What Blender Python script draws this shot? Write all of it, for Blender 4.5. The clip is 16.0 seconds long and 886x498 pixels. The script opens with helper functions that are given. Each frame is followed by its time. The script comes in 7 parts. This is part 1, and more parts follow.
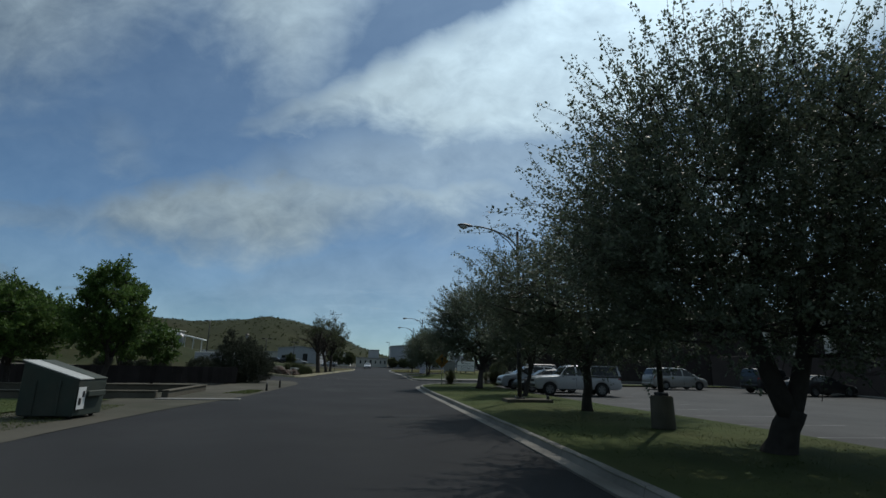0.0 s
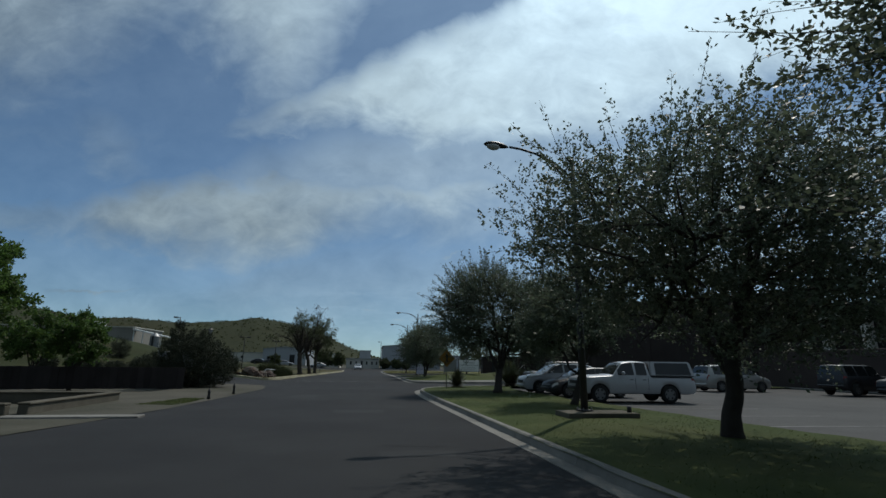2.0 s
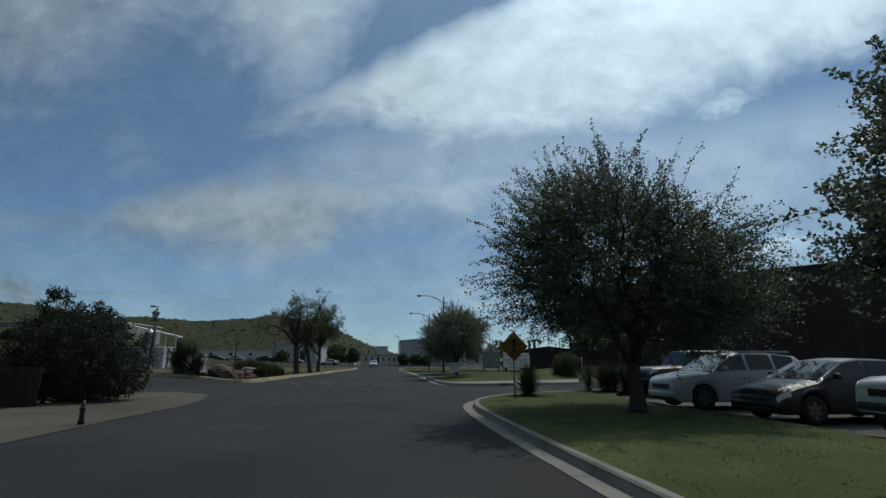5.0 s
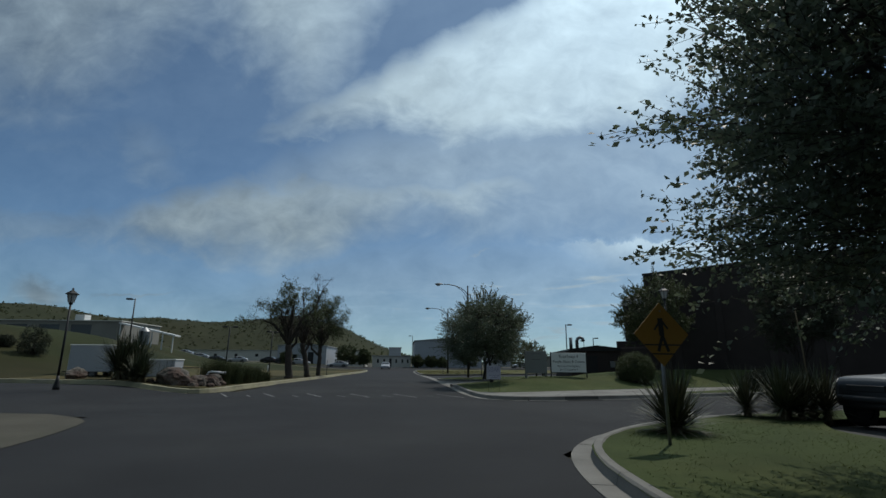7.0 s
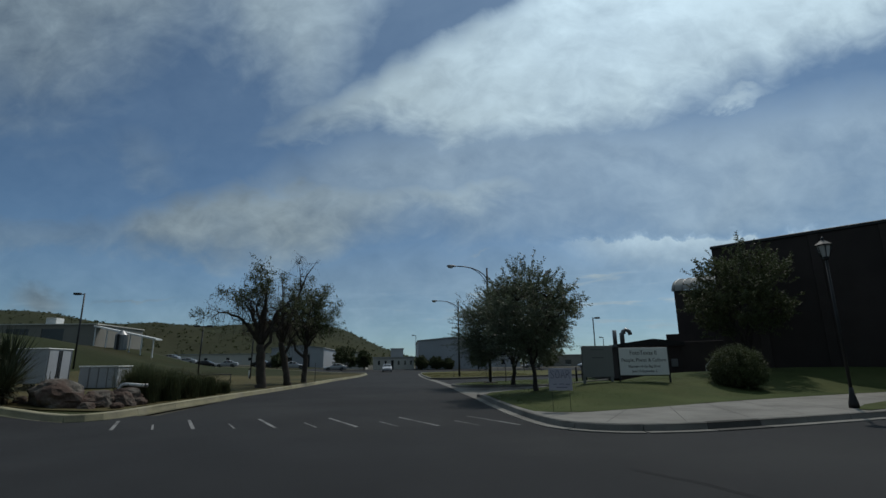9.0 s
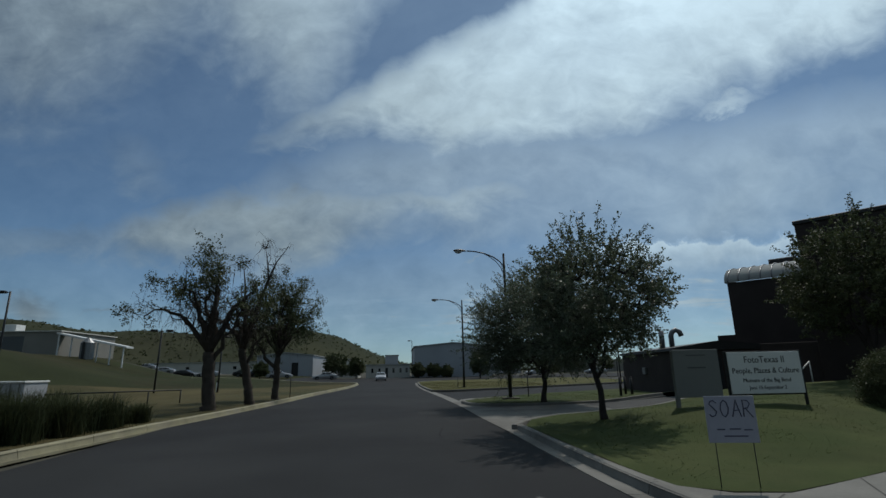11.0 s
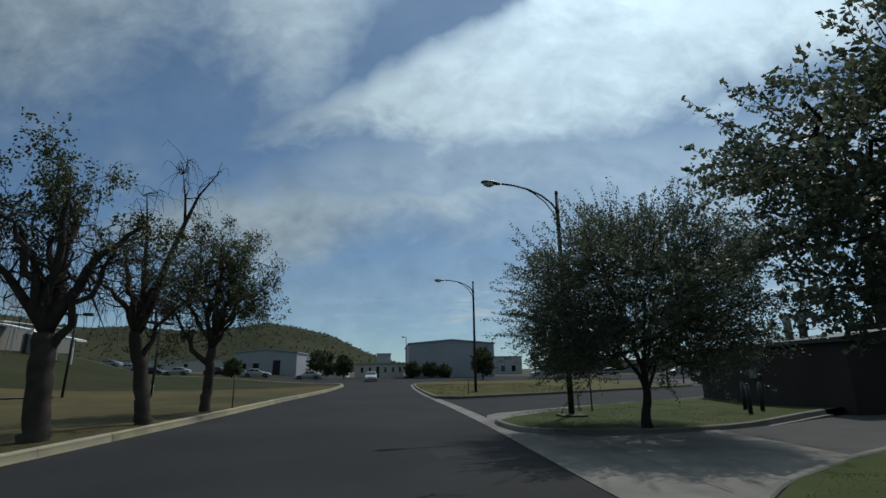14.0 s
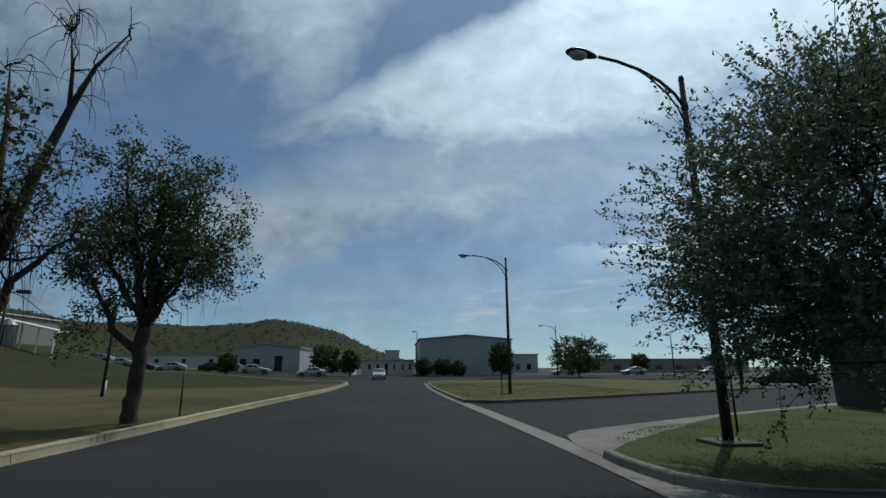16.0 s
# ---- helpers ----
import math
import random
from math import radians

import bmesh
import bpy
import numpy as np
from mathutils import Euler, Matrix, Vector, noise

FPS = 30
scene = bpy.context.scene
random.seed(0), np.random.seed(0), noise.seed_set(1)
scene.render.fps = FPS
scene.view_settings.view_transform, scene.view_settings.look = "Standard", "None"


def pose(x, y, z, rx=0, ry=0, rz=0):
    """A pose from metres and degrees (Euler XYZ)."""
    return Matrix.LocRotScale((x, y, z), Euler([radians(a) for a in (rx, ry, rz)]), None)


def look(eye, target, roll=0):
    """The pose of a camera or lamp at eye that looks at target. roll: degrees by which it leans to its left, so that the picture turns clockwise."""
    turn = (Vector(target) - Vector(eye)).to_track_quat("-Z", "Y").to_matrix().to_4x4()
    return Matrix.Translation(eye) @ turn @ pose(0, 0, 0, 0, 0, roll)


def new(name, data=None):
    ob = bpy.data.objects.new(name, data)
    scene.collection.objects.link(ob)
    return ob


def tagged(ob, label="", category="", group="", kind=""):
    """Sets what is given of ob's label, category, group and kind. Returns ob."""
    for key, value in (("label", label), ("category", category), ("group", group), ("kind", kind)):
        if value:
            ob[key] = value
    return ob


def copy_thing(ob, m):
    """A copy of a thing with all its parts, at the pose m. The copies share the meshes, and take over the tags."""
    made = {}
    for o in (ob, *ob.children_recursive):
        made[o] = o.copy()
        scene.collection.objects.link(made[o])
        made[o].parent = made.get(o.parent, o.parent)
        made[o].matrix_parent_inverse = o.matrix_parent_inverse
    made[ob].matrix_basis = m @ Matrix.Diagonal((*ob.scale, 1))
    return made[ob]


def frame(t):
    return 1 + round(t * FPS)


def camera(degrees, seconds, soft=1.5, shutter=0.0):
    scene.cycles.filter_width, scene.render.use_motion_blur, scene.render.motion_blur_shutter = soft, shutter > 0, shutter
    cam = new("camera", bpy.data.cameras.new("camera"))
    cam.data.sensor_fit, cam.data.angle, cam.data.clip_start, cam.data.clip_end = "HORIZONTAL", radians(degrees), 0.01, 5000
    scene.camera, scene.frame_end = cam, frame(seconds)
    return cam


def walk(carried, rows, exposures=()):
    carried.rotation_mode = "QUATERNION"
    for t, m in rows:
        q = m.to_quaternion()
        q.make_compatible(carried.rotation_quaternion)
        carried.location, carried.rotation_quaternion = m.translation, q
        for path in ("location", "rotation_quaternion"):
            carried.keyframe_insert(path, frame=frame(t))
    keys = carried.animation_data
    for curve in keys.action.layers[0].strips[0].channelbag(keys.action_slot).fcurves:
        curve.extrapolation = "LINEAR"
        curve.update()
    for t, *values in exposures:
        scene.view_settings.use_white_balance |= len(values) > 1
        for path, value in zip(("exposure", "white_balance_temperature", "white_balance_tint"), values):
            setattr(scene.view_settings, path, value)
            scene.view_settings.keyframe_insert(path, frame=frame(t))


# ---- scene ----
cam = camera(84.0, 16.0)

PATH = [
    (0, (0.503, -4.471, 1.697), (0.738, -2.537, 2.152), 1.2),
    (0.5, (0.571, -2.519, 1.613), (0.819, -0.588, 2.07), 0.8),
    (1, (0.651, -0.509, 1.57), (0.91, 1.419, 2.031), 0.4),
    (1.5, (0.698, 1.55, 1.529), (0.962, 3.478, 1.99), 0.6),
    (2, (0.73, 3.585, 1.489), (0.997, 5.513, 1.949), 0.8),
    (2.5, (0.685, 5.691, 1.417), (0.953, 7.618, 1.88), 0.8),
    (3, (0.736, 7.995, 1.431), (1.003, 9.924, 1.887), 0.7),
    (3.5, (0.837, 10.163, 1.412), (1.09, 12.096, 1.862), 0.6),
    (4, (0.893, 12.544, 1.383), (1.133, 14.48, 1.824), 0.5),
    (4.2, (0.956, 13.484, 1.363), (1.185, 15.421, 1.804), 0.3),
    (6.3, (0.983, 22.85, 1.472), (1.159, 24.792, 1.921), 0.3),
    (6.5, (0.991, 23.767, 1.478), (1.158, 25.709, 1.926), 0.2),
    (7, (0.965, 26.38, 1.413), (1.118, 28.322, 1.864), 0.3),
    (7.5, (0.898, 28.688, 1.458), (1.042, 30.631, 1.908), 0.2),
    (8, (0.849, 30.997, 1.464), (0.992, 32.941, 1.912), -0.4),
    (8.5, (0.833, 33.19, 1.504), (0.978, 35.134, 1.952), -0.7),
    (9, (0.744, 35.257, 1.471), (0.897, 37.199, 1.925), -0.7),
    (9.2, (0.692, 36.01, 1.499), (0.848, 37.95, 1.958), -0.9),
    (11.3, (0.657, 43.748, 1.735), (0.836, 45.682, 2.212), -1.1),
    (11.5, (0.653, 44.455, 1.738), (0.838, 46.39, 2.212), -0.9),
    (12, (0.674, 46.119, 1.678), (0.862, 48.052, 2.153), -1.0),
    (12.5, (0.67, 47.827, 1.674), (0.863, 49.759, 2.151), -0.8),
    (13, (0.621, 49.584, 1.714), (0.822, 51.516, 2.192), -0.6),
    (13.5, (0.647, 51.342, 1.715), (0.849, 53.274, 2.192), -0.8),
    (14, (0.568, 53.036, 1.718), (0.77, 54.968, 2.194), -0.7),
    (14.5, (0.475, 54.772, 1.673), (0.673, 56.705, 2.146), -0.5),
    (15, (0.357, 56.544, 1.61), (0.549, 58.478, 2.082), -0.5),
    (15.5, (0.231, 58.421, 1.598), (0.413, 60.355, 2.07), -0.3),
    (16, (0.204, 60.284, 1.594), (0.374, 62.221, 2.064), -0.2),
]
walk(cam, [(t, look(eye, aim, roll)) for t, eye, aim, roll in PATH],
     [(0, 0.0), (6.5, 0.0), (7.5, -0.12), (8.2, -0.22), (9.2, -0.25), (11.5, -0.22), (12.5, -0.18), (13.5, -0.05), (14.5, 0.0), (16, 0.0)])

# ---- light ----
SUN_AZ, SUN_EL = 37.0, 55.0
world = bpy.data.worlds.new("sky")
scene.world = world
world.use_nodes = True
WN = world.node_tree.nodes
WL = world.node_tree.links
WN.clear()


def wmath(op, a, b=None, clamp=False):
    n = WN.new("ShaderNodeMath")
    n.operation, n.use_clamp = op, clamp
    for k, v in enumerate((a, b)):
        if v is None:
            continue
        if isinstance(v, (int, float)):
            n.inputs[k].default_value = v
        else:
            WL.new(v, n.inputs[k])
    return n.outputs[0]


def make_sky():
    """Clear sky with high thin cloud, brightest round the veiled sun."""
    way = WN.new("ShaderNodeTexCoord").outputs["Generated"]
    az, el = radians(5.7), radians(13.8)
    ahead = Vector((math.sin(az) * math.cos(el), math.cos(az) * math.cos(el), math.sin(el)))
    right = ahead.cross(Vector((0, 0, 1))).normalized()
    up = right.cross(ahead)

    def dot(v):
        n = WN.new("ShaderNodeVectorMath")
        n.operation = "DOT_PRODUCT"
        WL.new(way, n.inputs[0])
        n.inputs[1].default_value = v
        return n.outputs["Value"]

    depth = wmath("MAXIMUM", dot(ahead), 0.2)
    u, v = wmath("DIVIDE", dot(right), depth), wmath("DIVIDE", dot(up), depth)
    flat = WN.new("ShaderNodeCombineXYZ")
    WL.new(u, flat.inputs[0]), WL.new(v, flat.inputs[1])
    flat = flat.outputs[0]

    def fbm(scale, stretch, detail, rough, shift=0.0, warp=0.6):
        m = WN.new("ShaderNodeMapping")
        m.inputs["Location"].default_value = (shift, shift * 0.7, 0)
        m.inputs["Rotation"].default_value = (0, 0, radians(-14))
        m.inputs["Scale"].default_value = (1.0, stretch, 1.0)
        WL.new(flat, m.inputs[0])
        n = WN.new("ShaderNodeTexNoise")
        n.inputs["Scale"].default_value, n.inputs["Detail"].default_value = scale, detail
        n.inputs["Roughness"].default_value, n.inputs["Distortion"].default_value = rough, warp
        WL.new(m.outputs[0], n.inputs["Vector"])
        return n.outputs["Fac"]

    def add(*terms):
        total = terms[0]
        for q in terms[1:]:
            total = wmath("ADD", total, q)
        return total

    def mul(p, q):
        return wmath("MULTIPLY", p, q)

    broad = wmath("SUBTRACT", fbm(2.6, 1.5, 5.0, 0.5), 0.5)
    wisps = wmath("SUBTRACT", fbm(5.5, 1.45, 7.0, 0.56, 1.7, 0.7), 0.5)
    fine = wmath("SUBTRACT", fbm(16.0, 1.5, 6.0, 0.6, 3.1, 0.5), 0.5)
    billow = wmath("SUBTRACT", fbm(10.0, 1.2, 5.0, 0.55, 7.7, 0.2), 0.5)
    drift = add(mul(broad, 0.12), mul(wisps, 0.10), mul(fine, 0.05))
    us, vs = add(u, mul(broad, 0.10), mul(wisps, 0.09)), add(v, drift)

    def edge_of(points, along):
        """Height of a bank's edge, drawn along the sky."""
        ramp = WN.new("ShaderNodeValToRGB")
        ramp.color_ramp.interpolation = "EASE"
        marks = ramp.color_ramp.elements
        for k, (x, y) in enumerate(points):
            e = marks[k] if k < 2 else marks.new((x + 1) / 2)
            e.position = (x + 1) / 2
            e.color = (y * 0.5 + 0.4,) * 3 + (1,)
        WL.new(wmath("MULTIPLY", wmath("ADD", along, 1.0), 0.5), ramp.inputs[0])
        return wmath("SUBTRACT", mul(ramp.outputs[0], 2.0), 0.8)

    def step_up(x, soft):
        n = WN.new("ShaderNodeMapRange")
        n.interpolation_type = "SMOOTHSTEP"
        for k, val in enumerate((-soft, soft, 0.0, 1.0)):
            n.inputs[k + 1].default_value = val
        WL.new(x, n.inputs[0])
        return n.outputs[0]

    def bank(upper, lower, soft_top, soft_foot, weight):
        m = None
        if upper:
            m = step_up(wmath("SUBTRACT", edge_of(upper, us), vs), soft_top)
        if lower:
            q = step_up(wmath("SUBTRACT", vs, edge_of(lower, us)), soft_foot)
            m = q if m is None else mul(m, q)
        return mul(m, weight)

    def blot(x, y, a, b, turn, weight):
        m = WN.new("ShaderNodeMapping")
        m.vector_type = "TEXTURE"
        m.inputs["Location"].default_value = (x, y, 0)
        m.inputs["Rotation"].default_value = (0, 0, radians(turn))
        m.inputs["Scale"].default_value = (a, b, 1)
        both = WN.new("ShaderNodeCombineXYZ")
        WL.new(us, both.inputs[0]), WL.new(vs, both.inputs[1])
        WL.new(both.outputs[0], m.inputs[0])
        n = WN.new("ShaderNodeVectorMath")
        n.operation = "LENGTH"
        WL.new(m.outputs[0], n.inputs[0])
        return mul(wmath("POWER", 2.718, mul(wmath("POWER", n.outputs["Value"], 2.0), -0.8)), weight)

    # the great bank that climbs towards the sun, the veil over its foot, the corner bank with its fan, and the long middle bank
    great = bank(((-0.42, 0.215), (-0.35, 0.245), (-0.26, 0.295), (-0.16, 0.335), (-0.10, 0.37), (0.0, 0.42), (0.09, 0.45), (0.16, 0.49), (0.22, 0.55), (0.9, 0.75)),
                 ((-0.42, 0.235), (-0.34, 0.22), (-0.26, 0.235), (-0.16, 0.245), (-0.08, 0.225), (0.02, 0.185), (0.09, 0.19), (0.25, 0.205), (0.36, 0.23), (0.50, 0.27), (0.62, 0.315), (0.72, 0.36), (0.82, 0.39), (0.98, 0.47)), 0.045, 0.09, 0.95)
    veil = bank(((-0.60, 0.06), (-0.46, 0.10), (-0.34, 0.17), (-0.16, 0.23), (0.05, 0.25), (0.4, 0.24), (0.9, 0.3)), ((-0.60, 0.05), (-0.46, 0.03), (-0.2, -0.02), (0.1, -0.04), (0.5, -0.04), (0.9, -0.02)), 0.08, 0.10, 0.54)
    corner = bank((), ((-0.96, 0.30), (-0.80, 0.31), (-0.68, 0.36), (-0.61, 0.40), (-0.55, 0.44), (-0.51, 0.45), (-0.46, 0.42), (-0.41, 0.38), (-0.33, 0.315), (-0.285, 0.29), (-0.24, 0.33), (-0.20, 0.39), (-0.16, 0.47), (-0.11, 0.56), (0.0, 0.7)), 0.05, 0.19, 0.74)
    middle = bank(((-0.70, 0.06), (-0.62, 0.09), (-0.52, 0.115), (-0.44, 0.135), (-0.30, 0.135), (-0.16, 0.12), (-0.03, 0.13), (0.09, 0.13), (0.18, 0.11), (0.24, 0.06)),
                  ((-0.70, 0.03), (-0.62, 0.01), (-0.44, -0.03), (-0.26, -0.02), (-0.15, 0.025), (-0.09, 0.045), (0.02, 0.035), (0.13, 0.055), (0.20, 0.09), (0.26, 0.12)), 0.04, 0.08, 0.86)
    low = bank(((-0.95, -0.13), (-0.5, -0.08), (-0.25, -0.01), (0.1, 0.0), (0.5, 0.01), (0.95, 0.02)), (), 0.09, 0.05, 0.52)
    cover = wmath("MAXIMUM", wmath("MAXIMUM", great, veil), wmath("MAXIMUM", wmath("MAXIMUM", corner, middle), low))
    # thin streaks and patches
    streaks = mul(wmath("MULTIPLY", wmath("SUBTRACT", fbm(7.0, 7.0, 5.0, 0.55, 9.2, 0.4), 0.47), 5.0, True), 1.0)
    lines = bank(((-0.19, -0.10), (-0.10, -0.085), (0.0, -0.08), (0.09, -0.07), (0.25, -0.06), (0.5, -0.06)), ((-0.19, -0.12), (-0.08, -0.17), (0.1, -0.20), (0.5, -0.2)), 0.012, 0.04, 1.0)
    cover = wmath("MAXIMUM", cover, mul(lines, wmath("ADD", 0.30, mul(streaks, 0.66))))
    for spot in ((0.565, 0.272, 0.065, 0.016, 12, 0.75), (0.68, 0.12, 0.12, 0.05, 8, 0.40), (-0.66, -0.108, 0.12, 0.009, 0, 0.66), (-0.85, -0.10, 0.075, 0.045, -8, 0.80),
                 (-0.62, 0.19, 0.10, 0.05, -40, 0.30), (-0.82, 0.10, 0.12, 0.06, 0, 0.14), (0.04, -0.038, 0.03, 0.006, 10, 0.6), (-0.30, 0.205, 0.08, 0.006, 4, 0.4)):
        cover = wmath("MAXIMUM", cover, blot(*spot))
    cover = wmath("ADD", cover, mul(add(mul(broad, 0.5), mul(wisps, 0.34), mul(fine, 0.16)), wmath("ADD", mul(cover, 0.8), 0.3)))
    rise = dot(Vector((0, 0, 1)))
    haze = mul(wmath("POWER", 2.718, mul(wmath("POWER", mul(wmath("ABSOLUTE", rise), 4.6), 2.0), -1.0)), 0.50)
    cover = wmath("MINIMUM", wmath("MAXIMUM", wmath("MAXIMUM", cover, haze), 0.15), 0.97)
    # heaped cloud with crisp tops low in the sky
    puff = mul(wmath("SUBTRACT", fbm(15.0, 1.0, 6.0, 0.6, 5.3, 0.3), 0.5), 0.085)
    edge = wmath("SUBTRACT", add(0.002, puff, mul(u, 0.022)), v)
    body = wmath("MULTIPLY", wmath("MULTIPLY", edge, 80.0, True), wmath("SUBTRACT", 1.0, mul(edge, 5.5), True), True)
    span = wmath("POWER", 2.718, mul(wmath("POWER", wmath("DIVIDE", wmath("SUBTRACT", u, 0.52), 0.32), 4.0), -1.0))
    heap = mul(body, span)
    cover = wmath("MAXIMUM", cover, mul(heap, 0.92))
    # brighter towards the sun, greyer away from it
    sun_way = Vector((math.sin(radians(SUN_AZ)) * math.cos(radians(SUN_EL)), math.cos(radians(SUN_AZ)) * math.cos(radians(SUN_EL)), math.sin(radians(SUN_EL))))
    near_sun = wmath("POWER", wmath("MAXIMUM", dot(sun_way), 0.0), 5.0)
    bright = wmath("ADD", add(0.36, mul(wmath("MAXIMUM", dot(sun_way), 0.0), 0.36), mul(near_sun, 1.40)), add(mul(wisps, 0.55), mul(billow, 0.35), mul(fine, 0.45), mul(mul(heap, wmath("SUBTRACT", 1.0, mul(edge, 12.0), True)), 0.55), mul(mul(lines, streaks), 0.18)))
    white = WN.new("ShaderNodeBackground")
    white.inputs[0].default_value = (0.405, 0.525, 0.60, 1)
    WL.new(bright, white.inputs[1])
    sky = WN.new("ShaderNodeTexSky")
    sky.sky_type, sky.sun_disc = "NISHITA", False
    sky.sun_elevation, sky.sun_rotation = radians(SUN_EL), radians(SUN_AZ)
    sky.altitude, sky.air_density, sky.dust_density, sky.ozone_density = 1400, 0.8, 0.1, 2.2
    clear = WN.new("ShaderNodeBackground")
    tone = WN.new("ShaderNodeMix")
    tone.data_type, tone.blend_type = "RGBA", "MULTIPLY"
    tone.inputs["Factor"].default_value, tone.inputs["B"].default_value = 1.0, (0.78, 1.0, 1.03, 1)
    WL.new(sky.outputs[0], tone.inputs["A"])
    WL.new(tone.outputs["Result"], clear.inputs[0])
    clear.inputs[1].default_value = 0.078
    mix, out = WN.new("ShaderNodeMixShader"), WN.new("ShaderNodeOutputWorld")
    WL.new(cover, mix.inputs[0]), WL.new(clear.outputs[0], mix.inputs[1]), WL.new(white.outputs[0], mix.inputs[2])
    WL.new(mix.outputs[0], out.inputs[0])


make_sky()
sun = new("sun", bpy.data.lights.new("sun", "SUN"))
sun.data.energy, sun.data.angle, sun.data.color = 2.2, radians(0.8), (1.0, 0.95, 0.87)
_e, _a = radians(SUN_EL), radians(SUN_AZ)
sun.matrix_world = look((60 * math.sin(_a) * math.cos(_e), 60 * math.cos(_a) * math.cos(_e), 60 * math.sin(_e)), (0, 0, 0))

# ---- materials ----


def mat(name, color, rough=0.8, vary=0.25, scale=6.0, fine=60.0, bump=0.3, metal=0.0, spot=None, island=0.0, spec=0.4, obj=0.0, translucent=0.0):
    """A surface with broad and fine variation and relief; scale and fine are per metre. spot: a second colour in patches."""
    m = bpy.data.materials.new(name)
    m.use_nodes = True
    N, L = m.node_tree.nodes, m.node_tree.links
    b = N["Principled BSDF"]
    b.inputs["Roughness"].default_value, b.inputs["Metallic"].default_value = rough, metal
    b.inputs["Specular IOR Level"].default_value = spec
    co = N.new("ShaderNodeNewGeometry")
    pos = co.outputs["Position"]

    def tex(s, d, r=0.55):
        n = N.new("ShaderNodeTexNoise")
        n.inputs["Scale"].default_value, n.inputs["Detail"].default_value, n.inputs["Roughness"].default_value = s, d, r
        L.new(pos, n.inputs["Vector"])
        return n.outputs["Fac"]

    def math_(op, a, c):
        n = N.new("ShaderNodeMath")
        n.operation = op
        for k, v in enumerate((a, c)):
            if isinstance(v, (int, float)):
                n.inputs[k].default_value = v
            else:
                L.new(v, n.inputs[k])
        return n.outputs[0]

    broad, grain = tex(scale, 5.0), tex(fine, 4.0, 0.65)
    value = math_("ADD", math_("MULTIPLY", broad, vary * 2.4), math_("MULTIPLY", grain, vary * 1.4))
    value = math_("ADD", value, 1.0 - vary * 1.9)
    if island:
        value = math_("ADD", value, math_("MULTIPLY", math_("SUBTRACT", co.outputs["Random Per Island"], 0.5), island))
    if obj:
        value = math_("ADD", value, math_("MULTIPLY", math_("SUBTRACT", N.new("ShaderNodeObjectInfo").outputs["Random"], 0.5), obj))
    mixer = N.new("ShaderNodeMix")
    mixer.data_type = "RGBA"
    mixer.inputs["A"].default_value = (*color, 1)
    mixer.inputs["B"].default_value = (*(spot or color), 1)
    step = N.new("ShaderNodeMapRange")
    step.inputs["From Min"].default_value, step.inputs["From Max"].default_value = 0.45, 0.62
    L.new(tex(scale * 0.37, 6.0, 0.6), step.inputs["Value"])
    L.new(step.outputs[0], mixer.inputs["Factor"])
    tint = N.new("ShaderNodeVectorMath")
    tint.operation = "SCALE"
    L.new(mixer.outputs["Result"], tint.inputs[0])
    L.new(math_("MAXIMUM", value, 0.05), tint.inputs["Scale"])
    L.new(tint.outputs[0], b.inputs["Base Color"])
    if bump:
        bp = N.new("ShaderNodeBump")
        bp.inputs["Strength"].default_value, bp.inputs["Distance"].default_value = bump, 0.02
        L.new(grain, bp.inputs["Height"])
        L.new(bp.outputs[0], b.inputs["Normal"])
    if translucent:
        tr, mx = N.new("ShaderNodeBsdfTranslucent"), N.new("ShaderNodeMixShader")
        L.new(tint.outputs[0], tr.inputs[0])
        mx.inputs[0].default_value = translucent
        L.new(b.outputs[0], mx.inputs[1]), L.new(tr.outputs[0], mx.inputs[2])
        L.new(mx.outputs[0], N["Material Output"].inputs[0])
    return m


def glassy(name, color, rough=0.05):
    m = bpy.data.materials.new(name)
    m.use_nodes = True
    b = m.node_tree.nodes["Principled BSDF"]
    b.inputs["Base Color"].default_value = (*color, 1)
    b.inputs["Roughness"].default_value = rough
    b.inputs["Specular IOR Level"].default_value = 0.6
    return m


ASPHALT = mat("asphalt", (0.024, 0.025, 0.027), 0.92, 0.30, 0.35, 42.0, 0.5, spot=(0.030, 0.031, 0.032), spec=0.14)
LOT = mat("lot_asphalt", (0.068, 0.068, 0.067), 0.9, 0.22, 0.5, 35.0, 0.5, spot=(0.055, 0.055, 0.055), spec=0.2)
CONCRETE = mat("concrete", (0.185, 0.180, 0.165), 0.9, 0.24, 1.3, 28.0, 0.35, spot=(0.135, 0.131, 0.120), spec=0.2, obj=0.16)
CURBY = mat("curb_yellow_worn", (0.29, 0.27, 0.18), 0.9, 0.35, 1.6, 24.0, 0.4, spot=(0.26, 0.24, 0.18), spec=0.2, obj=0.2)
CURBDARK = mat("curb_stained", (0.075, 0.073, 0.068), 0.9, 0.3, 1.6, 24.0, 0.4, spec=0.2)
GRASS = mat("lawn_grass", (0.045, 0.061, 0.021), 0.95, 0.38, 0.6, 55.0, 0.6, spot=(0.062, 0.073, 0.028), spec=0.1)
DRY = mat("dry_grass", (0.090, 0.085, 0.034), 0.95, 0.32, 0.35, 40.0, 0.9, spot=(0.075, 0.078, 0.028), spec=0.1)
SLOPE = mat("slope_grass", (0.028, 0.034, 0.013), 0.95, 0.35, 0.16, 22.0, 0.9, spot=(0.036, 0.033, 0.015), spec=0.1)
BLADE = mat("grass_blades", (0.058, 0.076, 0.026), 0.8, 0.25, 1.0, 30.0, 0, spot=(0.080, 0.100, 0.030), island=0.3, spec=0.2, translucent=0.4)
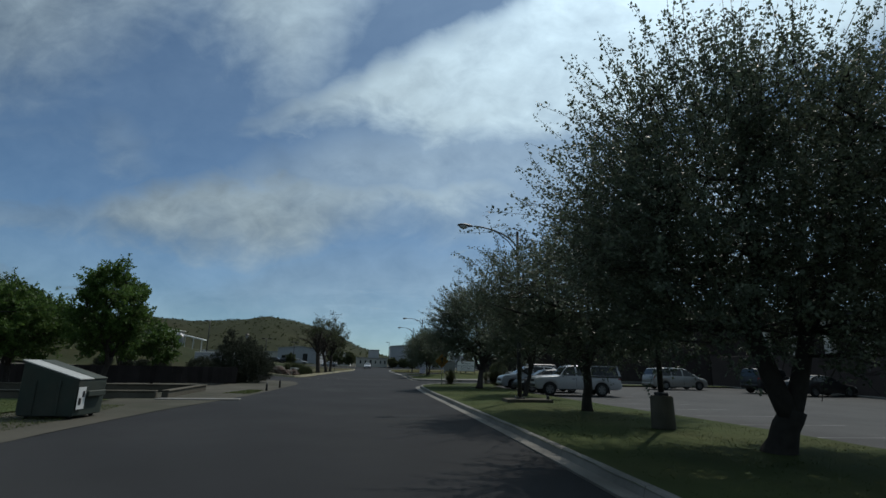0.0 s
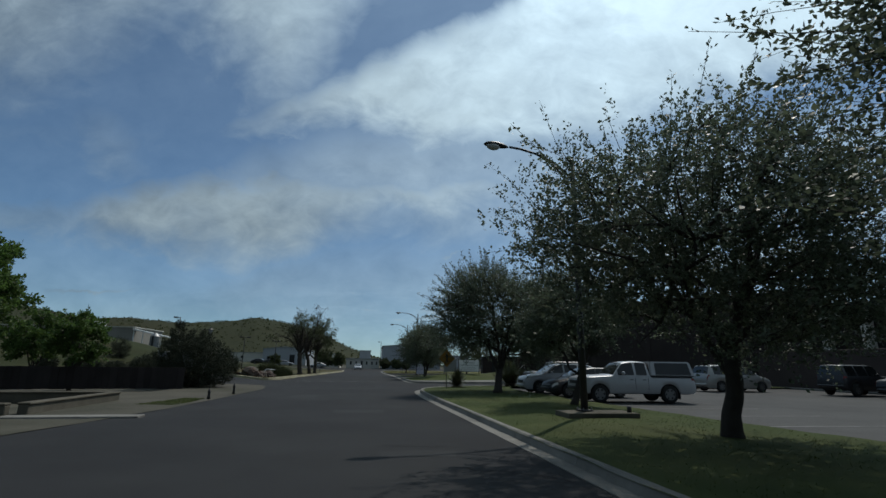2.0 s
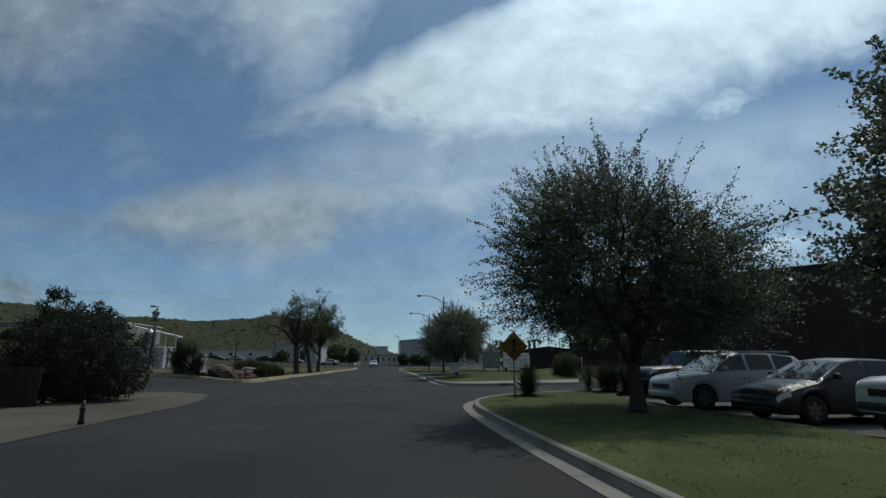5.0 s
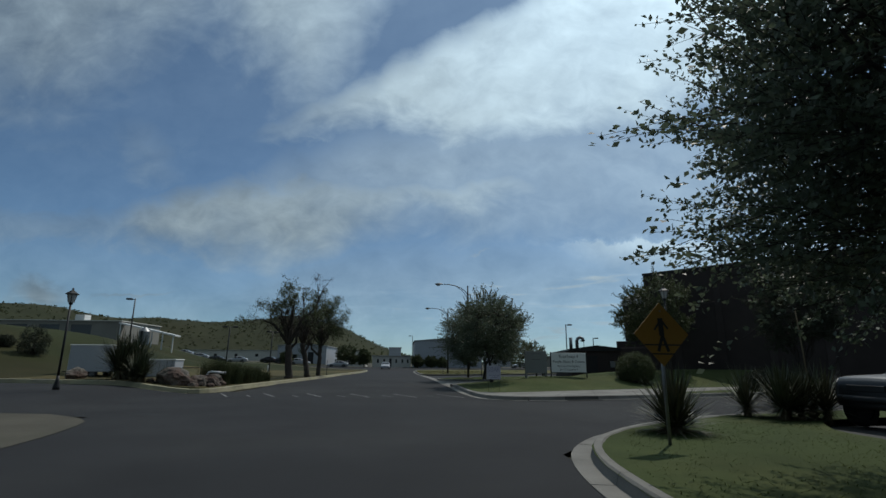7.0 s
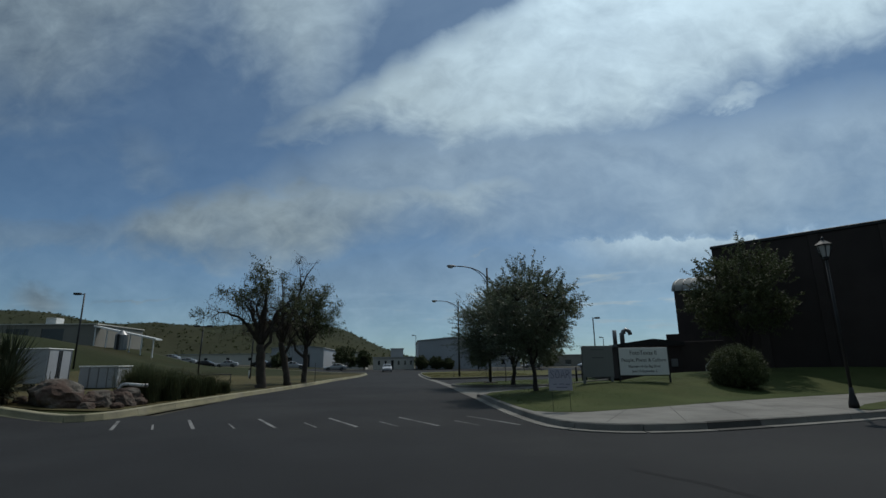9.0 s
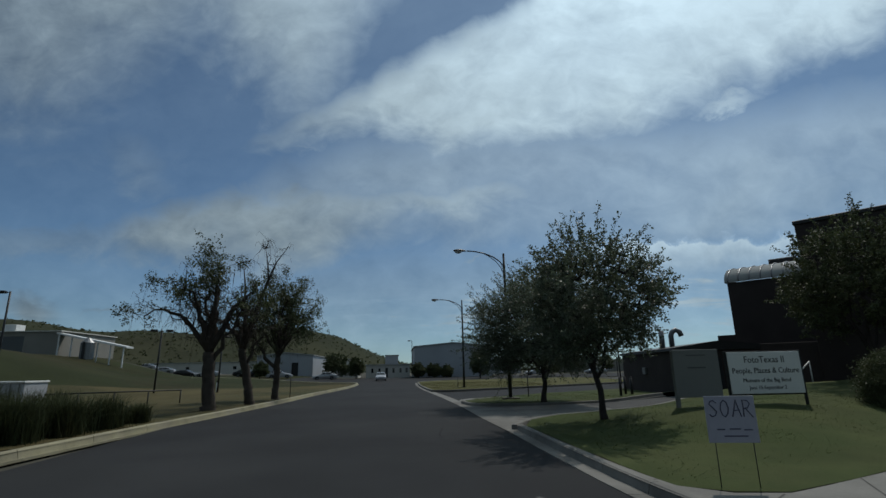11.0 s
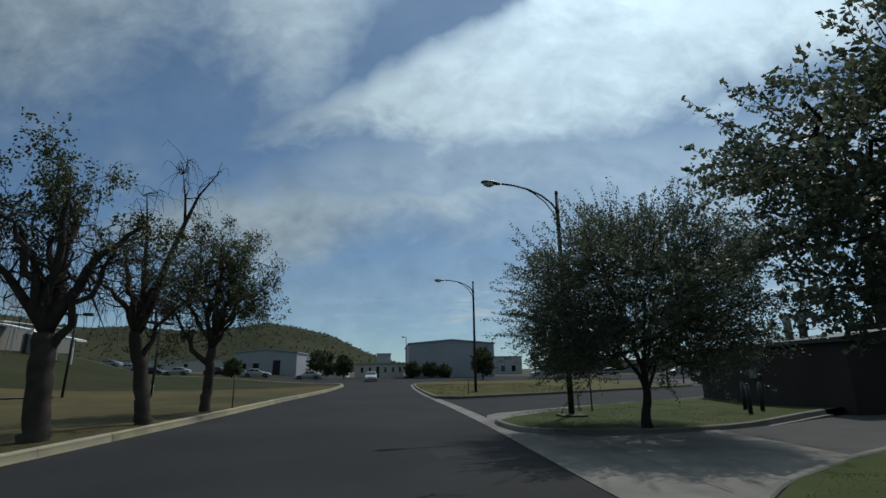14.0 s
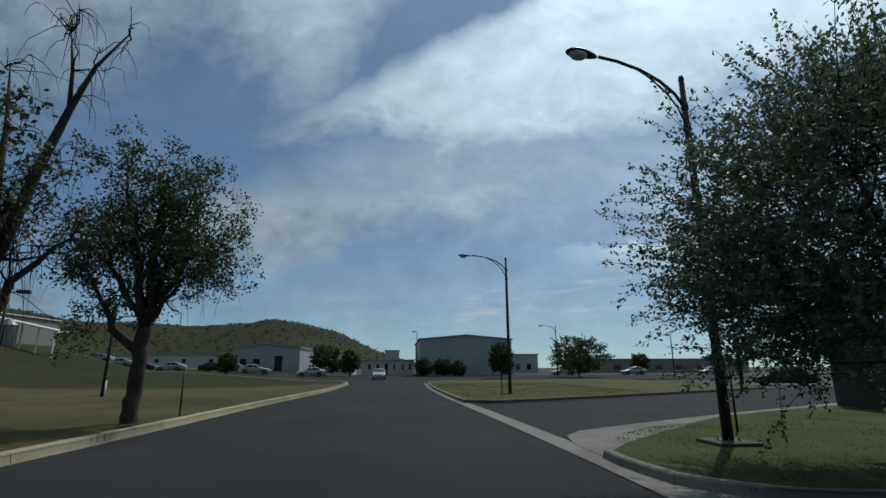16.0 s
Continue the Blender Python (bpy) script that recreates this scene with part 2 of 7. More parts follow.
DRYBLADE = mat("dry_blades", (0.090, 0.082, 0.034), 0.85, 0.3, 0.8, 30.0, 0, spot=(0.072, 0.074, 0.028), island=0.3, spec=0.2, translucent=0.5)
DIRT = mat("bare_dirt", (0.084, 0.079, 0.065), 0.95, 0.34, 0.45, 30.0, 0.7, spot=(0.060, 0.060, 0.046), spec=0.1)
TAN = mat("dry_mown_grass", (0.082, 0.070, 0.033), 0.95, 0.42, 0.22, 34.0, 0.9, spot=(0.052, 0.052, 0.025), spec=0.1)
HILL = mat("hill_scrub", (0.036, 0.041, 0.024), 0.95, 0.4, 0.022, 0.35, 0, spot=(0.044, 0.045, 0.026), spec=0.05)
SCRUB = mat("scrub_bush", (0.060, 0.070, 0.037), 0.95, 0.25, 0.05, 2.0, 0, island=0.25, spec=0.05, translucent=0.6)
BARK = mat("dark_bark", (0.050, 0.044, 0.040), 0.95, 0.4, 5.0, 45.0, 0.9, spec=0.15)
BARKGREY = mat("grey_bark", (0.062, 0.053, 0.045), 0.95, 0.4, 4.0, 40.0, 0.9, spec=0.15)
OAK = mat("oak_leaf", (0.092, 0.118, 0.078), 0.5, 0.25, 0.6, 9.0, 0, spot=(0.105, 0.126, 0.078), island=0.8, spec=0.4, translucent=0.38)
ELM = mat("elm_leaf", (0.084, 0.102, 0.045), 0.6, 0.3, 0.6, 9.0, 0, spot=(0.072, 0.084, 0.038), island=0.8, spec=0.3, translucent=0.2)
POPLAR = mat("cottonwood_leaf", (0.080, 0.140, 0.034), 0.6, 0.3, 0.5, 8.0, 0, spot=(0.064, 0.112, 0.028), island=0.8, spec=0.3, translucent=0.45)
BUSHLEAF = mat("bush_leaf", (0.050, 0.057, 0.040), 0.8, 0.3, 1.0, 12.0, 0, island=0.5, spec=0.08, translucent=0.1)
YUCCA = mat("yucca_leaf", (0.050, 0.062, 0.032), 0.6, 0.3, 2.0, 20.0, 0, spot=(0.075, 0.072, 0.040), island=0.6, spec=0.3)
YUCCADRY = mat("yucca_dry", (0.14, 0.115, 0.075), 0.9, 0.3, 2.0, 20.0, 0, island=0.5, spec=0.1)
TUFT = mat("ornamental_grass", (0.048, 0.060, 0.030), 0.8, 0.3, 2.0, 20.0, 0, spot=(0.058, 0.060, 0.030), island=0.6, spec=0.1, translucent=0.3)
BRICK = mat("brown_brick", (0.052, 0.043, 0.041), 0.9, 0.25, 0.6, 30.0, 0.5, spot=(0.060, 0.049, 0.046), spec=0.12, obj=0.25, island=0.3)
OLDWALL = mat("old_concrete", (0.115, 0.105, 0.085), 0.95, 0.3, 1.3, 26.0, 0.5, spot=(0.08, 0.075, 0.06), spec=0.1)
STEEL = mat("dark_steel", (0.030, 0.030, 0.031), 0.5, 0.25, 3.0, 40.0, 0.1, metal=0.4)
GALV = mat("galvanised_steel", (0.20, 0.205, 0.21), 0.45, 0.2, 3.0, 30.0, 0.1, metal=0.7)
ROOFMETAL = mat("seam_metal_roof", (0.36, 0.37, 0.36), 0.75, 0.16, 0.6, 15.0, 0.05, metal=0.0, spec=0.2)
WHITEWALL = mat("painted_metal_wall", (0.36, 0.38, 0.41), 0.7, 0.12, 0.3, 6.0, 0.1, spec=0.2)
WHITE = mat("white_paint", (0.66, 0.67, 0.66), 0.5, 0.12, 1.2, 18.0, 0.05)
LINE = mat("road_paint_worn", (0.19, 0.19, 0.188), 0.85, 0.5, 2.4, 26.0, 0.2, spot=(0.10, 0.10, 0.10), spec=0.2)
CREAM = mat("cream_wall", (0.56, 0.545, 0.50), 0.85, 0.15, 0.4, 10.0, 0.1)
STUCCO = mat("grey_stucco", (0.235, 0.225, 0.20), 0.9, 0.15, 0.3, 12.0, 0.2)
SIGNWHITE = mat("sign_panel_white", (0.70, 0.71, 0.69), 0.45, 0.07, 1.0, 12.0, 0)
SIGNFADED = mat("faded_sign_letters", (0.10, 0.105, 0.10), 0.6, 0.1, 3.0, 30.0, 0)
SIGNGREY = mat("sign_panel_grey", (0.19, 0.195, 0.185), 0.5, 0.08, 1.0, 12.0, 0)
SIGNTEXT = mat("sign_letters", (0.022, 0.024, 0.024), 0.6, 0.1, 3.0, 30.0, 0)
INK = mat("marker_ink", (0.085, 0.085, 0.13), 0.6, 0.1, 3.0, 30.0, 0)
CARDBOARD = mat("poster_card", (0.33, 0.34, 0.40), 0.7, 0.08, 2.0, 20.0, 0)
AMBER = mat("sign_amber", (0.25, 0.125, 0.016), 0.5, 0.10, 2.0, 20.0, 0)
BLACK = mat("black_plastic", (0.014, 0.014, 0.015), 0.55, 0.2, 4.0, 30.0, 0.1)
RUBBER = mat("tyre_rubber", (0.014, 0.014, 0.014), 0.85, 0.2, 5.0, 60.0, 0.2)
ALLOY = mat("alloy_rim", (0.16, 0.165, 0.17), 0.4, 0.1, 5.0, 40.0, 0, metal=0.8)
CARGLASS = glassy("car_glass", (0.008, 0.010, 0.011), 0.08)
LAMPGLASS = glassy("lamp_glass", (0.45, 0.46, 0.45), 0.15)
REDLENS = glassy("red_lens", (0.18, 0.010, 0.008), 0.2)
WINDOWGLASS = glassy("window_glass", (0.015, 0.018, 0.022))
DUMPGREEN = mat("dumpster_green", (0.030, 0.044, 0.036), 0.7, 0.3, 2.0, 25.0, 0.2, spot=(0.040, 0.046, 0.036))
LID = mat("grey_lid", (0.36, 0.37, 0.36), 0.6, 0.2, 2.0, 20.0, 0.1)
FENCEWALL = mat("dark_fence_boards", (0.030, 0.026, 0.026), 0.9, 0.3, 1.2, 30.0, 0.4, obj=0.4, spec=0.1)
ROCK = mat("boulder", (0.085, 0.060, 0.050), 0.95, 0.5, 3.0, 22.0, 0.9, spot=(0.135, 0.125, 0.110), spec=0.15)


def paint(name, color, metal=0.3, rough=0.32):
    m = mat(name, color, rough, 0.06, 0.9, 25.0, 0, metal=metal, spec=0.5)
    m.node_tree.nodes["Principled BSDF"].inputs["Coat Weight"].default_value = 0.5 if color[0] > 0.1 else 0.15
    return m


CARWHITE = paint("car_white", (0.34, 0.35, 0.37), 0.0)
CARSILVER = paint("car_silver", (0.34, 0.35, 0.36), 0.5)
CARGOLD = paint("car_beige", (0.27, 0.27, 0.26), 0.4)
CARDARK = paint("car_dark", (0.008, 0.009, 0.012), 0.0, 0.4)
CARBLACK = paint("car_black", (0.008, 0.008, 0.009), 0.0, 0.4)
CARTEAL = paint("car_teal", (0.012, 0.030, 0.033), 0.3)

# ---- mesh helpers ----


def mesh_of(name, verts, faces, material, smooth=False):
    me = bpy.data.meshes.new(name)
    me.from_pydata([tuple(v) for v in verts], [], [tuple(f) for f in faces])
    me.materials.append(material)
    if smooth:
        me.polygons.foreach_set("use_smooth", [True] * len(me.polygons))
    me.update()
    return me


def quads(name, verts, material):
    """A mesh of loose four-cornered faces, verts in fours."""
    n = len(verts) // 4
    me = bpy.data.meshes.new(name)
    me.vertices.add(4 * n)
    me.vertices.foreach_set("co", np.asarray(verts, np.float32).ravel())
    me.loops.add(4 * n)
    me.loops.foreach_set("vertex_index", np.arange(4 * n, dtype=np.int32))
    me.polygons.add(n)
    me.polygons.foreach_set("loop_start", np.arange(0, 4 * n, 4, dtype=np.int32))
    me.materials.append(material)
    me.update(calc_edges=True)
    return me


def place(name, me, parent=None, label="", m=None):
    ob = new(name, me)
    if m is not None:
        ob.matrix_basis = m
    if parent is not None:
        ob.parent = parent
    if label:
        ob["label"] = label
    return ob


def part(name, bm, material, parent=None, label="", smooth=False):
    me = bpy.data.meshes.new(name)
    bm.to_mesh(me)
    bm.free()
    me.materials.append(material)
    if smooth:
        me.polygons.foreach_set("use_smooth", [True] * len(me.polygons))
    return place(name, me, parent, label)


def thing(name, label, category, x=0, y=0, z=0, rz=0, group="", kind=""):
    ob = new(name)
    ob.empty_display_size = 0.2
    ob.matrix_basis = pose(x, y, z, 0, 0, rz)
    return tagged(ob, label, category, group, kind)


def box(bm, x0, x1, y0, y1, z0, z1, bevel=0.0, seg=1):
    made = bmesh.ops.create_cube(bm, size=1.0)["verts"]
    bmesh.ops.transform(bm, matrix=Matrix.LocRotScale(((x0 + x1) / 2, (y0 + y1) / 2, (z0 + z1) / 2), None, (x1 - x0, y1 - y0, z1 - z0)), verts=made)
    if bevel:
        edges = {e for v in made for e in v.link_edges}
        bmesh.ops.bevel(bm, geom=list(edges), offset=bevel, segments=seg, affect="EDGES", profile=0.5)
    return bm


def boxed(x0, x1, y0, y1, z0, z1, bevel=0.0, seg=1):
    return box(bmesh.new(), x0, x1, y0, y1, z0, z1, bevel, seg)


def tube(points, radii, sides=8, cap=True):
    """Verts and faces of a tapered tube through the points."""
    verts, faces = [], []
    pts = [Vector(p) for p in points]
    side = None
    for k, p in enumerate(pts):
        d = (pts[min(k + 1, len(pts) - 1)] - pts[max(k - 1, 0)]).normalized()
        if side is None:
            side = d.orthogonal().normalized()
        side = (side - d * side.dot(d)).normalized()
        other = d.cross(side)
        for s in range(sides):
            a = 2 * math.pi * s / sides
            verts.append(p + (side * math.cos(a) + other * math.sin(a)) * radii[k])
    for k in range(len(pts) - 1):
        for s in range(sides):
            a, b = k * sides + s, k * sides + (s + 1) % sides
            faces.append((a, b, b + sides, a + sides))
    if cap:
        faces.append(tuple(range(sides))[::-1])
        faces.append(tuple((len(pts) - 1) * sides + s for s in range(sides)))
    return verts, faces


def tubes(name, runs, material, sides=8, smooth=True):
    verts, faces = [], []
    for points, radii in runs:
        v, f = tube(points, radii, sides)
        n = len(verts)
        verts += v
        faces += [tuple(i + n for i in g) for g in f]
    return mesh_of(name, verts, faces, material, smooth)


def smooth_line(points, step=0.8):
    """A rounded line through plan points, evenly stepped."""
    p = [Vector((*q, 0)) if len(q) == 2 else Vector(q) for q in points]
    out = []
    for k in range(len(p) - 1):
        a, b, c, d = p[max(k - 1, 0)], p[k], p[k + 1], p[min(k + 2, len(p) - 1)]
        n = max(1, int((c - b).length / step))
        ta, tb = (c - a) * 0.5, (d - b) * 0.5
        lim = (c - b).length
        ta, tb = (t * min(1.0, lim / max(t.length, 1e-6)) for t in (ta, tb))
        for i in range(n):
            s = i / n
            out.append(b * (2 * s**3 - 3 * s**2 + 1) + ta * (s**3 - 2 * s**2 + s) + c * (3 * s**2 - 2 * s**3) + tb * (s**3 - s**2))
    out.append(p[-1])
    return out


def even(line, n):
    """n points evenly along a line."""
    length = [0.0]
    for a, b in zip(line, line[1:]):
        length.append(length[-1] + (b - a).length)
    out = []
    for k in range(n):
        s = length[-1] * k / (n - 1)
        i = max(0, min(len(line) - 2, int(np.searchsorted(length, s)) - 1))
        f = (s - length[i]) / max(1e-6, length[i + 1] - length[i])
        out.append(line[i].lerp(line[i + 1], min(1.0, max(0.0, f))))
    return out


def ease(a, b, x):
    t = min(1.0, max(0.0, (x - a) / (b - a)))
    return t * t * (3 - 2 * t)


def land(x, y):
    """Height of the land beside the road."""
    z = 0.0
    # lawn rising to the museum
    if x > 4:
        in_y = y - 0.5 * min(8.0, max(0.0, x - 8.5))
        z += 0.50 * ease(4.2, 9.5, x) * ease(50.8, 55.5, in_y) * (1 - ease(57.0, 61.0, y) * (1 - ease(10, 16, x))) * (1 - ease(60, 74, y))
        z += 0.42 * ease(10, 21, x) * ease(50.8, 56.0, in_y) * (1 - ease(60, 74, y))
    # verge swelling round the lamp
    z += 0.06 * ease(4.3, 5.9, x) * (1 - ease(7.6, 9.2, x)) * ease(8, 13, y) * (1 - ease(21, 27, y))
    # grassy bank on the other side
    back = ease(90, 125, y)
    toe = 19 + 13 * back + 0.04 * (y - 80) + 0.6 * max(0.0, min(y, 200) - 140)
    bank = ease(toe, toe + 25 - 3 * back, -x)
    z += 5.2 * bank * ease(52, 84, y) * (1 - 0.35 * ease(150, 260, y))
    z += 1.1 * ease(8, 30, -x) * ease(70, 120, y) * (1 - bank)
    z += 0.34 * ease(8.3, 13, -x) * ease(42, 50, y) * (1 - ease(54, 64, y))
    z += 0.35 * ease(115, 170, y)
    return z


def sheet(name, left, right, rows, across, height, material, label, category, extra=0.0):
    """A strip of ground between two plan lines."""
    a, b = even(smooth_line(left), rows), even(smooth_line(right), rows)
    verts, faces = [], []
    for p, q in zip(a, b):
        for k in range(across + 1):
            v = p.lerp(q, k / across)
            v.z = height(v.x, v.y) + extra * noise.noise(Vector((v.x * 0.9, v.y * 0.9, 3.0)))
            verts.append(v)
    w = across + 1
    for r in range(rows - 1):
        for k in range(across):
            faces.append((r * w + k, r * w + k + 1, (r + 1) * w + k + 1, (r + 1) * w + k))
    me = mesh_of(name, verts, faces, material, True)
    me.update()
    if sum(p.normal.z for p in me.polygons) < 0:
        me.flip_normals()
    return tagged(place(name, me), label, category, kind="structure")


# ---- ground and road ----


def build_ground():
    xs = np.unique(np.concatenate([np.linspace(-2400, -90, 24), np.linspace(-90, 90, 91), np.linspace(90, 2400, 24)]))
    ys = np.unique(np.concatenate([np.linspace(-900, -60, 10), np.linspace(-60, 200, 105), np.linspace(200, 3200, 26)]))
    verts = []
    for y in ys:
        for x in xs:
            near = land(x, y) if -90 <= x <= 90 else land(math.copysign(90, x), y) * max(0, 1 - (abs(x) - 90) / 120)
            verts.append((x, y, near - 0.10))
    w = len(xs)
    faces = [(r * w + c, r * w + c + 1, (r + 1) * w + c + 1, (r + 1) * w + c) for r in range(len(ys) - 1) for c in range(w - 1)]
    tagged(place("ground", mesh_of("ground", verts, faces, DIRT, True)), "bare dry ground reaching out to the hills", "ground", kind="structure")


build_ground()

CURB_A = [(4.35, -40), (4.1, 5), (3.8, 16), (3.45, 27), (3.5, 32.0), (3.95, 34.4), (5.0, 36.2), (6.8, 37.8), (9.6, 39.3), (15, 40.8), (24, 41.8), (40, 42.5)]
LOT_EDGE = [(11.6, -40), (11.2, 8), (10.2, 18), (9.5, 25), (9.4, 34), (9.9, 36.6), (11.6, 38.2), (16, 39), (24, 39.6), (40, 40.2)]
CURB_B = [(40, 53.5), (22, 50.2), (12.8, 47.6), (7.3, 46.2), (5.5, 46.2), (4.5, 47.0), (4.15, 49), (4.05, 53), (4.05, 57.4)]
WALK_B = [(40, 57), (22, 55.0), (12.8, 52.1), (8.5, 50.2), (6.6, 49.4), (5.3, 48.9), (4.45, 49.4), (4.25, 53), (4.25, 57.2)]
DRIVE_S = [(4.05, 57.4), (4.8, 58.7), (6.3, 60.0), (9.3, 61.8), (12.8, 63.3), (22, 65.2), (40, 66)]
ISLE_S = [(4.05, 67.4), (4.9, 66.4), (7.5, 66.0), (10.1, 66.6), (14.2, 68.0)]
ISLE_N = [(4.0, 69.4), (4.7, 70.3), (6.4, 72.0), (10.8, 75.8), (20, 80.2), (40, 90)]
STREET_S = [(3.9, 70.2), (4.3, 72.7), (6.4, 74.3), (12.2, 77.7), (20, 81.8), (40, 92)]
STREET_N = [(3.2, 84.2), (4.6, 83.6), (6.4, 84.3), (12.4, 87.4), (24, 94.0), (44, 104)]
FIELD_S = [(3.2, 84.2), (4.6, 83.6), (6.4, 84.3), (12.4, 87.4), (24, 94.0), (27.4, 96.2), (28.4, 98.2), (28.8, 104), (29, 116)]
FIELD_W = [(3.3, 84.2), (3.1, 88), (2.9, 100), (3.1, 110), (3.6, 116), (7, 121), (20, 124)]
CURB_L = [(-40, 60), (-22, 54.8), (-15.6, 52.6), (-10.4, 50.9), (-8.6, 50.5), (-7.9, 51.4), (-7.75, 55), (-7.4, 60), (-6.85, 66), (-6.3, 73.5), (-5.85, 83),
          (-4.85, 97), (-4.8, 108), (-5.2, 115), (-6.6, 119), (-12, 122), (-32, 126)]


def lawn_height(x, y):
    return land(x, y) + 0.13


def build_paving():
    def flat(x, y):
        return 0.0

    tagged(sheet("road", [(-7.1, -60), (-7.1, 40), (-6.9, 51), (-7.2, 66), (-6.0, 83), (-4.9, 98), (-4.9, 122)],
                 [(4.3, -60), (3.6, 20), (3.6, 40), (4.2, 52), (4.1, 66), (3.4, 84), (3.1, 100), (3.3, 122)], 120, 8, flat, ASPHALT,
                 "dark asphalt road with cracks and patches", "road"))
    tagged(sheet("road_side_street", [(-7.0, 40.5), (-14, 42), (-40, 49)], [(-6.8, 52), (-15, 53.5), (-40, 60.5)], 20, 4, lambda x, y: land(x, y) - 0.012, ASPHALT,
                 "asphalt side street joining the road", "road"))
    tagged(sheet("road_museum_drive", [(2.4, 33), (5.0, 36.4), (9, 39.4), (24, 42.2), (40, 43)], [(2.8, 49), (5.0, 47), (9, 46.4), (24, 51), (40, 54)], 26, 5,
                 lambda x, y: -0.012, ASPHALT, "asphalt drive leading to the museum", "road"))
    tagged(sheet("road_cross_street", STREET_S, STREET_N, 30, 5, lambda x, y: -0.012 + 0.7 * land(x, y), ASPHALT, "asphalt cross street", "road"))
    tagged(sheet("road_far_lot", [(-19, 123.4), (-12, 121), (-5, 117), (3, 117), (20, 125), (60, 128)], [(-19, 150), (-14, 152), (-5, 154), (2, 154), (20, 154), (60, 152)],
                 40, 6, lambda x, y: land(x, y) - 0.02, ASPHALT, "grey asphalt yard before the far buildings", "road"))
    tagged(sheet("pavement_parking_lot", [(9.2, -40), (9.2, 8), (9.0, 25), (9.0, 37.5)], [(46, -40), (46, 8), (46, 25), (46, 41)], 40, 10, lambda x, y: 0.01, LOT,
                 "worn grey asphalt parking lot", "parking lot"))
    tagged(sheet("pavement_apron", [(3.9, 57.4), (4.9, 58.7), (6.4, 60.0), (9.3, 61.8)], [(3.9, 67.4), (4.9, 66.5), (7, 66.0), (9.4, 66.4)], 16, 5,
                 lambda x, y: 0.012 + 0.03 * ease(4, 9, x), CONCRETE, "pale concrete driveway apron", "driveway"))
    tagged(sheet("pavement_back_drive", [(9.1, 61.6), (13, 63.2), (22, 65.1), (40, 66)], [(9.2, 66.5), (14.2, 68.1), (22, 69.6), (40, 70)], 16, 5,
                 lambda x, y: 0.022 + 0.6 * land(x, y), LOT, "asphalt service drive beside the brick building", "driveway"))
    tagged(sheet("pavement_walk", CURB_B, WALK_B, 60, 3, lambda x, y: 0.135 + land(x, y), CONCRETE, "pale concrete pavement with joints", "pavement"))
    tagged(sheet("pavement_strip", STREET_S, ISLE_N, 40, 2, lambda x, y: 0.02 + 0.7 * land(x, y), CONCRETE, "pale concrete strip along the cross street", "pavement"))
    tagged(sheet("pavement_gutter", [(3.72, 57.0), (3.62, 61), (3.58, 66), (3.50, 70), (3.34, 75), (3.12, 80), (2.92, 84.4)], [(4.22, 57.0), (4.18, 61), (4.12, 66), (4.04, 70), (3.88, 75), (3.66, 80), (3.40, 84.4)], 60, 2,
                 lambda x, y: 0.014, CONCRETE, "pale concrete gutter pan across the drive and street mouths", "gutter"))
    tagged(sheet("pavement_side_lot", [(28.6, 96.5), (29.2, 101), (29.6, 108), (29.8, 118)], [(70, 112), (70, 116), (70, 120), (70, 126)], 24, 8, lambda x, y: 0.6 * land(x, y) - 0.004, LOT,
                 "open asphalt lot beyond the dry field", "parking lot"))
    tagged(sheet("pavement_shoulder", [(-6.8, -40), (-6.8, 8), (-6.6, 14), (-6.0, 18.5), (-5.6, 24), (-5.5, 30), (-5.5, 35), (-6.6, 39.5), (-8.6, 41.2)], [(-11, -40), (-10.5, 8), (-10.5, 14), (-10.4, 18), (-10.4, 25), (-10.2, 30), (-10, 35), (-10, 39.5), (-10, 41.4)], 90, 8,
                 lambda x, y: 0.012, DIRT, "dusty gravel shoulder with grass patches", "shoulder", 0.012))


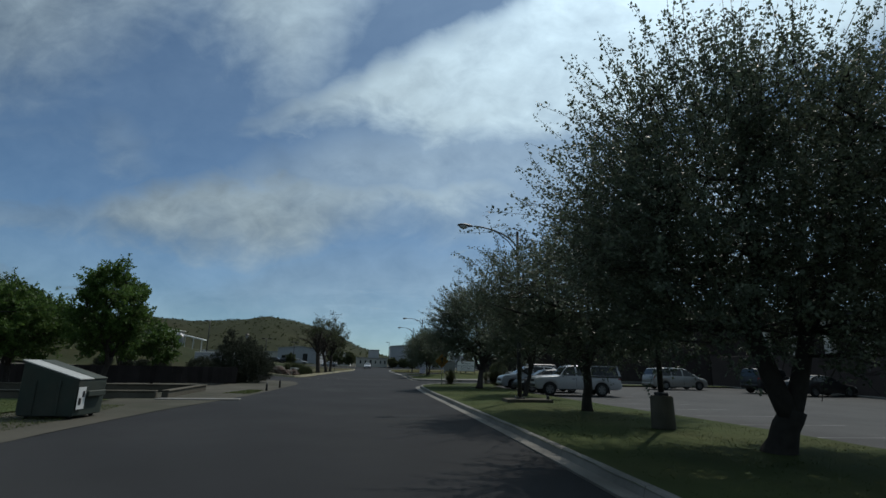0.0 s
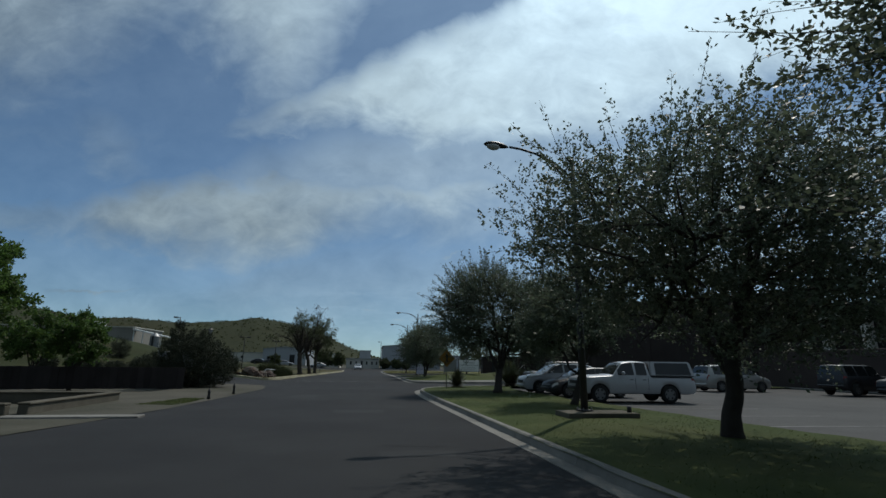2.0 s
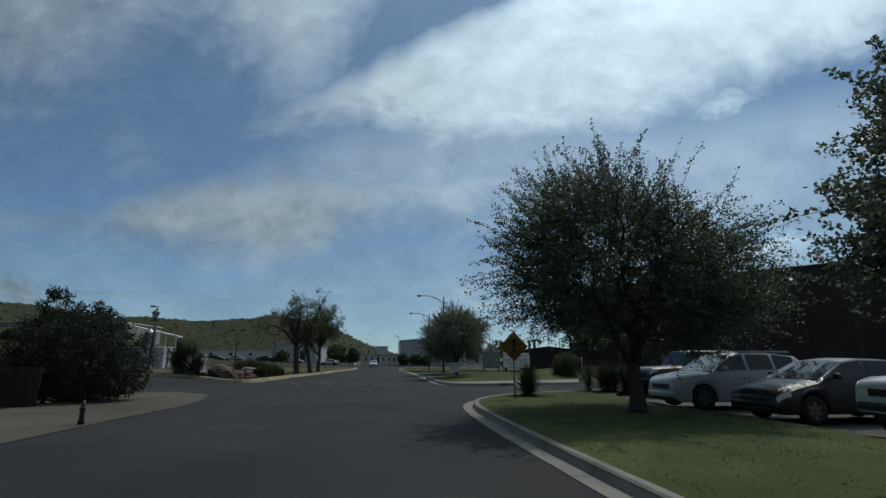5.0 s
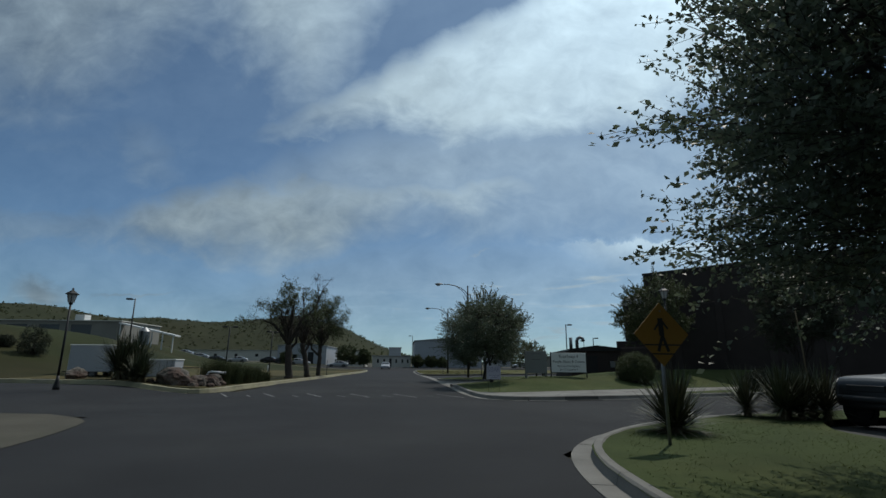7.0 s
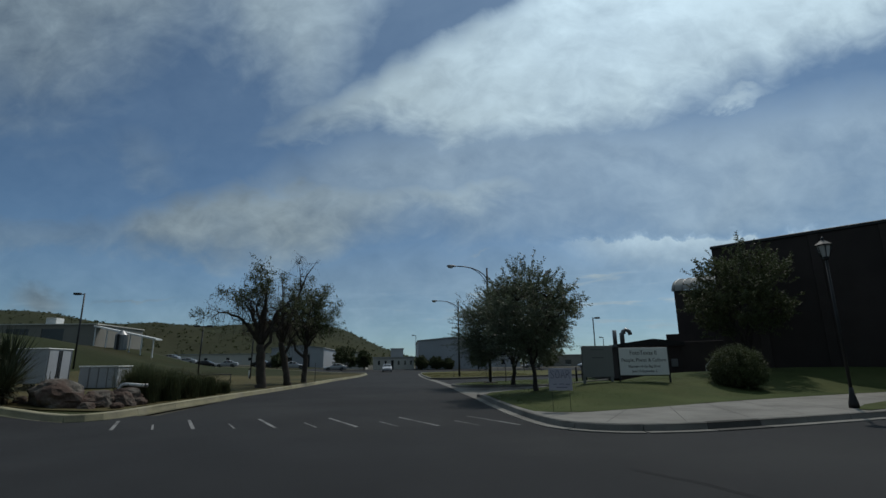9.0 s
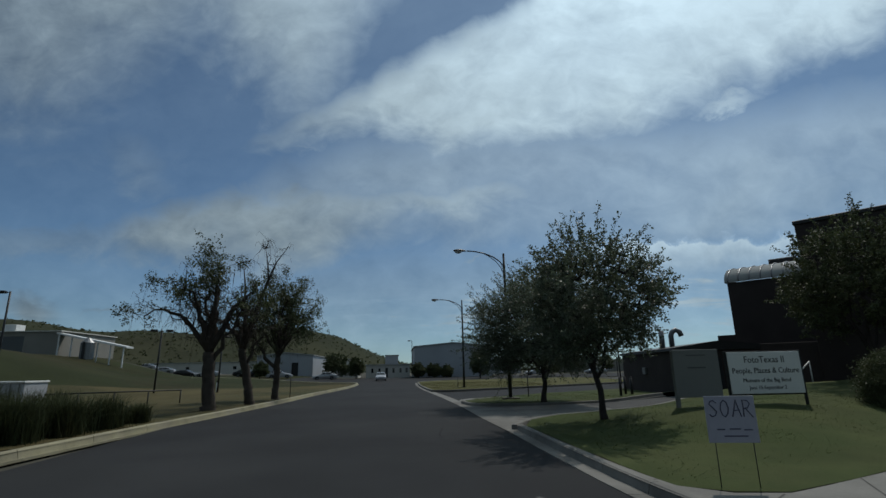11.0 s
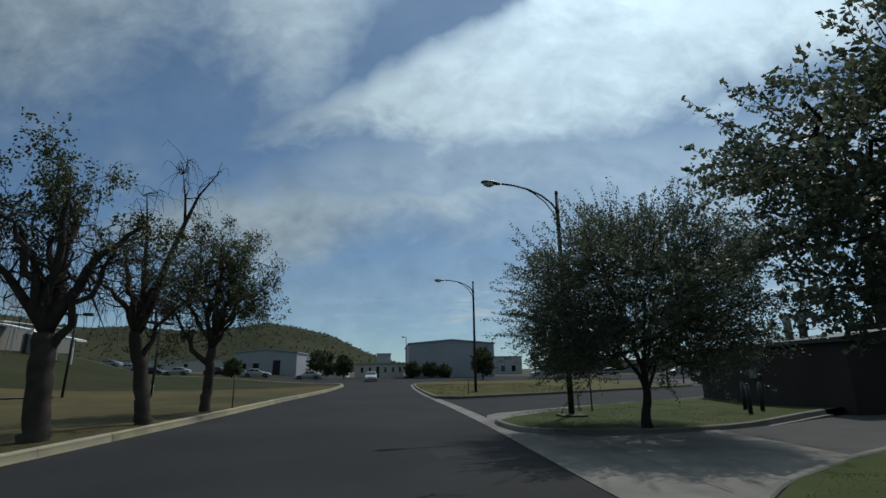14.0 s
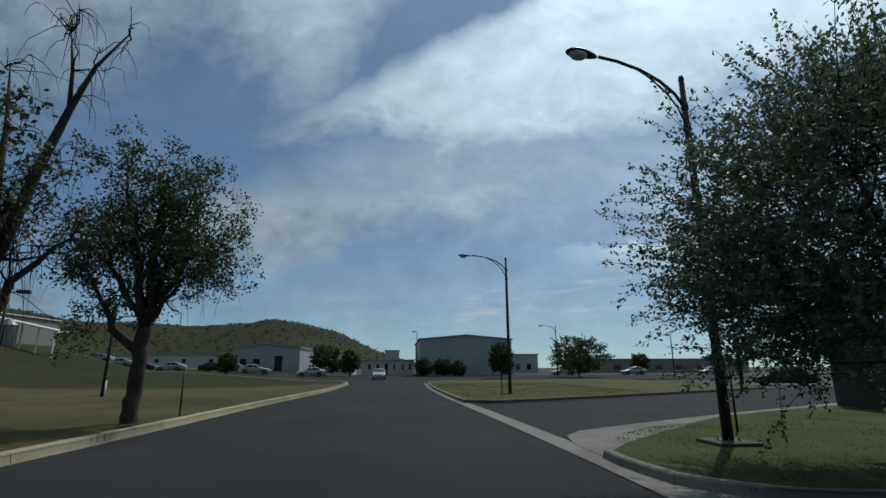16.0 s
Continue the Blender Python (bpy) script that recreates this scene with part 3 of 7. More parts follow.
def build_lawns():
    sheet("lawn_verge", CURB_A, LOT_EDGE, 160, 10, lawn_height, GRASS, "mown green verge shaded by oaks", "lawn", 0.03)
    sheet("lawn_museum", WALK_B, DRIVE_S[1:][::-1], 60, 14, lambda x, y: 0.14 + land(x, y), GRASS, "mown green lawn rising to the museum", "lawn", 0.03)
    sheet("lawn_strip", [(13.0, 47.95), (14.0, 48.35), (17, 49.25), (22, 50.6), (30, 52.0), (40, 54.0)], [(12.9, 48.2), (14.0, 49.3), (17, 51.0), (22, 53.3), (30, 54.8), (40, 56.0)], 30, 4,
          lambda x, y: 0.15 + land(x, y), GRASS, "grass strip between the curb and the museum pavement", "lawn", 0.01)
    sheet("lawn_isle", ISLE_N, [(3.9, 68.6), *ISLE_S, (20, 70), (40, 74)], 60, 12, lawn_height, GRASS, "green lawn island under a spreading tree", "lawn", 0.03)
    sheet("lawn_field", FIELD_W, [*FIELD_S, (29, 124)], 60, 16, lambda x, y: 0.12 + 0.6 * land(x, y), DRY,
          "dry yellowing grass field", "field", 0.05)
    sheet("lawn_bank", CURB_L, [(-90, 75), (-88, 80), (-86, 90), (-80, 100), (-72, 110), (-60, 122), (-46, 128), (-34, 128)], 90, 40, lawn_height, SLOPE,
          "rough dry grass bank rising from the curb", "lawn", 0.06)
    sheet("lawn_toe", [(-15.6, 53.0), (-10.4, 51.4), (-8.3, 52.2), (-8.05, 55), (-7.7, 60), (-7.15, 66), (-6.6, 73.5), (-6.15, 83), (-5.15, 97), (-5.1, 108)],
          [(-22, 56), (-23, 60), (-24, 64), (-25, 70), (-26, 76), (-26, 82), (-24, 88), (-20, 93), (-12, 99), (-8, 108)], 120, 30, lambda x, y: lawn_height(x, y) + 0.055, TAN,
          "mown tan grass flat along the yellow curb", "lawn", 0.05)
    sheet("lawn_rear", [(-18, 123.4), (-18.5, 150), (-19, 200)], [(-90, 112), (-90, 150), (-90, 200)], 30, 24, lambda x, y: land(x, y) - 0.05, SLOPE, "rough dark grass behind the bank", "lawn", 0.02)
    sheet("lawn_left", [(-10.4, -40), (-10.4, 10), (-10.0, 17.5)], [(-40, -40), (-40, 10), (-40, 17.5)], 40, 10, lambda x, y: 0.05, GRASS, "patchy green grass beside the shoulder", "lawn", 0.05)


build_paving()
build_lawns()


def build_curb(line, material, label, height=0.15, width=0.18, gutter=0.32, side=1, piece=3.0, dark=()):
    """A kerb along a plan line in cast lengths; the gutter lies on the side of the road."""
    pts = smooth_line(line, 0.5)
    total = sum((b - a).length for a, b in zip(pts, pts[1:]))
    pts = even(pts, max(4, int(total / 0.5)))
    owner = thing("curb", label, "curb", kind="structure")
    per = max(2, int(piece / 0.5))
    profile = [(-gutter, -0.05), (-gutter, 0.012), (-0.02, 0.004), (0.012, height - 0.025), (0.04, height), (width - 0.03, height), (width, height - 0.03), (width, -0.05)]
    for s in range(0, len(pts) - 1, per):
        run = pts[s:s + per + 1]
        if len(run) < 2:
            break
        verts, faces = [], []
        for k, p in enumerate(run):
            d = (run[min(k + 1, len(run) - 1)] - run[max(k - 1, 0)]).normalized()
            n = Vector((-d.y, d.x, 0)) * side
            q = p + d * (0.008 if k == 0 else -0.008 if k == len(run) - 1 else 0)
            lift = land(p.x, p.y)
            for a, z in profile:
                v = q + n * a
                v.z = z + lift + 0.006 * noise.noise(Vector((v.x * 2, v.y * 2, z * 9)))
                verts.append(v)
        w = len(profile)
        for k in range(len(run) - 1):
            for j in range(w - 1):
                f = (k * w + j, k * w + j + 1, (k + 1) * w + j + 1, (k + 1) * w + j)
                faces.append(f if side < 0 else f[::-1])
        faces.append(tuple(range(w)) if side > 0 else tuple(range(w))[::-1])
        e = (len(run) - 1) * w
        faces.append(tuple(e + j for j in range(w))[::-1] if side > 0 else tuple(e + j for j in range(w)))
        place("curb_length", mesh_of("curb_length", verts, faces, CURBDARK if any(a < run[len(run) // 2].x < b and run[0].y < 48 for a, b in dark) else material), owner)
    return owner


build_curb(CURB_A, CONCRETE, "pale concrete curb and gutter along the verge", side=-1)
build_curb(CURB_B, CONCRETE, "concrete curb along the museum pavement with dark stains", side=-1, piece=1.5, dark=((5.0, 6.0), (6.9, 8.2)))
build_curb(DRIVE_S[:5], CONCRETE, "concrete curb at the driveway edge", side=1, gutter=0.06)
build_curb(ISLE_S, CONCRETE, "concrete curb of the lawn island", side=1, gutter=0.2)
build_curb([(4.05, 67.4), (3.86, 68.6), (3.9, 69.5)], CONCRETE, "concrete curb of the lawn island facing the road", side=-1)
build_curb(FIELD_S, CURBDARK, "dark stained curb of the dry field", side=1)
build_curb(FIELD_W[:6], CONCRETE, "pale curb along the dry field", side=-1)
build_curb(CURB_L, CURBY, "worn yellow-painted concrete curb", height=0.19, width=0.24, gutter=0.12, side=1, piece=2.5)


def build_hills():
    """A scrub-covered ridge behind the town."""
    def crest(a):
        return 42 + 1.0 * math.sin(a * 0.7) + 5 * math.exp(-((a + 11.6) / 4.2) ** 2) + 2.5 * math.exp(-((a + 13.0) / 1.8) ** 2) + 8 * ease(28, 38, -a) - 40.5 * ease(-11.0, 5.5, a)
    verts, faces = [], []
    cols, rows = 150, 26
    for c in range(cols):
        a = -78 + 92 * c / (cols - 1)
        for r in range(rows):
            f = r / (rows - 1)
            d = 300 + 420 * f
            h = max(crest(a), 0.5)
            z = h * (ease(0.0, 0.62, f) if f < 0.62 else 1 - 0.35 * ease(0.62, 1.0, f))
            z += 1.3 * ease(0, 0.3, f) * noise.fractal(Vector((a * 0.35, f * 7, 0.5)), 1.0, 2.0, 4) * min(1, h / 20)
            verts.append((d * math.sin(radians(a)), 30 + d * math.cos(radians(a)), z - 1.0 * (1 - f)))
    for c in range(cols - 1):
        for r in range(rows - 1):
            faces.append((c * rows + r, (c + 1) * rows + r, (c + 1) * rows + r + 1, c * rows + r + 1))
    hill = place("hill", mesh_of("hill", verts, faces, HILL, True))
    tagged(hill, "long dark hill covered in dry scrub", "hill", kind="structure")
    rng = np.random.default_rng(5)
    v = []
    grid = np.array(verts).reshape(cols, rows, 3)
    for _ in range(4200):
        c, r = rng.uniform(0, cols - 1.01), rng.uniform(2, rows * 0.72)
        p = grid[int(c), int(r)] + (grid[int(c) + 1, int(r)] - grid[int(c), int(r)]) * (c % 1) + (grid[int(c), int(r) + 1] - grid[int(c), int(r)]) * (r % 1)
        s = rng.uniform(0.5, 1.5)
        for k in range(4):
            q = p + np.array([rng.normal(0, s * 0.5), rng.normal(0, s * 0.4), s * rng.uniform(0.1, 0.9)])
            d1, d2 = rng.normal(0, 1, 3), rng.normal(0, 1, 3)
            d1, d2 = d1 / np.linalg.norm(d1) * s * 0.6, d2 / np.linalg.norm(d2) * s * 0.6
            v += [q - d1, q - d2, q + d1, q + d2]
    tagged(place("hill_scrub", quads("hill_scrub", v, SCRUB)), "dark juniper scrub dotted over the hillside", "scrub", kind="stuff")


build_hills()

# ---- trees and plants ----


def leaves_at(points, dirs, rng, size, per, reach, droop=0.0):
    """Loose leaves set along short twigs that start at the points."""
    n = len(points)
    p, d = np.repeat(points, per, axis=0), np.repeat(dirs, per, axis=0)
    s = rng.uniform(0.0, 1.0, (n * per, 1)) * np.repeat(reach, per)[:, None]
    c = p + d * s + rng.normal(0, 0.085, (n * per, 3)) * (size / 0.1)
    c[:, 2] -= droop * s[:, 0] ** 2
    a = d * 0.6 + rng.normal(0, 0.7, (n * per, 3))
    a /= np.linalg.norm(a, axis=1, keepdims=True)
    b = np.cross(a, rng.normal(0, 1, (n * per, 3)))
    b /= np.linalg.norm(b, axis=1, keepdims=True) + 1e-9
    k = rng.uniform(0.65, 1.25, (n * per, 1)) * size
    fold = np.cross(a, b) * k * 0.12
    v = np.stack([c, c + a * k * 0.5 + b * k * 0.33 + fold, c + a * k, c + a * k * 0.5 - b * k * 0.33 + fold], 1)
    return v.reshape(-1, 3)


def crown_points(rng, n, R, low, top, lumps, squash=1.0, shell=0.55):
    """Twig starts in an uneven crown, and their outward ways."""
    mid, half = (low + top) / 2, (top - low) / 2
    d = rng.normal(0, 1, (n * 3, 3))
    d /= np.linalg.norm(d, axis=1, keepdims=True)
    bump = np.ones(len(d))
    for _ in range(lumps):
        q = rng.normal(0, 1, 3)
        q /= np.linalg.norm(q)
        bump += rng.uniform(-0.26, 0.24) * np.exp(-((1 - d @ q) / 0.12))
    r = rng.uniform(shell**3, 1, len(d)) ** (1 / 3) * bump
    p = d * r[:, None] * np.array([R, R * squash, half])
    flat = (p[:, 2] > -half * 0.82) & (rng.uniform(0, 1, len(d)) < np.clip(0.35 + 0.8 * r, 0, 1))
    p, d = p[flat][:n], d[flat][:n]
    p[:, 2] += mid
    return p, d


def limb_runs(rng, base, trunk, R, low, top, limbs, girth, lean, squash=1.0, twigs=5, forks=()):
    """The trunk, limbs and boughs as tapered runs."""
    runs = []
    p = [np.array(base, float)]
    steps = 6
    for k in range(steps):
        p.append(p[-1] + np.array([lean[0] * trunk / steps + rng.normal(0, 0.035), lean[1] * trunk / steps + rng.normal(0, 0.035), trunk / steps]))
    rad = [girth * (1.35 if k == 0 else 1.08 if k == 1 else 1 - 0.045 * k) for k in range(steps + 1)]
    runs.append((p, rad))
    fork = p[-1]
    stems = []
    for way, share in forks:
        way = np.array(way)
        q = [p[-2] + (fork + way - p[-2]) * k / 4 + np.array([0, 0, -0.10]) * math.sin(math.pi * k / 4) for k in range(5)]
        runs.append((q, [girth * share * (1 - 0.07 * k) for k in range(5)]))
        stems.append(q[-1])
    ends = []
    for k in range(limbs):
        a = 2 * math.pi * (k + rng.uniform(-0.3, 0.3)) / limbs
        up = rng.uniform(0.3, 0.95)
        goal = np.array([base[0] + math.cos(a) * R * (1.02 - 0.55 * up), base[1] + math.sin(a) * R * squash * (1.02 - 0.55 * up), low + (top - low) * (0.32 + 0.48 * up)])
        start = p[-1 - (k % 3)] if limbs > 3 else fork
        if stems:
            start = min(stems, key=lambda e: np.linalg.norm((e - goal)[:2]))
        q, n = [], 7
        for i in range(n + 1):
            s = i / n
            bow = np.array([0, 0, 0.28 * R * math.sin(math.pi * s) * (0.3 if up > 0.6 else 0.15)])
            q.append(start + (goal - start) * s + bow + rng.normal(0, 0.11 * (s > 0) * R / 4, 3))
        r0 = girth * rng.uniform(0.36, 0.56)
        runs.append((q, [r0 * (1 - 0.93 * i / n) for i in range(n + 1)]))
        for j in range(twigs):
            i = 2 + int(rng.integers(0, n - 2))
            d = rng.normal(0, 1, 3) + (goal - start) / np.linalg.norm(goal - start) * 0.9
            d /= np.linalg.norm(d)
            length = rng.uniform(0.25, 0.5) * R
            w = [q[i] + d * length * s / 4 + rng.normal(0, 0.04, 3) * s + np.array([0, 0, 0.03 * s * s]) for s in range(5)]
            r1 = r0 * (1 - 0.84 * i / n) * 0.55
            runs.append((w, [r1 * (1 - 0.2 * s) for s in range(5)]))
            ends.append(w[-1])
    return runs, ends


def shoot_leaves(p, d, reach, rng, size, per, sag):
    """Small leaves in loose bunches along arching shoots."""
    n = len(p)
    f = np.sort(rng.uniform(0.12, 1.0, (n, per)), axis=1)
    f = np.clip(f + rng.normal(0, 0.02, f.shape), 0.05, 1.02)
    s = (f * reach[:, None]).reshape(-1, 1)
    P, D = np.repeat(p, per, axis=0), np.repeat(d, per, axis=0)
    bend = np.repeat(sag, per)[:, None] * s**2
    c = P + D * s + rng.normal(0, 0.035, (n * per, 3))
    c[:, 2:] += bend
    a = D * 0.55 + rng.normal(0, 0.65, (n * per, 3))
    a /= np.linalg.norm(a, axis=1, keepdims=True)
    b = np.cross(a, rng.normal(0, 1, (n * per, 3)))
    b /= np.linalg.norm(b, axis=1, keepdims=True) + 1e-9
    k = rng.uniform(0.6, 1.25, (n * per, 1)) * size
    fold = np.cross(a, b) * k * 0.12
    v = np.stack([c, c + a * k * 0.5 + b * k * 0.30 + fold, c + a * k, c + a * k * 0.5 - b * k * 0.30 + fold], 1)
    return v.reshape(-1, 3)


def tree(label, x, y, z, R, low, top, trunk, girth, leafmat, bark, seed, clumps=90, shoots=26, per=24, size=0.075, limbs=6, lean=(0, 0), squash=1.0,
         long=0.16, up=0.35, thin=0.35, core=0.45, ball=0.62, forks=(), category="tree", group="", name="tree"):
    """A trunk with limbs; foliage on shoots that spring from clumps, with gaps between them and long shoots at the rim."""
    rng = np.random.default_rng(seed)
    t = thing(name, label, category, x, y, z, group=group)
    mid, half = (low + top) / 2, (top - low) / 2
    runs, ends = limb_runs(rng, (0, 0, -0.12), trunk, R * 0.8, low, top, limbs, girth, lean, squash, 5, forks)
    off = np.array([lean[0] * trunk, lean[1] * trunk, 0.0])
    # clump middles, spread evenly through an egg whose rim is uneven
    rim = rng.normal(0, 1, (26, 3))
    rim /= np.linalg.norm(rim, axis=1, keepdims=True)
    depth = rng.uniform(-0.20, 0.10, 26)
    centres = []
    while len(centres) < clumps:
        best, far = None, -1.0
        for _ in range(6):
            d = rng.normal(0, 1, 3)
            d /= np.linalg.norm(d)
            r = rng.uniform(core**3, 1) ** (1 / 3) * (0.80 + float((depth * np.exp(-(1 - rim @ d) / 0.10)).sum()))
            p = d * r
            if p[2] < -0.72 or (p[2] < -0.35 and math.hypot(p[0], p[1]) < 0.35):
                continue
            gap = min([float(np.sum((p - q) ** 2)) for q in centres], default=1.0)
            if gap > far:
                best, far = p, gap
        if best is not None:
            centres.append(best)
    centres = np.array(centres)
    level = (centres[:, 2] + 1) / 2
    C = centres * np.array([R, R * squash, half]) + np.array([0, 0, mid]) + off
    # boughs that carry the clumps
    nodes = np.concatenate([np.array(q)[len(q) // 3:] for q, r in runs[1:]]) if len(runs) > 1 else np.array([runs[0][0][-1]])
    for c in C:
        near = nodes[nodes[:, 2] < c[2] + 0.4]
        near = near if len(near) else nodes
        s = near[np.argmin(np.linalg.norm(near - c, axis=1))]
        m = (s + c) / 2 + rng.normal(0, 0.10, 3)
        runs.append(([s, m, c], [0.032, 0.024, 0.012]))
    n = clumps * shoots
    home = np.repeat(np.arange(clumps), shoots)
    out = centres / np.linalg.norm(centres, axis=1, keepdims=True)
    out[:, 2] = np.maximum(out[:, 2], -0.15)
    b = ball * R / 4 + 0.12
    p = C[home] + rng.normal(0, b * 0.42, (n, 3)) * np.array([1, 1, 0.7])
    d = out[home] * 0.55 + rng.normal(0, 0.55, (n, 3)) + np.array([0, 0, up])
    d /= np.linalg.norm(d, axis=1, keepdims=True)
    reach = rng.uniform(0.30, 0.75, n) * b * 1.35
    rimward = np.linalg.norm(centres, axis=1)[home] > 0.62
    tall = (rng.uniform(0, 1, n) < long) & rimward
    reach[tall] = rng.uniform(0.9, 1.55, tall.sum()) * b * 1.25
    d[tall] = out[home][tall] * 0.9 + rng.normal(0, 0.25, (tall.sum(), 3)) + np.array([0, 0, up * 1.2])
    d /= np.linalg.norm(d, axis=1, keepdims=True)
    keep = rng.uniform(0, 1, n) > thin * level[home] ** 1.5
    p, d, reach, tall = p[keep], d[keep], reach[keep], tall[keep]
    sag = rng.uniform(-0.22, 0.12, len(p))
    place("trunk", tubes("trunk", runs, bark, 8), t)
    fine = []
    for k in range(0, len(p)):
        if tall[k] or k % 9 == 0:
            e = p[k] + d[k] * reach[k]
            e[2] += sag[k] * reach[k] ** 2
            h = p[k] + d[k] * reach[k] * 0.5
            h[2] += sag[k] * reach[k] ** 2 * 0.25
            fine.append(([p[k] - d[k] * 0.2, h, e], [0.008, 0.005, 0.0025]))
    tagged(place("twig_mass", tubes("twig_mass", fine, bark, 3), t), kind="stuff")
    more = np.concatenate([np.arange(len(p)), np.flatnonzero(tall)])
    place("crown", quads("crown", shoot_leaves(p[more], d[more], reach[more], rng, size, per, sag[more]), leafmat), t)
    return t


def old_elm(label, x, y, z, top, girth, seed, twigs, bare, bend, limbs, first=4, dead=()):
    """A pollarded street tree: thick crooked limbs, foliage towards their ends, bare hanging twigs.
    bend: trunk line; limbs: start on the trunk, way, reach, height of the end, girth share, arch."""
    rng = np.random.default_rng(seed)
    t = thing("elm_tree", label, "tree", x, y, z, group="old trees along the curb")
    p = [np.array(q, float) for q in bend]
    n = len(p)
    stem, swell = [], []
    for k in range(n - 1):
        for f in (0, 0.25, 0.5, 0.75):
            stem.append(p[k] * (1 - f) + p[k + 1] * f + rng.normal(0, 0.022, 3) * (k + f > 0.3))
            swell.append(girth * (1.0 - 0.26 * (k + f) / n + 0.28 * max(0.0, 1 - (k + f) / 1.3) ** 1.6 + rng.uniform(-0.05, 0.05)))
    stem.append(p[-1])
    swell.append(girth * 0.72)
    runs, tips = [(stem, swell)], []
    for start, a, out, up, share, arch in limbs:
        s = p[start]
        e = np.array([s[0] + math.cos(radians(a)) * out, s[1] + math.sin(radians(a)) * out, up])
        q = [s + (e - s) * k / 8 + np.array([0, 0, arch * math.sin(math.pi * k / 8)]) + rng.normal(0, 0.07, 3) * (k > 0) for k in range(9)]
        r0 = girth * min(0.72, share * 1.0)
        runs.append((q, [r0 * (1 - 0.1 * k) for k in range(9)]))
        tips += [q[8], q[7]]
        for j in range(18):
            i = 2 + int(rng.integers(0, 7))
            d = rng.normal(0, 1, 3) * np.array([1, 1, 0.7]) + (e - s) / np.linalg.norm(e - s) * 0.5 + np.array([0, 0, 0.15])
            d /= np.linalg.norm(d)
            length = rng.uniform(0.5, 1.25)
            w = [q[i] + d * length * k / 4 + rng.normal(0, 0.05, 3) * k / 2 for k in range(5)]
            r1 = max(0.012, r0 * (1 - 0.1 * i) * 0.34)
            runs.append((w, [max(0.006, r1 * (1 - 0.2 * k)) for k in range(5)]))
            if i >= first:
                tips.append(w[-1])
    for q, r in dead:
        runs.append(([np.array(v, float) for v in q], r))
        for j in range(10):
            i = 1 + int(rng.integers(0, len(q) - 1))
            d = rng.normal(0, 1, 3) + np.array([0.3, 0, 0.8])
            d /= np.linalg.norm(d)
            length = rng.uniform(0.25, 0.8)
            runs.append(([np.array(q[i], float) + d * length * k / 3 + rng.normal(0, 0.03, 3) * k for k in range(4)], [0.022, 0.016, 0.011, 0.005]))
    place("trunk", tubes("trunk", runs, BARKGREY, 9), t)
    tips = np.array(tips)
    c = tips[rng.integers(0, len(tips), twigs)] + rng.normal(0, 0.22, (twigs, 3))
    d = rng.normal(0, 1, (twigs, 3)) + np.array([0, 0, -0.1])
    d /= np.linalg.norm(d, axis=1, keepdims=True)
    place("crown", quads("crown", leaves_at(c, d, rng, 0.095, 20, rng.uniform(0.15, 0.5, twigs), 0.25), ELM), t, "thin olive-green foliage")
    hang = []
    for _ in range(bare):
        s = runs[1 + int(rng.integers(0, len(runs) - 1))][0]
        s = s[int(rng.integers(len(s) // 2, len(s)))] + rng.normal(0, 0.015, 3)
        if s[2] < top * 0.4:
            continue
        o = rng.normal(0, 0.4, 3)
        length = rng.uniform(0.4, 1.1)
        hang.append(([s, s + o * 0.5 * length, s + o * length + np.array([0, 0, -0.25 * length]), s + o * 1.2 * length + np.array([0, 0, -0.75 * length])], [0.011, 0.009, 0.006, 0.003]))
    tagged(place("twig_mass", tubes("twig_mass", hang, BARKGREY, 3), t), "hanging bare twigs", kind="stuff")
    return t


def bush(label, x, y, z, rx, ry, top, leafmat, seed, twigs=500, per=22, size=0.07, low=0.0, category="bush", name="bush", lumps=8):
    rng = np.random.default_rng(seed)
    t = thing(name, label, category, x, y, z)
    p, d = crown_points(rng, twigs, rx, low - 0.25 * top, top, lumps, ry / rx, 0.35)
    p = p[p[:, 2] > 0.03]
    d = rng.normal(0, 0.6, p.shape) + np.array([0, 0, 0.6]) + p / np.array([rx, ry, top]) * 0.5
    d /= np.linalg.norm(d, axis=1, keepdims=True)
    stems = [([np.array([rng.normal(0, 0.06), rng.normal(0, 0.06), -0.08]), p[k] * 0.5, p[k]], [0.03, 0.02, 0.006]) for k in range(0, len(p), max(1, len(p) // 40))]
    place("stems", tubes("stems", stems, BARK, 4), t)
    place("foliage", quads("foliage", leaves_at(p, d, rng, size, per, rng.uniform(0.1, 0.45, len(p)) * (0.5 + rx * 0.2)), leafmat), t)
    return t


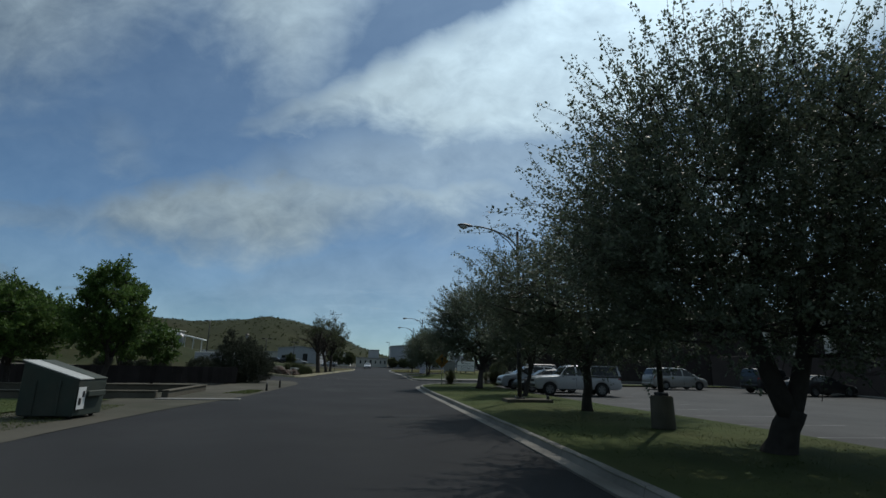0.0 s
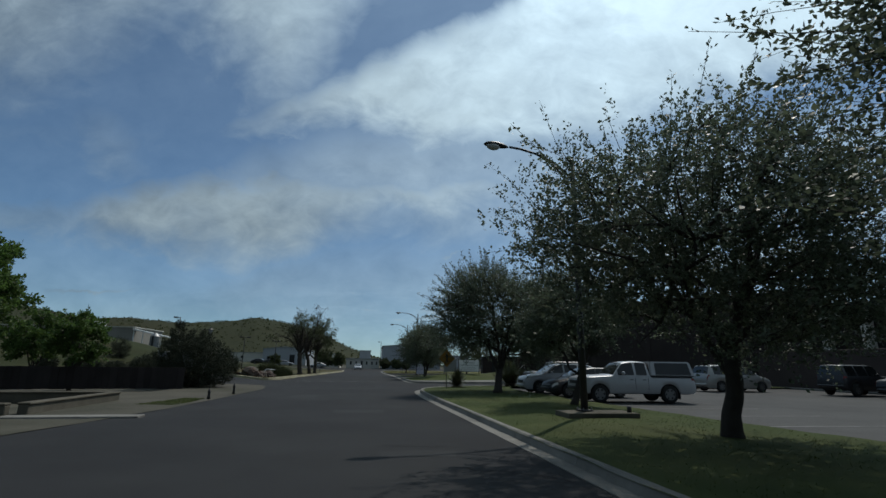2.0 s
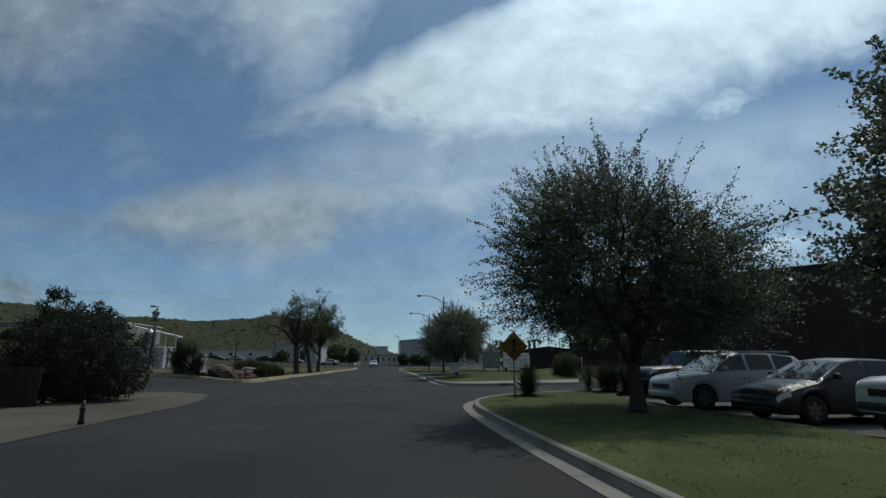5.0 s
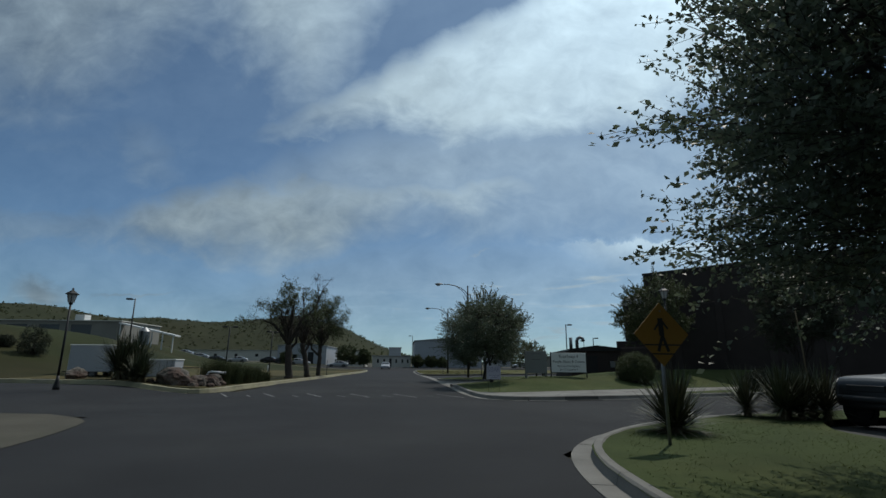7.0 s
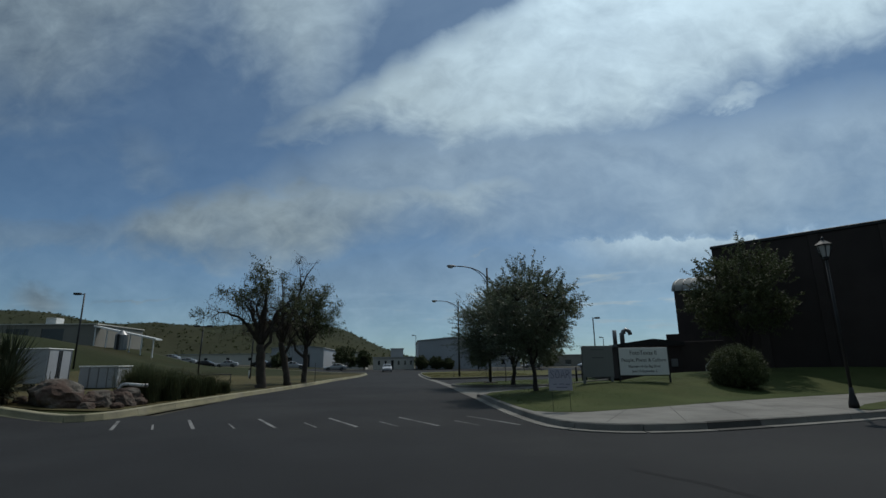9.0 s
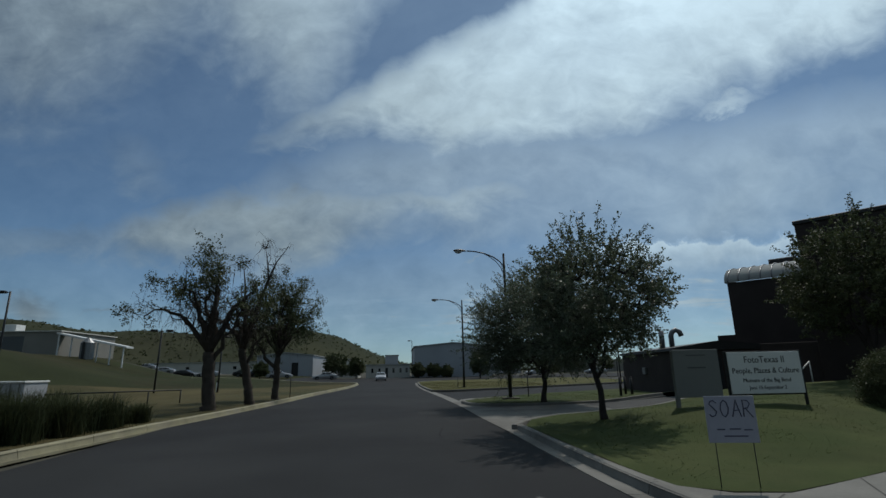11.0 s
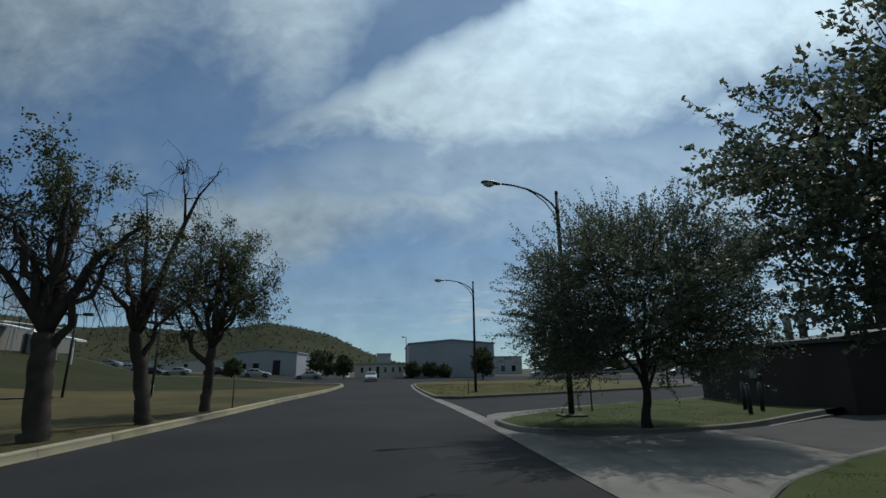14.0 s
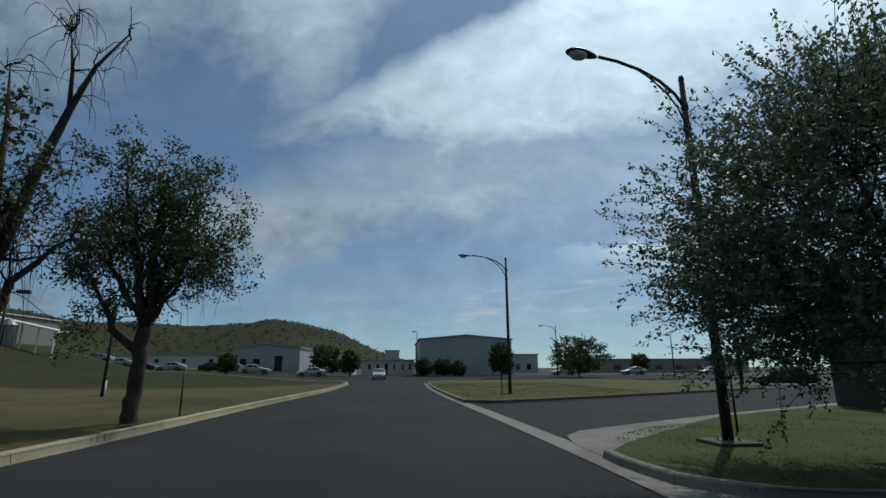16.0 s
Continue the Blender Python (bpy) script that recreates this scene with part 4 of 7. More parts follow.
def yucca(label, x, y, z, height, spread, heads, seed, group="yuccas", trunk=0.35):
    """Stiff sword leaves round short stems, with a skirt of dead ones."""
    rng = np.random.default_rng(seed)
    t = thing("yucca", label, "yucca", x, y, z, group=group)
    live, dead, stems = [], [], []
    for h in range(heads):
        base = np.array([rng.normal(0, spread * 0.3), rng.normal(0, spread * 0.3), 0]) if heads > 1 else np.zeros(3)
        top = base + np.array([0, 0, height * trunk * rng.uniform(0.6, 1.1)])
        stems.append(([base + np.array([0, 0, -0.1]), (base + top) / 2, top], [0.10, 0.09, 0.08]))
        for k in range(150):
            a, e = rng.uniform(0, 2 * math.pi), radians(rng.uniform(-8, 86))
            d = np.array([math.cos(a) * math.cos(e), math.sin(a) * math.cos(e), math.sin(e)])
            n = rng.uniform(0.6, 1.0) * (height * (1 - trunk * 0.8)) * (0.75 + 0.25 * math.sin(e))
            w = np.cross(d, [0, 0, 1])
            w = w / (np.linalg.norm(w) + 1e-6) * 0.021
            sag = np.array([0, 0, -0.10 * n * math.cos(e)])
            s = top + np.array([0, 0, rng.uniform(-0.12, 0.05)])
            live += [s - w, s + w, s + d * n * 0.6 + w * 0.9 + sag * 0.3, s + d * n * 0.6 - w * 0.9 + sag * 0.3]
            live += [s + d * n * 0.6 - w * 0.9 + sag * 0.3, s + d * n * 0.6 + w * 0.9 + sag * 0.3, s + d * n + w * 0.1 + sag, s + d * n - w * 0.1 + sag]
        for k in range(46):
            a, e = rng.uniform(0, 2 * math.pi), radians(rng.uniform(-70, -5))
            d = np.array([math.cos(a) * math.cos(e), math.sin(a) * math.cos(e), math.sin(e)])
            n = rng.uniform(0.35, 0.65) * height * 0.55
            w = np.cross(d, [0, 0, 1])
            w = w / (np.linalg.norm(w) + 1e-6) * 0.018
            e1 = top + d * n
            e1[2] = max(e1[2], 0.03)
            dead += [top - w, top + w, e1 + w * 0.3, e1 - w * 0.3]
    for s in stems:
        place("stem", tubes("stem", [s], YUCCADRY, 7), t)
    place("leaves", quads("leaves", live, YUCCA), t, "stiff grey-green sword leaves")
    place("dead_leaves", quads("dead_leaves", dead, YUCCADRY), t, "pale dead leaves hanging down")
    return t


def grass_tuft(label, x, y, z, r, h, seed):
    """A clump of thin arching blades."""
    rng = np.random.default_rng(seed)
    t = thing("grass_tuft", label, "grass tuft", x, y, z, group="ornamental grass tufts")
    v = []
    for k in range(1500):
        a = rng.uniform(0, 2 * math.pi)
        base = np.array([rng.normal(0, r * 0.3), rng.normal(0, r * 0.3), -0.03])
        o = np.array([math.cos(a), math.sin(a), 0]) * r * rng.uniform(0.1, 1.0)
        n = h * rng.uniform(0.5, 1.08)
        w = np.array([-math.sin(a), math.cos(a), 0]) * 0.009
        m, e = base + o * 0.35 + np.array([0, 0, n * 0.68]), base + o + np.array([0, 0, n * rng.uniform(0.72, 1.0)])
        v += [base - w, base + w, m + w * 0.8, m - w * 0.8, m - w * 0.8, m + w * 0.8, e + w * 0.15, e - w * 0.15]
    tagged(place("blade_mass", quads("blade_mass", v, TUFT), t), kind="stuff")
    core = [([(0, 0, -0.05), (0, 0, h * 0.15)], [r * 0.30, r * 0.16])]
    place("root_clump", tubes("root_clump", core, TUFT, 9), t)
    return t


def build_trees():
    g = "live oaks along the verge"
    tree("large live oak with a forked trunk and dense dark crown", 8.4, 4.95, 0.1, 5.5, 0.6, 8.4, 1.0, 0.29, OAK, BARK, 11, 320, 32, 21, 0.080, 6, (0.0, -0.3), squash=0.70, forks=(((-0.62, 0.1, 1.5), 0.72), ((0.42, -0.1, 1.5), 0.62)), group=g)
    tree("live oak with a leaning slim trunk and broad crown", 7.95, 13.1, 0.12, 5.0, 0.9, 7.1, 1.9, 0.19, OAK, BARK, 12, 185, 29, 21, 0.080, 7, (-0.14, -0.28), squash=0.66, long=0.10, thin=0.5, core=0.3, group=g)
    tree("young oak with an airy crown and slim trunk", 8.0, 21.4, 0.12, 2.6, 1.2, 5.45, 1.8, 0.13, OAK, BARK, 13, 84, 27, 22, 0.085, 6, (0.12, 0.0), thin=0.5, core=0.3, group=g)
    tree("wide dark oak with long arching outer twigs", 7.3, 29.7, 0.12, 4.4, 0.6, 7.3, 1.8, 0.21, OAK, BARK, 14, 205, 33, 20, 0.078, 6, (0.28, 0.55), squash=0.76, long=0.32, up=0.08, thin=0.25, group=g)
    tree("round oak with a single trunk on the lawn", 6.35, 56.6, land(6.35, 56.6) + 0.12, 2.7, 1.05, 5.35, 1.8, 0.10, OAK, BARK, 15, 88, 25, 24, 0.080, 6, (-0.05, 0.02), long=0.28, up=0.12, thin=0.55, group=g)
    tree("spreading oak with a flat dark crown on the lawn island", 7.5, 66.5, 0.15, 3.75, 0.55, 6.2, 1.5, 0.135, OAK, BARK, 16, 190, 33, 20, 0.074, 6, long=0.24, up=0.15, group=g)
    # old trees on the other side
    old_elm("old elm with a thick forked trunk and long bare side limb", -7.72, 66.2, 0.12, 7.0, 0.31, 21, 360, 620,
            ((0, 0, -0.2), (-0.02, 0, 0.25), (-0.08, 0, 1.0), (-0.15, 0, 1.9), (-0.2, 0, 2.6)),
            ((4, 178, 3.0, 4.4, 0.42, 0.8), (4, 165, 1.3, 5.3, 0.5, 0.3), (4, 100, 0.5, 6.1, 0.62, 0.1), (4, 15, 1.9, 5.6, 0.5, 0.5), (4, 300, 0.8, 6.2, 0.5, 0.2),
             (3, 350, 1.6, 4.6, 0.40, 0.3), (4, 240, 1.6, 5.4, 0.36, 0.5), (4, 130, 0.9, 6.1, 0.4, 0.1)), first=8)
    old_elm("old leaning elm with a dead limb rising above the crown", -7.15, 69.9, 0.12, 6.6, 0.24, 22, 80, 380,
            ((0.12, 0, -0.2), (0.10, 0, 0.25), (0.0, 0, 0.9), (-0.25, 0, 1.9), (-0.46, 0, 2.9)),
            ((4, 185, 1.5, 4.4, 0.5, 0.4), (4, 95, 0.9, 4.9, 0.6, 0.2), (4, 320, 1.3, 4.5, 0.5, 0.3), (4, 250, 0.8, 5.1, 0.55, 0.2), (3, 10, 1.3, 4.2, 0.4, 0.3)), first=5,
            dead=(([(-0.38, 0, 2.9), (-0.05, 0, 3.9), (0.25, 0.0, 5.2), (0.70, -0.1, 6.5), (1.05, -0.1, 7.5), (1.6, -0.1, 8.3)], [0.14, 0.12, 0.10, 0.07, 0.04, 0.015]),
                  ([(-0.3, 0, 3.2), (-0.5, 0.1, 5.0), (-0.55, 0.1, 6.2), (-0.75, 0.1, 7.6)], [0.10, 0.08, 0.05, 0.012]),
                  ([(0.70, -0.1, 6.5), (0.62, -0.1, 7.4), (0.45, -0.1, 8.3)], [0.05, 0.035, 0.01])))
    old_elm("old elm with a low side limb and a rounded crown", -6.9, 74.7, 0.12, 7.5, 0.22, 23, 1250, 300,
            ((0, 0, -0.2), (0.0, 0, 0.25), (0.02, 0, 1.0), (0.02, 0, 1.9), (0.05, 0, 2.6)),
            ((3, 182, 1.9, 4.5, 0.55, -0.10), (4, 150, 1.5, 5.9, 0.5, 0.2), (4, 60, 1.3, 6.4, 0.5, 0.2), (4, 5, 1.4, 5.2, 0.5, 0.3), (4, 300, 1.3, 6.3, 0.5, 0.2), (4, 240, 1.1, 6.8, 0.5, 0.2),
             (4, 12, 1.7, 4.2, 0.4, 0.5), (4, 100, 0.5, 7.1, 0.55, 0.1), (4, 200, 1.9, 5.0, 0.45, 0.4), (4, 340, 1.2, 6.6, 0.4, 0.3)), first=3)
    # greenery behind the dark fence
    g = "cottonwoods behind the fence"
    tree("bright green cottonwood with an upright crown", -12.2, 20.6, 0.0, 2.05, 1.0, 6.5, 1.8, 0.15, POPLAR, BARK, 31, 80, 26, 18, 0.12, 6, (0.12, 0), long=0.05, group=g)
    tree("green cottonwood with a spreading crown", -18.9, 24.8, 0.0, 3.3, 0.7, 6.0, 1.4, 0.17, POPLAR, BARK, 32, 95, 26, 18, 0.15, 5, long=0.05, group=g)
    tree("green cottonwood at the edge of the yard", -27.0, 31.0, 0.0, 4.2, 0.7, 6.9, 1.4, 0.17, POPLAR, BARK, 33, 90, 26, 18, 0.16, 5, long=0.05, group=g)
    tree("low green tree beyond the fence", -15.2, 33.4, 0.0, 1.7, 0.9, 4.4, 1.0, 0.10, POPLAR, BARK, 34, 34, 22, 18, 0.14, 5, long=0.05, group=g)
    tree("small round tree behind the fence", -18.5, 35.5, 0.0, 1.8, 0.8, 4.5, 1.0, 0.12, POPLAR, BARK, 35, 34, 22, 18, 0.14, 5, long=0.05, group=g)
    bush("large dark overgrown bush beside the fence", -10.0, 36.1, 0.0, 2.15, 1.5, 3.0, BUSHLEAF, 41, 1900, 28, 0.075)
    bush("dusty grey bush by the fence", -14.2, 40.5, 0.0, 1.5, 1.2, 1.8, BUSHLEAF, 42, 900, 28, 0.075)
    tree("thin sapling standing beside the bush", -9.7, 36.6, 0.0, 0.7, 1.6, 3.9, 1.4, 0.05, BUSHLEAF, BARK, 43, 10, 16, 14, 0.08, 4, name="sapling")
    tree("dark leafless-topped young tree in the bush", -11.1, 36.5, 0.0, 0.8, 1.6, 4.2, 1.5, 0.06, BUSHLEAF, BARK, 44, 16, 16, 14, 0.09, 4, long=0.3, up=0.8, name="sapling")


def build_plants():
    yucca("spiky yucca beside the crossing sign", 6.3, 36.0, 0.12, 1.45, 0.35, 3, 51, trunk=0.12)
    t = yucca("clump of yuccas with dead lower leaves and a pale flower stalk", 10.75, 38.3, 0.12, 1.5, 1.6, 7, 52, trunk=0.2)
    place("flower_stalk", tubes("flower_stalk", [([(0.3, 0, 0.4), (0.28, 0, 1.6), (0.24, 0, 2.7)], [0.022, 0.018, 0.012])], YUCCADRY, 6), t, "pale dry flower stalk")
    yucca("tall thick yucca beside the lantern post", -13.2, 53.4, 0.40, 2.7, 1.8, 8, 53, trunk=0.3)
    yucca("yucca in the rock garden", -11.7, 51.9, 0.28, 1.9, 0.6, 3, 54)
    yucca("small yucca among the boulders", -10.9, 52.9, 0.2, 1.2, 0.4, 1, 55, trunk=0.15)
    bush("round clipped shrub on the museum lawn", 15.0, 56.0, land(15.0, 56.0) + 0.12, 1.05, 1.05, 1.65, ELM, 61, 2000, 28, 0.05, name="shrub", category="shrub", lumps=1)
    tree("leafy young tree against the museum wall", 18.9, 60.6, land(18.9, 60.6) + 0.1, 2.9, 0.8, 7.2, 1.0, 0.10, ELM, BARK, 63, 80, 26, 20, 0.11, 6, up=0.5, thin=0.6)
    tree("dark tree on the grass strip by the museum drive", 21.6, 50.9, land(21.6, 50.9) + 0.1, 2.3, 0.5, 7.7, 1.2, 0.14, BUSHLEAF, BARK, 64, 80, 26, 20, 0.09, 6)
    bush("low dark bush on the grass strip", 19.3, 50.6, land(19.3, 50.6) + 0.1, 1.2, 0.8, 1.0, BUSHLEAF, 66, 900, 28, 0.07)
    for k, (x, y, size, h) in enumerate(((-31.0, 72.6, 1.2, 2.3), (-38.3, 73.5, 0.8, 0.9), (-34.0, 73.3, 0.7, 0.8), (-32.4, 60.9, 1.0, 1.1), (-30.2, 61.7, 0.9, 1.2), (-25.3, 59.6, 1.0, 1.0), (-27.8, 60.6, 0.8, 0.9))):
        bush("dusty dark bush growing on the grassy bank", x, y, land(x, y) + 0.1, size, size * 0.85, h, BUSHLEAF, 170 + k, 420, 24, 0.08)
    for k, (x, y, r, h) in enumerate(((-9.0, 54.9, 0.75, 1.55), (-8.8, 56.2, 0.85, 1.4), (-8.7, 57.8, 0.9, 1.3), (-8.55, 59.5, 0.9, 1.2), (-9.9, 56.6, 0.9, 1.5), (-9.6, 58.6, 0.9, 1.35), (-8.3, 61.2, 0.6, 0.8))):
        grass_tuft("tuft of tall soft ornamental grass behind the curb", x, y, land(x, y) + 0.1, r, h, 70 + k)


def build_far_trees():
    rows = ((-12.6, 150, 3.0, 5.4), (-8.4, 151, 1.9, 4.7), (28.6, 138, 4.8, 7.2), (15.2, 134, 2.1, 5.4), (4.6, 147, 1.5, 2.9), (7.8, 147.5, 1.6, 2.7), (10.4, 147, 1.2, 2.4),
            (-22.0, 128, 1.2, 2.9), (40, 172, 3.0, 4.6), (52, 165, 2.4, 4.2), (36, 158, 2.0, 3.0))
    for k, (x, y, r, h) in enumerate(rows):
        tree("dark rounded tree before the far buildings", x, y, land(x, y), r, -0.1, h, 0.5, 0.13, ELM, BARK, 90 + k, 64, 20, 14, 0.22, 5, long=0.14, thin=0.3, core=0.25, ball=0.62, group="trees by the far buildings")


build_trees()
build_plants()
build_far_trees()

# ---- lamps, posts, signs ----


def street_lamp(x, y, z, head, rz, foot=0.0):
    """A tall tapered pole with a curved double arm and a cobra-head lantern."""
    t = thing("street_lamp", "tall dark street lamp with curved arm on a concrete pad", "street lamp", x, y, z, rz, group="street lamps along the road")
    place("pole", tubes("pole", [([(0, 0, 0.05), (0, 0, 3.0), (0, 0, 6.0), (0, 0, 7.95)], [0.105, 0.09, 0.075, 0.06])], STEEL, 12), t)
    place("pole_cap", tubes("pole_cap", [([(0, 0, 7.95), (0, 0, 8.05)], [0.068, 0.05])], STEEL, 12), t)
    out = -head
    arm = [(0, 0, 7.25), (-0.25, 0, 7.55), (-0.65, 0, 7.8), (-1.2, 0, 7.98), (-1.8, 0, 8.06), (out + 0.45, 0, 8.06)]
    place("arm", tubes("arm", [(arm, [0.036] * 6)], STEEL, 8), t)
    brace = [(0, 0, 6.75), (-0.2, 0, 7.2), (-0.5, 0, 7.55), (-0.95, 0, 7.84), (-1.25, 0, 7.97)]
    place("brace", tubes("brace", [(brace, [0.022] * 5)], STEEL, 6), t)
    for zc in (6.76, 7.26):
        place("collar", tubes("collar", [([(0, 0, zc - 0.08), (0, 0, zc + 0.08)], [0.083, 0.083])], STEEL, 10), t)
    hood = bmesh.new()
    bmesh.ops.create_uvsphere(hood, u_segments=16, v_segments=9, radius=1.0)
    for v in hood.verts:
        f = (v.co.x + 1) / 2
        v.co = Vector((out + 0.02 + v.co.x * 0.40, v.co.y * (0.19 - 0.09 * f), 8.03 + (v.co.z * 0.11 if v.co.z > 0 else v.co.z * 0.035)))
    lamp = part("lamp_head", hood, STEEL, t, smooth=True)
    lens = bmesh.new()
    bmesh.ops.create_uvsphere(lens, u_segments=14, v_segments=8, radius=1.0)
    for v in lens.verts:
        v.co = Vector((out - 0.08 + v.co.x * 0.22, v.co.y * 0.14, 8.01 + min(v.co.z, 0.1) * 0.13))
    part("lens", lens, LAMPGLASS, lamp, "prismatic glass lens", True)
    part("base_plate", boxed(-0.17, 0.17, -0.17, 0.17, foot + 0.02, foot + 0.06, 0.008), STEEL, t)
    for a in range(4):
        b = bmesh.new()
        bmesh.ops.create_cone(b, cap_ends=True, segments=6, radius1=0.018, radius2=0.018, depth=0.06)
        bmesh.ops.translate(b, verts=b.verts, vec=(0.13 * (1 if a % 2 else -1), 0.13 * (1 if a // 2 else -1), foot + 0.085))
        part("bolt", b, GALV, t)
    return t


def lot_lamp(label, x, y, z, height, arms, rz, pedestal=0.0, lean=0.0):
    """A straight parking-lot pole with flat box lanterns."""
    t = thing("area_light", label, "area light", x, y, z, rz)
    if pedestal:
        b = bmesh.new()
        bmesh.ops.create_cone(b, cap_ends=True, segments=20, radius1=0.31, radius2=0.29, depth=pedestal)
        bmesh.ops.translate(b, verts=b.verts, vec=(0, 0, pedestal / 2))
        bmesh.ops.bevel(b, geom=[e for e in b.edges if e.calc_face_angle(0) > 1], offset=0.025, segments=2, affect="EDGES")
        part("pedestal", b, OLDWALL, t, "round grey concrete base")
        part("base_plate", boxed(-0.14, 0.14, -0.14, 0.14, pedestal, pedestal + 0.09, 0.02), STEEL, t)
    place("pole", tubes("pole", [([(0, 0, pedestal), (lean * 0.5, 0, height / 2), (lean, 0, height)], [0.075, 0.07, 0.06])], STEEL, 10), t)
    for s in range(arms):
        k = 1 if s else -1
        place("arm", tubes("arm", [([(lean, 0, height - 0.08), (lean + k * 0.35, 0, height - 0.06)], [0.03, 0.03])], STEEL, 6), t)
        part("lamp_head", boxed(lean + min(k * 0.3, k * 0.85), lean + max(k * 0.3, k * 0.85), -0.18, 0.18, height - 0.13, height + 0.05, 0.025), STEEL, t)
    return t


def lantern_post(label, x, y, z, height):
    t = thing("lantern_post", label, "lantern", x, y, z, group="lantern posts")
    place("base", tubes("base", [([(0, 0, 0), (0, 0, 0.12), (0, 0, 0.35), (0, 0, 0.55)], [0.13, 0.12, 0.07, 0.05])], BLACK, 12), t)
    place("pole", tubes("pole", [([(0, 0, 0.5), (0, 0, height - 0.55)], [0.045, 0.038])], BLACK, 10), t)
    place("collar", tubes("collar", [([(0, 0, height - 0.6), (0, 0, height - 0.55), (0, 0, height - 0.5)], [0.05, 0.085, 0.07])], BLACK, 10), t)
    place("glass", tubes("glass", [([(0, 0, height - 0.5), (0, 0, height - 0.16)], [0.11, 0.19])], LAMPGLASS, 6, False), t, "frosted lantern glass")
    for a in range(6):
        c, s = math.cos(a * math.pi / 3), math.sin(a * math.pi / 3)
        place("rib", tubes("rib", [([(c * 0.115, s * 0.115, height - 0.5), (c * 0.196, s * 0.196, height - 0.16)], [0.011, 0.011])], BLACK, 4), t)
    place("roof", tubes("roof", [([(0, 0, height - 0.17), (0, 0, height - 0.14), (0, 0, height - 0.04), (0, 0, height + 0.01)], [0.25, 0.25, 0.11, 0.05])], BLACK, 6, False), t)
    place("finial", tubes("finial", [([(0, 0, height), (0, 0, height + 0.06), (0, 0, height + 0.12)], [0.025, 0.045, 0.008])], BLACK, 8), t)
    return t


def words(text, size, material, parent, x, z, y=-0.024, name="lettering", shear=0.0):
    """Raised letters on the face of a sign."""
    cu = bpy.data.curves.new(name, "FONT")
    cu.body, cu.size, cu.align_x, cu.align_y, cu.extrude, cu.shear = text, size, "CENTER", "CENTER", 0.003, shear
    cu.resolution_u = 2
    tmp = bpy.data.objects.new("tmp", cu)
    scene.collection.objects.link(tmp)
    me = bpy.data.meshes.new_from_object(tmp.evaluated_get(bpy.context.evaluated_depsgraph_get()))
    bpy.data.objects.remove(tmp)
    bpy.data.curves.remove(cu)
    me.materials.clear()
    me.materials.append(material)
    ob = place(name, me, parent, 'lettering that reads "%s"' % text)
    ob.matrix_basis = pose(x, y, z, 90, 0, 0) @ Matrix.Diagonal((0.9, 1, 1, 1))
    return ob


